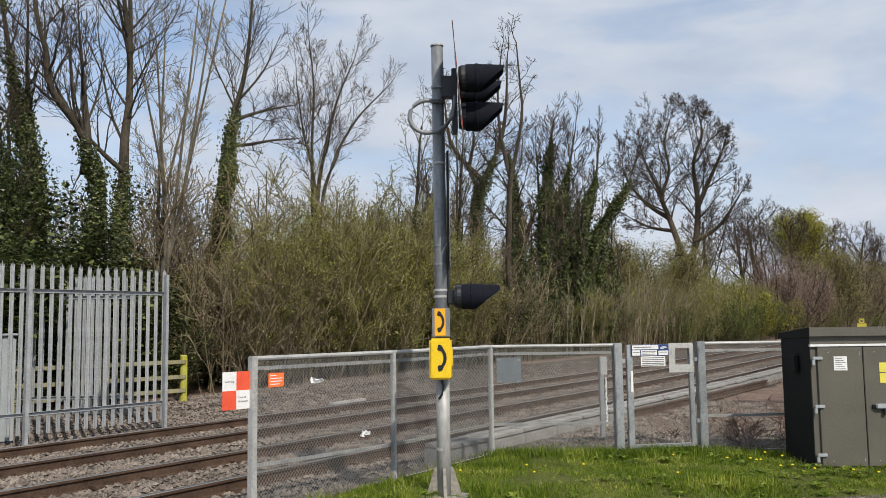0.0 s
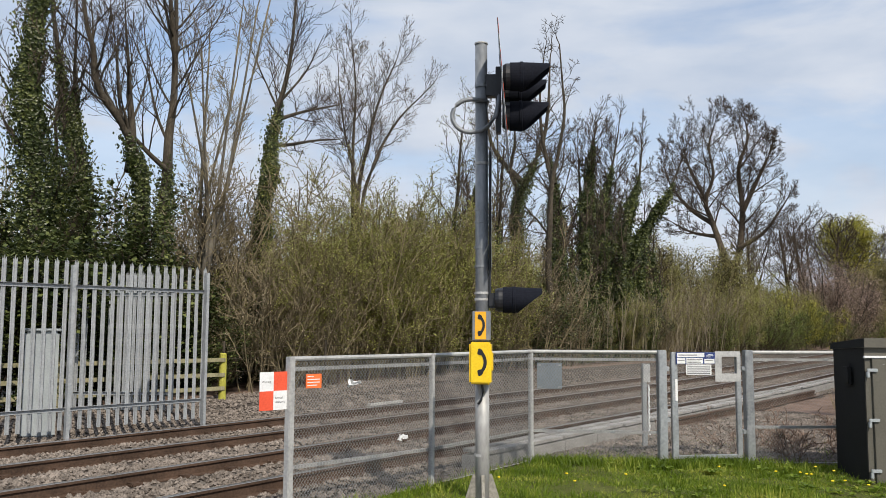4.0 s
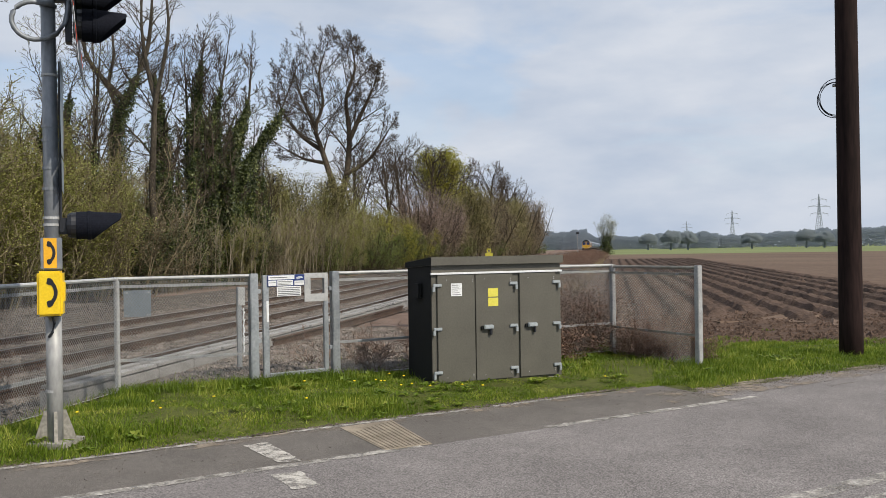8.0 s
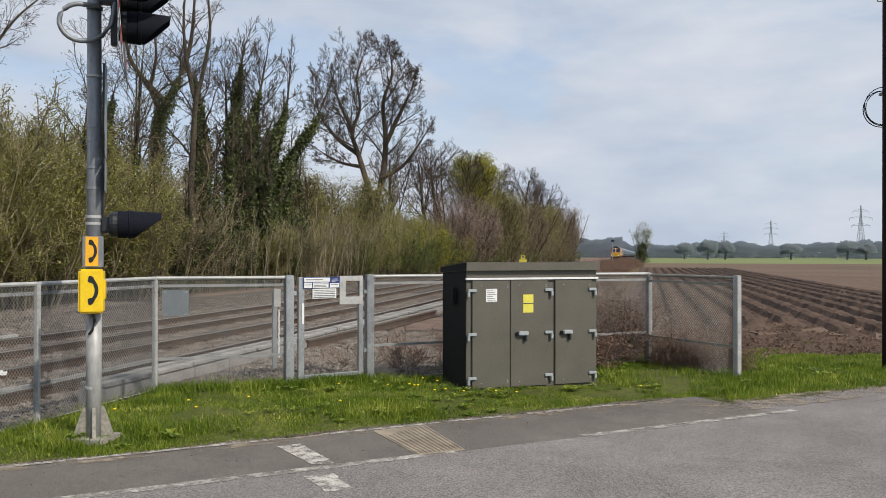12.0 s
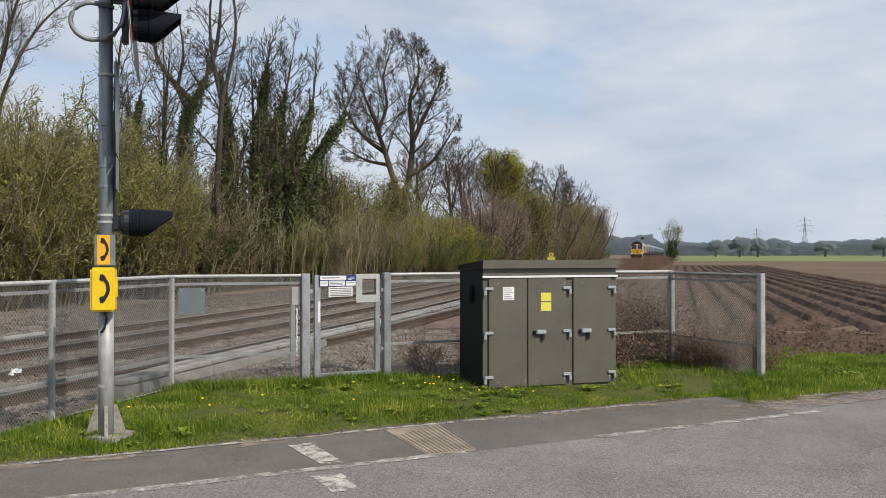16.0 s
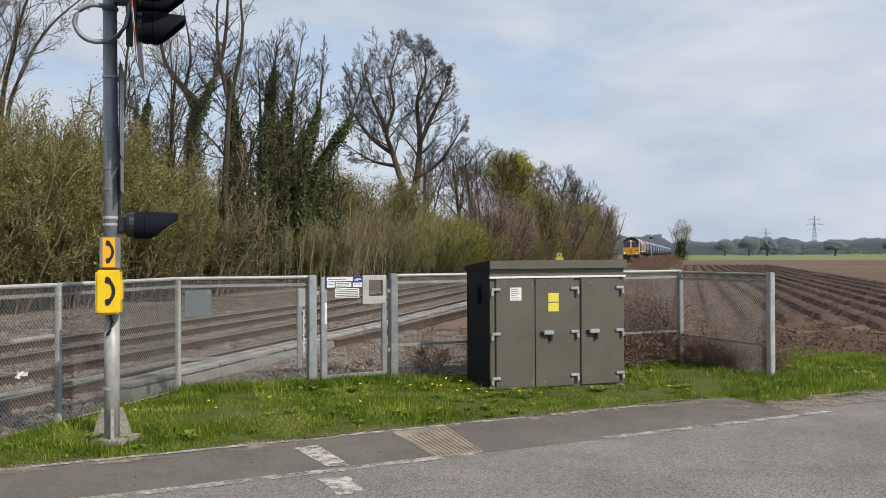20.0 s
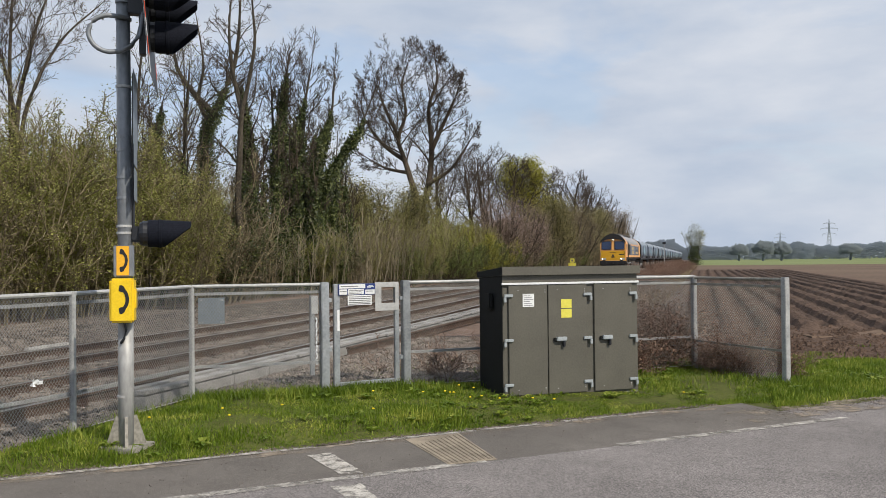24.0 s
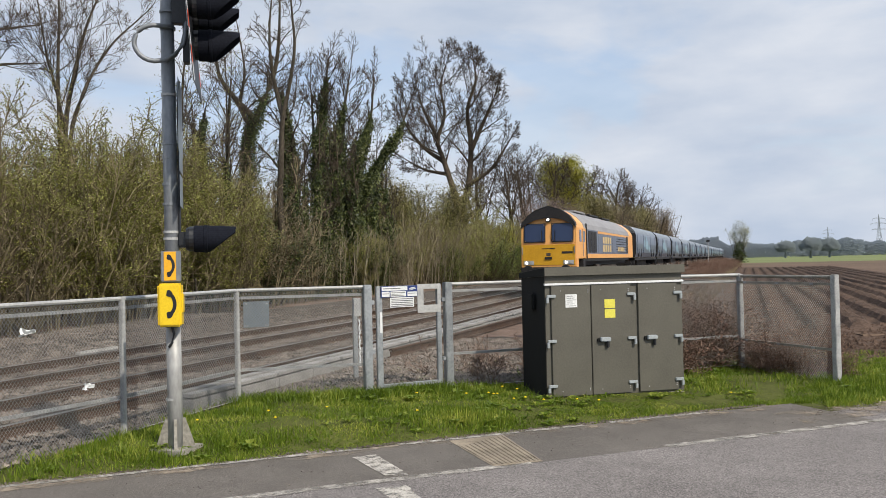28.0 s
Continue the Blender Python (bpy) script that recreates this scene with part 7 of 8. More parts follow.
    tufts = [(*PC, 0.3, 120), (-4.7, 9.0, 0.45, 420), (-4.3, 9.25, 0.25, 260), (-3.7, 9.6, 0.3, 300), (-3.0, 10.1, 0.3, 160), (-2.25, 9.75, 0.14, 60), (-1.85, 9.62, 0.10, 60), (-0.2, 11.2, 0.4, 300), (0.6, 11.9, 0.4, 320), (1.3, 11.9, 0.25, 260),
             (-5.3, 5.6, 0.4, 320), (-5.2, 6.6, 0.35, 260), (-4.75, 6.1, 0.22, 260), (-4.35, 6.75, 0.2, 140), (-5.4, 7.6, 0.3, 160), (-2.75, 10.0, 0.2, 120), (3.3, 13.2, 0.3, 150), (3.9, 13.4, 0.3, 150)]
    for k in range(26):
        f = k / 25
        p = Vector((*PC, 0)).lerp(Vector((*GL, 0)), f * 2) if f < 0.5 else Vector((*GL, 0)).lerp(Vector((*GR, 0)), f * 2 - 1)
        tufts.append((p.x + rng.normal(0.12, 0.08), p.y - 0.15 + rng.normal(0, 0.06), rng.uniform(0.12, 0.28), int(rng.uniform(60, 170))))
    for x0, y0, r0, cnt in tufts:
        for _ in range(cnt):
            x, y = x0 + rng.normal(0, r0 * 0.6), y0 + rng.normal(0, r0 * 0.6)
            if (Vector((x, y, 0)) - ROAD0).dot(V) < 1.25:
                continue
            blade(x, y, ground_z(x, y) - 0.01, rng.uniform(0.05, 0.145), rng.uniform(0.003, 0.007), rng.uniform(0.02, 0.11), rng.uniform(0, 6.28))
    tagged(make("long_grass", verts, faces, M_GRASS), "longer grass tufts round posts and cabinet", "grass", kind="stuff")


build_grass()


def build_edge_crumbs():
    rng = np.random.default_rng(31)
    base = np.array([(1, 0, 0), (-1, 0, 0), (0, 1, 0), (0, -1, 0), (0, 0, 1), (0, 0, -1)], float)
    tri = [(0, 2, 4), (2, 1, 4), (1, 3, 4), (3, 0, 4), (2, 0, 5), (1, 2, 5), (3, 1, 5), (0, 3, 5)]
    verts, faces = [], []
    for k in range(5200):
        u = rng.uniform(-5.5, 9)
        if k % 9 == 0:
            v, s = rng.uniform(0.02, 1.1), rng.uniform(0.003, 0.007)
        elif u < 3.3:
            v, s = 1.18 + abs(rng.normal(0, 0.045)), rng.uniform(0.004, 0.013)
        else:
            v, s = 0.60 + rng.normal(0, 0.16), rng.uniform(0.003, 0.008)
        p = at_road(u, v)
        z = 0.017 if v < 1.17 and u < 3.6 else 0.016
        o = len(verts)
        m = base * (s * rng.uniform(0.7, 1.4, (6, 1)))
        for q in m:
            verts.append((p.x + q[0], p.y + q[1], z + q[2] * 0.7))
        faces += [(o + i, o + j, o + l) for i, j, l in tri]
    tagged(make("road_grit", verts, faces, M_STONE), "loose grit and crumbs along the grass edge", "grit", kind="stuff")
    # broad-leaved weeds in the grass
    rng = random.Random(77)
    verts, faces = [], []
    for _ in range(420):
        p = at_road(rng.uniform(-5, 7), 1.3 + 2.6 * rng.random())
        x, y = p.x, p.y
        d = Vector((*GR0, 0)) - Vector((*PC0, 0))
        if x < -5.3 or (d.x * (y - PC0[1]) - d.y * (x - PC0[0])) / d.length > -0.05 and x < -0.8:
            continue
        if noise.noise((x * 0.8, y * 0.8, 21)) < 0.0:
            continue
        g = ground_z(x, y)
        a0 = rng.uniform(0, 6.28)
        size = rng.uniform(0.03, 0.09)
        for k in range(rng.randrange(5, 10)):
            a = a0 + k * 2.4
            c, s = math.cos(a), math.sin(a)
            up = rng.uniform(0.3, 1.0)
            o = len(verts)
            w = size * 0.28
            verts += [(x, y, g + 0.01), (x + c * size * 0.6 - s * w, y + s * size * 0.6 + c * w, g + 0.02 + size * 0.6 * up), (x + c * size * 1.3, y + s * size * 1.3, g + 0.015 + size * 0.55 * up), (x + c * size * 0.6 + s * w, y + s * size * 0.6 - c * w, g + 0.02 + size * 0.6 * up)]
            faces.append((o, o + 1, o + 2, o + 3))
    tagged(make("verge_weeds", verts, faces, M_GRASS), "low broad-leaved weeds among the grass", "weeds", kind="stuff")


build_edge_crumbs()


def build_dandelions():
    rng = random.Random(8)
    proto = None
    spots = [(-3.3, 8.9), (-2.6, 9.35), (-2.45, 9.2), (-2.3, 9.5), (-2.15, 9.3), (-2.5, 9.6), (-1.9, 9.1), (-1.55, 9.2), (-1.35, 9.35), (-2.75, 9.0), (-4.9, 7.1), (-4.4, 7.6), (-3.9, 7.9), (-2.2, 9.0)]
    for x, y in spots + [(rng.uniform(-4.8, -1), 0) for _ in range(5)]:
        if y == 0:
            p = at_road(rng.uniform(-3, 4), rng.uniform(1.4, 2.9))
            x, y = p.x, p.y
            if x < -5.3 or x > 1:
                continue
        h = rng.uniform(0.08, 0.2)
        g = ground_z(x, y)
        if proto is None:
            proto = empty("dandelion", label="yellow dandelion flower in the grass", category="flower", group="dandelions")
            part("stalk", tubed(((0, 0, 0), (0.008, 0, 0.06), (0, 0.005, 0.13)), 0.0025, 5), M_GRASS, proto)
            bm = bmesh.new()
            bmesh.ops.create_icosphere(bm, subdivisions=1, radius=0.017)
            bmesh.ops.transform(bm, matrix=Matrix.LocRotScale((0, 0.005, 0.135), None, (1, 1, 0.5)), verts=bm.verts[:])
            part("flower_head", bm, M_DANDELION, proto)
            proto.matrix_world = heading(x, y, g, 0)
        else:
            copy_thing(proto, heading(x, y, g + rng.uniform(-0.05, 0.02), rng.uniform(0, 360)))


build_dandelions()


def build_brambles():
    rng = random.Random(14)
    S = tree("bramble_heap", 51, [(6, 3, 0.28, -0.03, 6, 0.15, 50, 0.45, 0.7), (4, 3, 0.3, 0.0, 5, 0.2, 50, 0.5, 0.7), (2, 3, 0.35, 0.0, 0, 0, 0, 0, 0)], 1.35, 0.008, "heap of dead brown brambles and dry weeds", M_BRAMBLE, M_BRAMBLE, stems=34, stem_spread=1.0, leaf=M_DEADLEAF, leaf_size=0.016, leaf_spread=0.07, leaf_per=4, category="brambles")
    spots = [(-0.8, 13.2, 0.85), (-1.1, 13.8, 1.1), (-0.75, 14.2, 0.95), (-1.1, 14.8, 1.1), (0.72, 12.95, 0.55), (0.92, 12.72, 0.55), (0.45, 13.4, 0.4), (-1.6, 15.8, 1.0), (-2.2, 16.8, 0.9)]
    for k, (x, y, s) in enumerate(spots):
        (plant if k == 0 else again)(S, x, y, rng.uniform(0, 360), s)
    K = tree("dry_stalks", 53, [(7, 3, 0.12, 0.01, 6, 0.35, 32, 0.28, 0.6), (3, 3, 0.25, 0.02, 0, 0, 0, 0, 0)], 1.75, 0.006, "stand of tall dry reddish-brown weed stalks", M_BRAMBLE, M_BRAMBLE, stems=46, stem_spread=1.1, leaf=M_DEADLEAF, leaf_size=0.014, leaf_spread=0.05, leaf_per=4, fine=0.0035, tilt=0.16, category="dry weeds")
    for k, (x, y, s) in enumerate(((-0.62, 13.3, 0.8), (-0.9, 13.7, 0.88), (-0.7, 14.3, 0.88), (-1.2, 14.4, 0.9), (-1.7, 15.0, 0.95), (0.82, 12.85, 0.58), (0.98, 12.75, 0.5))):
        (plant if k == 0 else again)(K, x, y, rng.uniform(0, 360), s)
    y = 27.0
    while y < 190:
        x = -3.9 + 0.6 * math.sin(y) + rng.uniform(-0.8, 1.6)
        again(S, x, y, rng.uniform(0, 360), rng.uniform(0.6, 1.0) if y < 60 else rng.uniform(0.9, 1.5))
        y += 2.2 + 0.02 * y
    # thin sprays behind the gate and the fence
    D = tree("dead_branches", 52, [(5, 3, 0.2, 0.0, 4, 0.3, 45, 0.5, 0.7), (3, 3, 0.3, 0.0, 3, 0.3, 45, 0.5, 0.7), (2, 3, 0.3, 0, 0, 0, 0, 0, 0)], 0.9, 0.010, "bare dead branches lying on the ballast", M_BRAMBLE, M_BRAMBLE, stems=9, stem_spread=1.6, category="branches")
    for k, (x, y, s) in enumerate(((-3.1, 11.4, 1.1), (-2.9, 12.3, 0.9), (-3.9, 11.6, 0.7), (-3.4, 12.9, 0.9), (-2.4, 12.6, 1.1), (-2.7, 11.7, 1.1), (-3.6, 13.6, 1.0), (-2.2, 13.4, 1.0), (-4.6, 12.4, 0.6))):
        (plant if k == 0 else again)(D, x, y, rng.uniform(0, 360), s)
    # dry grass bank along the line
    nr = np.random.default_rng(6)
    verts, faces = [], []
    for _ in range(24000):
        y = 19 + 150 * nr.random() ** 2
        x = -4.4 + 2.6 * nr.random() + (0.8 if y > 20 else 0)
        h = nr.uniform(0.12, 0.5)
        w = 0.004 + 0.0002 * y
        a = nr.uniform(0, 6.28)
        z = ground_z(x, y)
        o = len(verts)
        lx, ly = nr.uniform(-0.15, 0.15), nr.uniform(-0.15, 0.15)
        verts += [(x - w * math.cos(a), y - w * math.sin(a), z), (x + w * math.cos(a), y + w * math.sin(a), z), (x + lx, y + ly, z + h)]
        faces.append((o, o + 1, o + 2))
    tagged(make("dry_grass", verts, faces, M_DRYGRASS), "dry straw-coloured grass on the bank by the line", "grass", kind="stuff")


build_brambles()


# ---- trackside pieces ----
def build_trackside():
    s = empty("speed_sign", heading(-14.44, 99.3, 0, 0), label="yellow speed board on a post beyond the far track", category="sign")
    part("post", tubed(((0, 0, 0.0), (0, 0, 1.65)), 0.05, 8), M_GALVDULL, s)
    part("lower_plate", boxed(-0.45, 0.45, -0.10, -0.06, 0.84, 1.21, 0.01), M_LABEL, s)
    part("upper_plate", boxed(-0.27, 0.27, -0.10, -0.06, 1.25, 1.74, 0.06), M_LABEL, s)
    part("number_bar", boxed(-0.10, 0.10, -0.108, -0.1005, 1.38, 1.60), M_INK, s)
    p = empty("signal_post", heading(-5.9, 146, 0, 0), label="slim grey signal post beside the line", category="signal")
    part("post", tubed(((0, 0, 0), (0, 0, 4.2)), 0.07, 8), M_GALVDULL, p)
    part("signal_head", boxed(-0.28, 0.28, -0.2, 0.2, 4.0, 4.35, 0.03), M_BLACK, p)
    m = empty("marker_post", heading(-4.95, 10.76, 0, 41), label="grey steel marker post with pale plates beside the gate", category="post")
    part("post", boxed(-0.03, 0.03, -0.03, 0.03, 0.05, 1.2, 0.005), M_GALV, m)
    part("plate", boxed(-0.02, 0.075, -0.045, -0.032, 0.95, 1.2, 0.003), M_GALVDULL, m)
    part("warning_tape", tubed([(0.05 + 0.005 * (-1) ** k, -0.045, 0.25 + 0.06 * k) for k in range(12)], 0.012, 6), M_WHITE, m, "white tape tied to the post")
    b = part("trackside_plank", boxed(-0.06, 0.06, -0.62, 0.62, 0, 0.07, 0.01), M_CONCRETE)
    b.matrix_world = heading(-12.95, 14.6, -0.09, 4)
    tagged(b, "pale plank lying on the ballast beyond the tracks", "plank")


build_trackside()


# ---- train ----
LOCO_PROFILE = [(-1.30, 1.52), (1.30, 1.52), (1.30, 2.95), (1.22, 3.17), (0.97, 3.46), (0.58, 3.74), (0.2, 3.89), (-0.2, 3.89), (-0.58, 3.74), (-0.97, 3.46), (-1.22, 3.17), (-1.30, 2.95)]


def wheelset(parent, y, r=0.48):
    w = part("wheelset", tubed(((-0.82, y, r), (0.82, y, r)), 0.09, 8), M_BOGIE, parent)
    for s in (-1, 1):
        part("wheel", tubed(((s * 0.70, y, r), (s * 0.82, y, r)), r, 18), M_BOGIE, w)
    return w


def bogie(parent, yc, half, axles, z=0.62):
    b = part("bogie", boxed(-1.15, 1.15, yc - half, yc + half, z - 0.22, z + 0.25, 0.03), M_BOGIE, parent)
    for a in axles:
        for s in (-1, 1):
            part("axle_box", boxed(s * 1.05 - 0.12, s * 1.05 + 0.12, yc + a - 0.18, yc + a + 0.18, z - 0.3, z + 0.12, 0.03), M_BOGIE, b)
            part("spring", tubed(((s * 1.08, yc + a + 0.35, z - 0.2), (s * 1.08, yc + a + 0.35, z + 0.2)), 0.09, 8), M_GALVDULL, b)
    for a in axles:
        wheelset(parent, yc + a)


def build_loco():
    """The front looks along -y; the origin lies on the rails under the front."""
    t = empty("diesel_locomotive", label="orange and yellow diesel freight locomotive with lit headlights", category="locomotive")
    L = 20.6
    bm = bmesh.new()
    prism(bm, LOCO_PROFILE[1:6] + LOCO_PROFILE[6:] + LOCO_PROFILE[:1], "y", 2.6, L - 2.6)
    part("body", bm, M_LOCO_BLUE, t)
    roofp = [(1.31, 2.93), (1.23, 3.18), (0.98, 3.47), (0.59, 3.755), (0.2, 3.905), (-0.2, 3.905), (-0.59, 3.755), (-0.98, 3.47), (-1.23, 3.18), (-1.31, 2.93)]
    bm = bmesh.new()
    prism(bm, roofp, "y", 2.0, L - 2.0)
    part("roof", bm, M_LOCO_ROOF, t, "grey curved roof")
    for a, b, nm in ((0.12, 2.6, "cab"), (L - 2.6, L - 0.12, "rear_cab")):
        bm = bmesh.new()
        f0 = 0.0 if nm == "cab" else None
        n = len(LOCO_PROFILE)
        rings = []
        if nm == "cab":
            keys = ((0.0, 0.985, 0.28), (0.22, 1.0, 0.0), (2.6, 1.0, 0.0))
        else:
            keys = ((L - 2.6, 1.0, 0.0), (L - 0.22, 1.0, 0.0), (L, 0.985, 0.28))
        for y, s, _ in keys:
            rings.append([bm.verts.new((x * s, y + (0.22 * max(0, (z - 2.1)) / 1.7 if (y == 0.0) else (-0.22 * max(0, z - 2.1) / 1.7 if y == L else 0)), z)) for x, z in LOCO_PROFILE])
        for r0, r1 in zip(rings, rings[1:]):
            for i in range(n):
                bm.faces.new((r0[i], r0[(i + 1) % n], r1[(i + 1) % n], r1[i]))
        bm.faces.new(rings[0])
        bm.faces.new(rings[-1][::-1])
        bmesh.ops.recalc_face_normals(bm, faces=bm.faces[:])
        cab = part(nm, bm, M_LOCO_O, t, "orange driving cab")
        if nm == "cab":
            part("nose_skirt", boxed(-1.29, 1.29, -0.002, 0.55, 1.0, 1.56, 0.03), M_LOCO_O, cab)
            part("nose_panel", boxed(-1.22, 1.22, -0.018, -0.004, 1.24, 2.18, 0.004), M_LOCO_Y, cab, "dull yellow nose panel")
            # dark roof brow
            brow = bmesh.new()
            outline = [(-1.29, 2.95), (-1.25, 3.20), (-1.0, 3.50), (-0.62, 3.78), (0.0, 3.98), (0.62, 3.78), (1.0, 3.50), (1.22, 3.20), (1.29, 2.95), (1.12, 3.10), (0.6, 3.34), (0, 3.43), (-0.6, 3.34), (-1.14, 3.10)]
            prism(brow, outline, "y", 0.02, 0.42)
            part("roof_brow", brow, M_LOCO_DARK, cab, "black roof brow")
            for s in (-1, 1):
                w = part("windscreen", boxed(s * 0.65 - 0.47, s * 0.65 + 0.47, -0.02, 0.02, -0.40, 0.40, 0.05), M_GLASSDARK, cab, "dark blue windscreen")
                w.matrix_basis = pose(0, 0.075, 2.73, -7.4, 0, 0)
                fr = bmesh.new()
                x0, x1 = s * 0.65 - 0.51, s * 0.65 + 0.51
                for q in ((x0, x0 + 0.04, -0.44, 0.44), (x1 - 0.04, x1, -0.44, 0.44), (x0 + 0.04, x1 - 0.04, -0.44, -0.40), (x0 + 0.04, x1 - 0.04, 0.40, 0.44)):
                    box(fr, q[0], q[1], -0.012, 0.02, q[2], q[3])
                f = part("windscreen_frame", fr, M_LOCO_DARK, cab)
                f.matrix_basis = pose(0, 0.075, 2.73, -7.4, 0, 0)
                for k, dx in enumerate((-0.11, 0.11)):
                    part("headlight" if k == (0 if s < 0 else 1) or s < 0 else "marker_light", tubed(((s * 0.93 + dx, -0.045, 1.36), (s * 0.93 + dx, -0.01, 1.36)), 0.06, 14), M_LAMP if (s < 0 and k == 0) or (s > 0 and k == 0) else M_GALVDULL, cab)
                part("lamp_housing", boxed(s * 0.93 - 0.24, s * 0.93 + 0.24, -0.03, -0.018, 1.26, 1.46, 0.01), M_GALVDULL, cab)
                part("wiper", boxed(s * 0.3 - 0.015, s * 0.3 + 0.015, -0.05, -0.035, 2.34, 2.85), M_LOCO_DARK, cab)
                part("handrail", tubed(((s * 1.22, -0.05, 1.75), (s * 1.22, -0.05, 2.10)), 0.02, 6), M_GALV, cab)
            part("top_light", tubed(((0, 0.00, 3.33), (0, 0.10, 3.33)), 0.06, 14), M_LAMP, cab)
            part("top_light_rim", tubed(((0, 0.03, 3.33), (0, 0.11, 3.33)), 0.12, 14), M_LOCO_DARK, cab)
            part("coupling_socket", boxed(-0.16, 0.16, -0.06, -0.018, 1.50, 1.62, 0.01), M_LOCO_DARK, cab)
            part("crest", boxed(-0.10, 0.10, -0.024, -0.0185, 1.66, 1.80, 0.0), M_BOGIE, cab)
            part("number_bar", boxed(0.62, 1.12, -0.024, -0.0185, 1.76, 1.86), M_LOCO_DARK, cab)
            part("label_bar", boxed(-0.3, 0.3, -0.024, -0.0185, 1.98, 2.02), M_LOCO_DARK, cab)
    # side doors, grilles, panels
    for s in (-1, 1):
        part("side_band", boxed(s * 1.305 - 0.004, s * 1.305 + 0.004, 2.6, L - 2.6, 1.52, 1.74), M_LOCO_O, t, "orange lower side band")
        part("side_band", boxed(s * 1.305 - 0.004, s * 1.305 + 0.004, 6.0, L - 2.6, 2.80, 2.92), M_LOCO_O, t, "orange upper side band")
        for y0 in (3.1, 3.95, 4.8):
            part("grille", boxed(s * 1.31 - 0.006, s * 1.31 + 0.006, y0, y0 + 0.72, 1.80, 2.86), M_LOCO_DARK, t, "dark cooling grille")
        for k in range(7):
            part("side_panel", boxed(s * 1.305 - 0.005, s * 1.305 + 0.005, 6.1 + 1.62 * k, 7.66 + 1.62 * k, 1.78, 2.78), M_LOCO_BLUE, t)
            for q in range(6):
                part("louvre", boxed(s * 1.312 - 0.006, s * 1.312 + 0.006, 6.16 + 1.62 * k, 7.60 + 1.62 * k, 1.84 + 0.155 * q, 1.88 + 0.155 * q), M_LOCO_DARK if k > 3 else M_LOCO_BLUE, t)
        part("cab_window", boxed(s * 1.305 - 0.006, s * 1.305 + 0.006, 0.75, 1.25, 2.30, 2.85), M_GLASSDARK, t)
        part("cab_door", boxed(s * 1.305 - 0.004, s * 1.305 + 0.004, 1.60, 2.25, 1.56, 2.95), M_LOCO_O, t)
        part("door_window", boxed(s * 1.31 - 0.004, s * 1.31 + 0.004, 1.72, 2.13, 2.3, 2.82), M_GLASSDARK, t)
        part("door_handrail", tubed(((s * 1.35, 2.42, 1.5), (s * 1.35, 2.42, 3.0)), 0.025, 6), M_LOCO_DARK, t)
        part("door_post", boxed(s * 1.30 - 0.02, s * 1.30 + 0.02, 2.50, 2.72, 1.54, 3.2), M_LOCO_DARK, t)
        # large company lettering as plain blocks
        for k in range(4):
            part("letter_block", boxed(s * 1.322 - 0.004, s * 1.322 + 0.004, 7.5 + 0.8 * k, 8.05 + 0.8 * k, 2.30, 2.66), M_GOLD, t)
            part("letter_block", boxed(s * 1.322 - 0.004, s * 1.322 + 0.004, 7.5 + 0.8 * k, 8.05 + 0.8 * k, 1.86, 2.22), M_GOLD, t)
        for k in range(5):
            part("letter_block", boxed(s * 1.322 - 0.004, s * 1.322 + 0.004, 13.2 + 0.6 * k, 13.62 + 0.6 * k, 1.90, 2.15), M_GOLD, t)
        part("side_sill", boxed(s * 1.22 - 0.04, s * 1.22 + 0.04, 2.2, L - 2.2, 1.38, 1.52), M_LOCO_DARK, t)
        part("walkway_step", boxed(s * 1.2 - 0.1, s * 1.2 + 0.1, 1.65, 2.2, 0.6, 1.5, 0.02), M_LOCO_DARK, t)
        part("fuel_tank", boxed(s * 0.75 - 0.5, s * 0.75 + 0.5, 7.6, 13.0, 0.35, 1.12, 0.05), M_BOGIE, t)
        part("cab_step", boxed(s * 1.24 - 0.06, s * 1.24 + 0.06, 1.70, 2.15, 0.98, 1.02), M_GALVDULL, t)
        part("bogie_pipe", tubed([(s * 1.22, y, 0.86 + 0.08 * (k % 2)) for k, y in enumerate((2.6, 3.1, 3.9, 4.7, 5.4, 6.2))], 0.035, 6), M_GALVDULL, t, "pale pipe run above the bogie")
        part("air_tank", tubed(((s * 1.0, 6.5, 1.05), (s * 1.0, 7.5, 1.05)), 0.16, 12), M_BOGIE, t)
        part("cab_side_rail", tubed(((s * 1.34, 1.52, 1.62), (s * 1.34, 1.52, 2.9)), 0.02, 6), M_GALV, t)
        part("rear_grille", boxed(s * 1.311 - 0.006, s * 1.311 + 0.006, L - 3.5, L - 2.75, 1.80, 2.86), M_LOCO_DARK, t, "dark cooling grille")
    part("underframe", boxed(-0.8, 0.8, 0.3, L - 0.3, 1.15, 1.53, 0.02), M_LOCO_DARK, t)
    part("buffer_beam", boxed(-1.30, 1.30, -0.03, 0.25, 0.78, 1.16, 0.02), M_LOCO_DARK, t)
    part("obstacle_guard", boxed(-1.2, 1.2, 0.05, 0.3, 0.25, 0.78, 0.03), M_LOCO_DARK, t)
    for s in (-1, 1):
        part("buffer", tubed(((s * 0.87, -0.45, 1.0), (s * 0.87, -0.40, 1.0), (s * 0.87, -0.39, 1.0), (s * 0.87, 0.0, 1.0)), [0.24, 0.25, 0.1, 0.12], 16), M_LOCO_DARK, t)
    part("coupling", boxed(-0.09, 0.09, -0.32, 0.0, 0.85, 1.05, 0.02), M_LOCO_DARK, t)
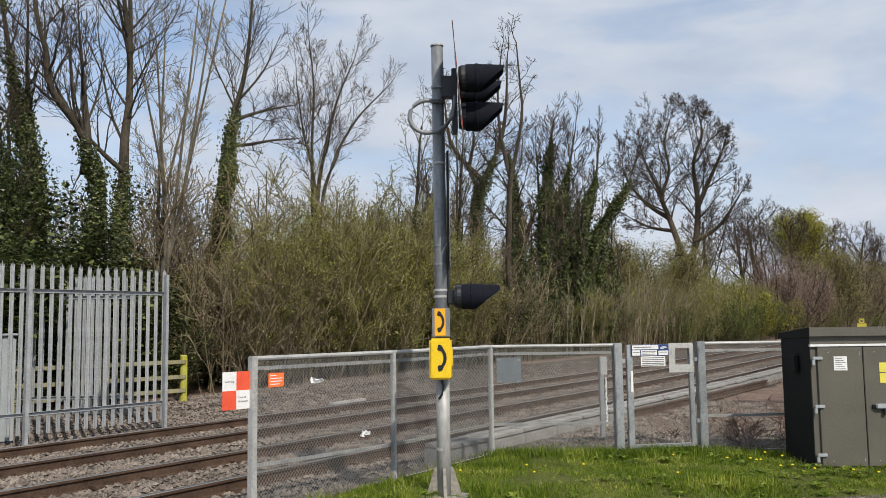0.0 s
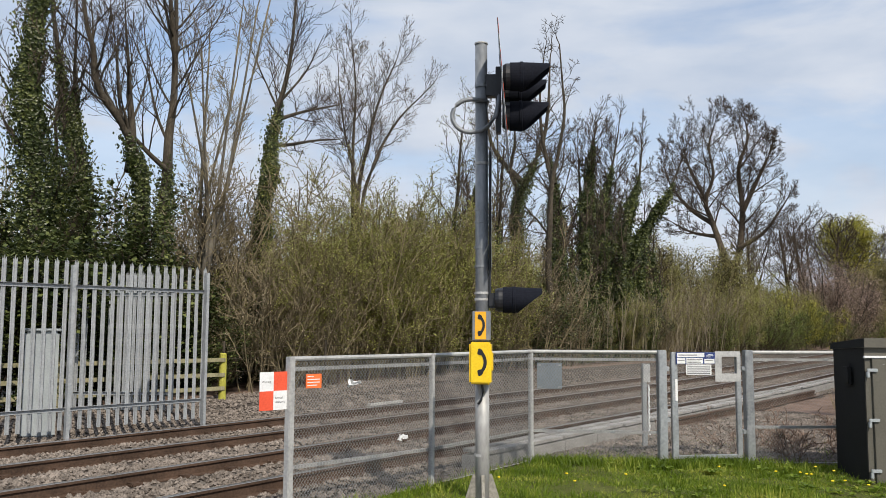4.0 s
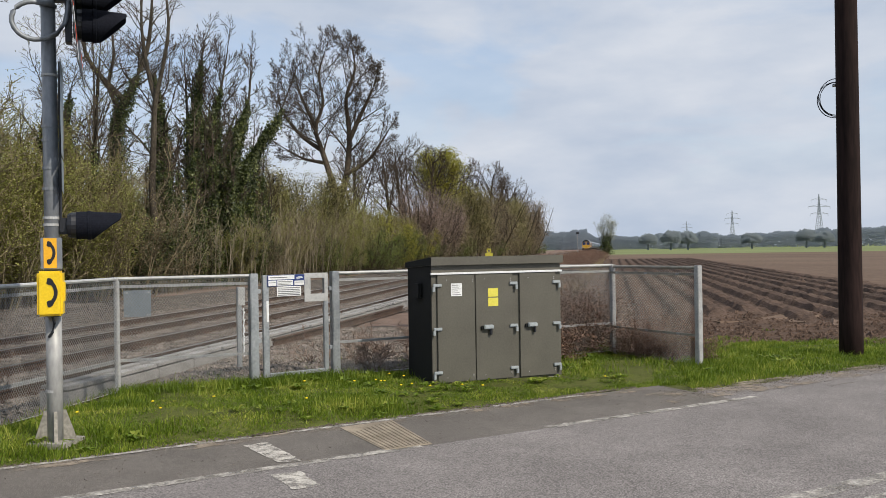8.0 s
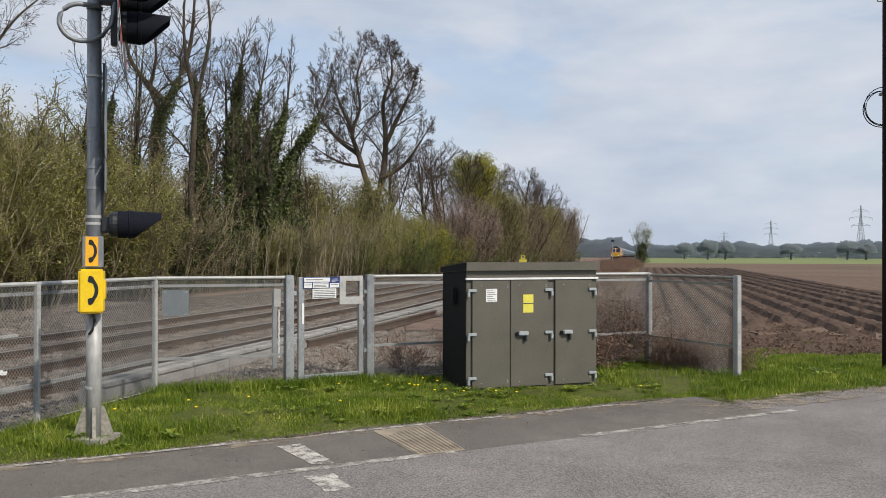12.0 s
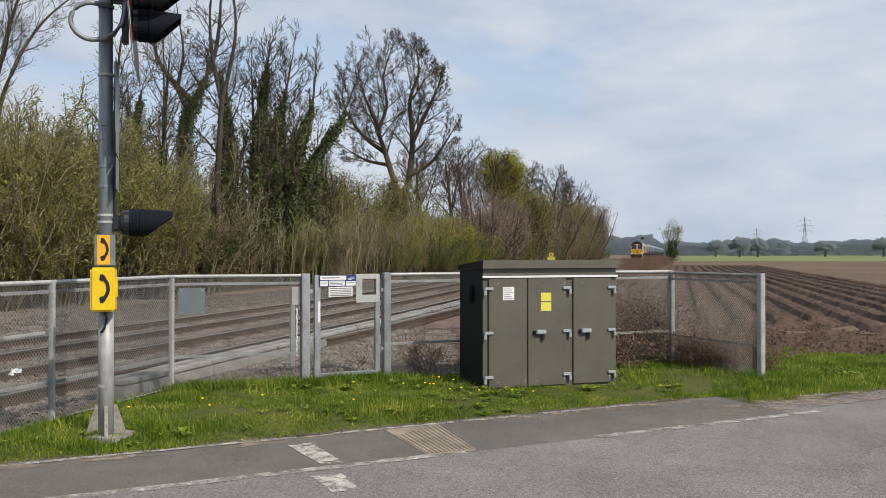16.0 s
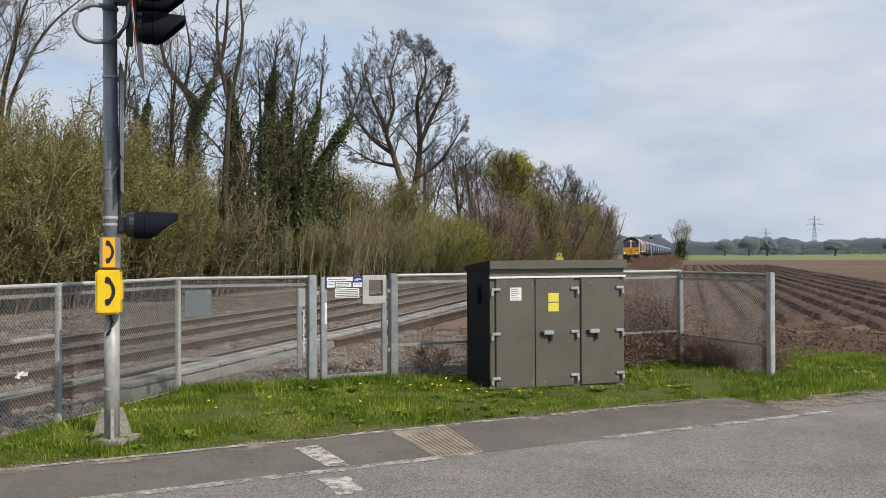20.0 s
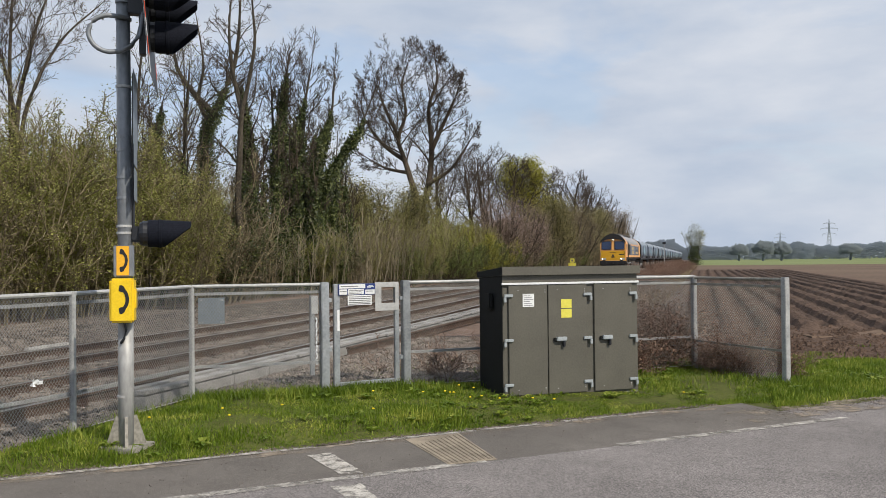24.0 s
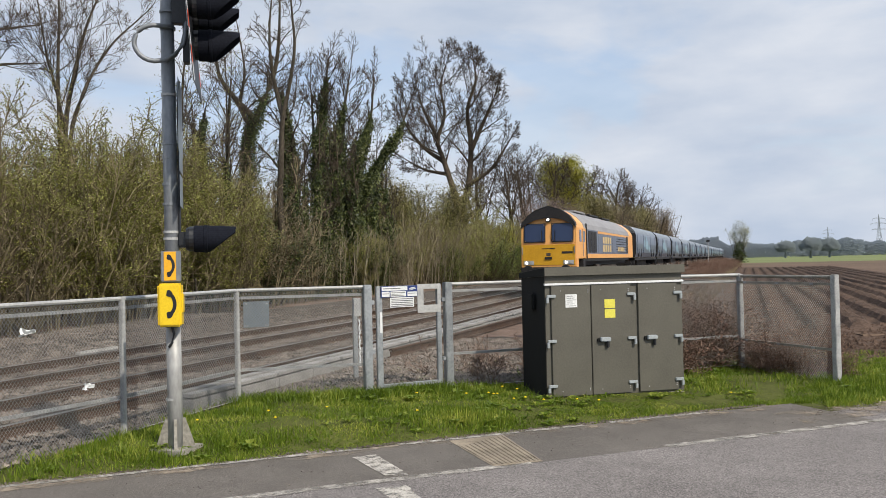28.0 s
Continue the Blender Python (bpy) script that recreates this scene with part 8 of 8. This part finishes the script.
    for k in range(3):
        part("roof_hatch", boxed(-0.45, 0.45, 4.2 + 4.4 * k, 7.2 + 4.4 * k, 3.87, 3.97, 0.02), M_LOCO_DARK if k > 0 else M_LOCO_ROOF, t)
    bogie(t, 3.9, 2.5, (-1.9, 0.0, 1.9))
    bogie(t, L - 3.9, 2.5, (-1.9, 0.0, 1.9))
    return t


def build_wagon():
    t = empty("hopper_wagon", label="blue-grey covered bogie hopper wagon", category="wagon", group="hopper wagons")
    L = 14.6
    prof = [(-1.22, 1.42), (1.22, 1.42), (1.32, 1.75), (1.35, 2.4), (1.33, 3.0), (1.22, 3.32), (0.95, 3.58), (0.4, 3.74), (-0.4, 3.74), (-0.95, 3.58), (-1.22, 3.32), (-1.33, 3.0), (-1.35, 2.4), (-1.32, 1.75)]
    bm = bmesh.new()
    prism(bm, prof, "y", 0.35, L - 0.35)
    part("hopper_body", bm, M_WAGON, t)
    bm = bmesh.new()
    prism(bm, [(1.30, 3.14), (1.23, 3.33), (0.96, 3.59), (0.4, 3.755), (-0.4, 3.755), (-0.96, 3.59), (-1.23, 3.33), (-1.30, 3.14)], "y", 0.33, L - 0.33)
    part("roof", bm, M_WAGONTOP, t, "pale grey curved roof")
    for y in (0.33, L - 0.38):
        bm = bmesh.new()
        prism(bm, [(x * 1.012, z) for x, z in prof], "y", y, y + 0.06)
        part("end_frame", bm, M_LOCO_DARK, t)
    for s in (-1, 1):
        for y in (1.2, 4.9, 9.7, L - 1.2):
            part("side_rib", boxed(s * 1.345 - 0.015, s * 1.345 + 0.015, y - 0.05, y + 0.05, 1.75, 3.05), M_WAGON, t)
        for k, h in enumerate((0.55, 0.95, 0.75, 0.5)):
            part("letter_block", boxed(s * 1.352 - 0.004, s * 1.352 + 0.004, 5.4 + 0.95 * k, 6.05 + 0.95 * k, 2.15 - 0.1 * k, 2.15 - 0.1 * k + h), M_WAGONPANEL, t, "pale blue lettering block")
        for y in (2.0, 3.6, 10.6, 12.2):
            part("door_slot", boxed(s * 1.30 - 0.04, s * 1.30 + 0.04, y, y + 0.28, 1.46, 2.05), M_LOCO_DARK, t, "dark recess")
        part("side_sill", boxed(s * 1.24 - 0.05, s * 1.24 + 0.05, 0.2, L - 0.2, 1.22, 1.40, 0.01), M_LOCO_DARK, t)
        for y in (0.0, L):
            part("buffer", tubed(((s * 0.87, y + (-0.35 if y == 0 else 0.35), 1.0), (s * 0.87, y, 1.0)), 0.18, 12), M_LOCO_DARK, t)
    part("discharge_chute", boxed(-0.9, 0.9, 4.4, L - 4.4, 0.45, 1.25, 0.05), M_BOGIE, t)
    part("headstock", boxed(-1.25, 1.25, 0.0, 0.2, 0.85, 1.2, 0.02), M_LOCO_DARK, t)
    part("headstock", boxed(-1.25, 1.25, L - 0.2, L, 0.85, 1.2, 0.02), M_LOCO_DARK, t)
    bogie(t, 2.2, 1.45, (-1.0, 1.0), 0.55)
    bogie(t, L - 2.2, 1.45, (-1.0, 1.0), 0.55)
    return t


SPEED, Y_END = 12.25, 38.1


def front_y(t):
    return Y_END + SPEED * (28.0 - t)


def train_rows(back):
    rows = []
    for k in range(15):
        t = 2.0 * k
        y = front_y(t) + back
        mid = y + 8
        rows.append((t, pose(track_x(y), y, rail_z(mid), 0, 0, math.degrees(math.atan2(track_x(y) - track_x(y + 16), 16)))))
    return rows


LOCO = build_loco()
WAGONS = [build_wagon()]
for _k in range(15):
    WAGONS.append(copy_thing(WAGONS[0], heading(0, 0, 0, 0)))


def motions():
    walk(LOCO, train_rows(0.0))
    for k, wagon in enumerate(WAGONS):
        walk(wagon, train_rows(21.6 + 15.2 * k))


motions()
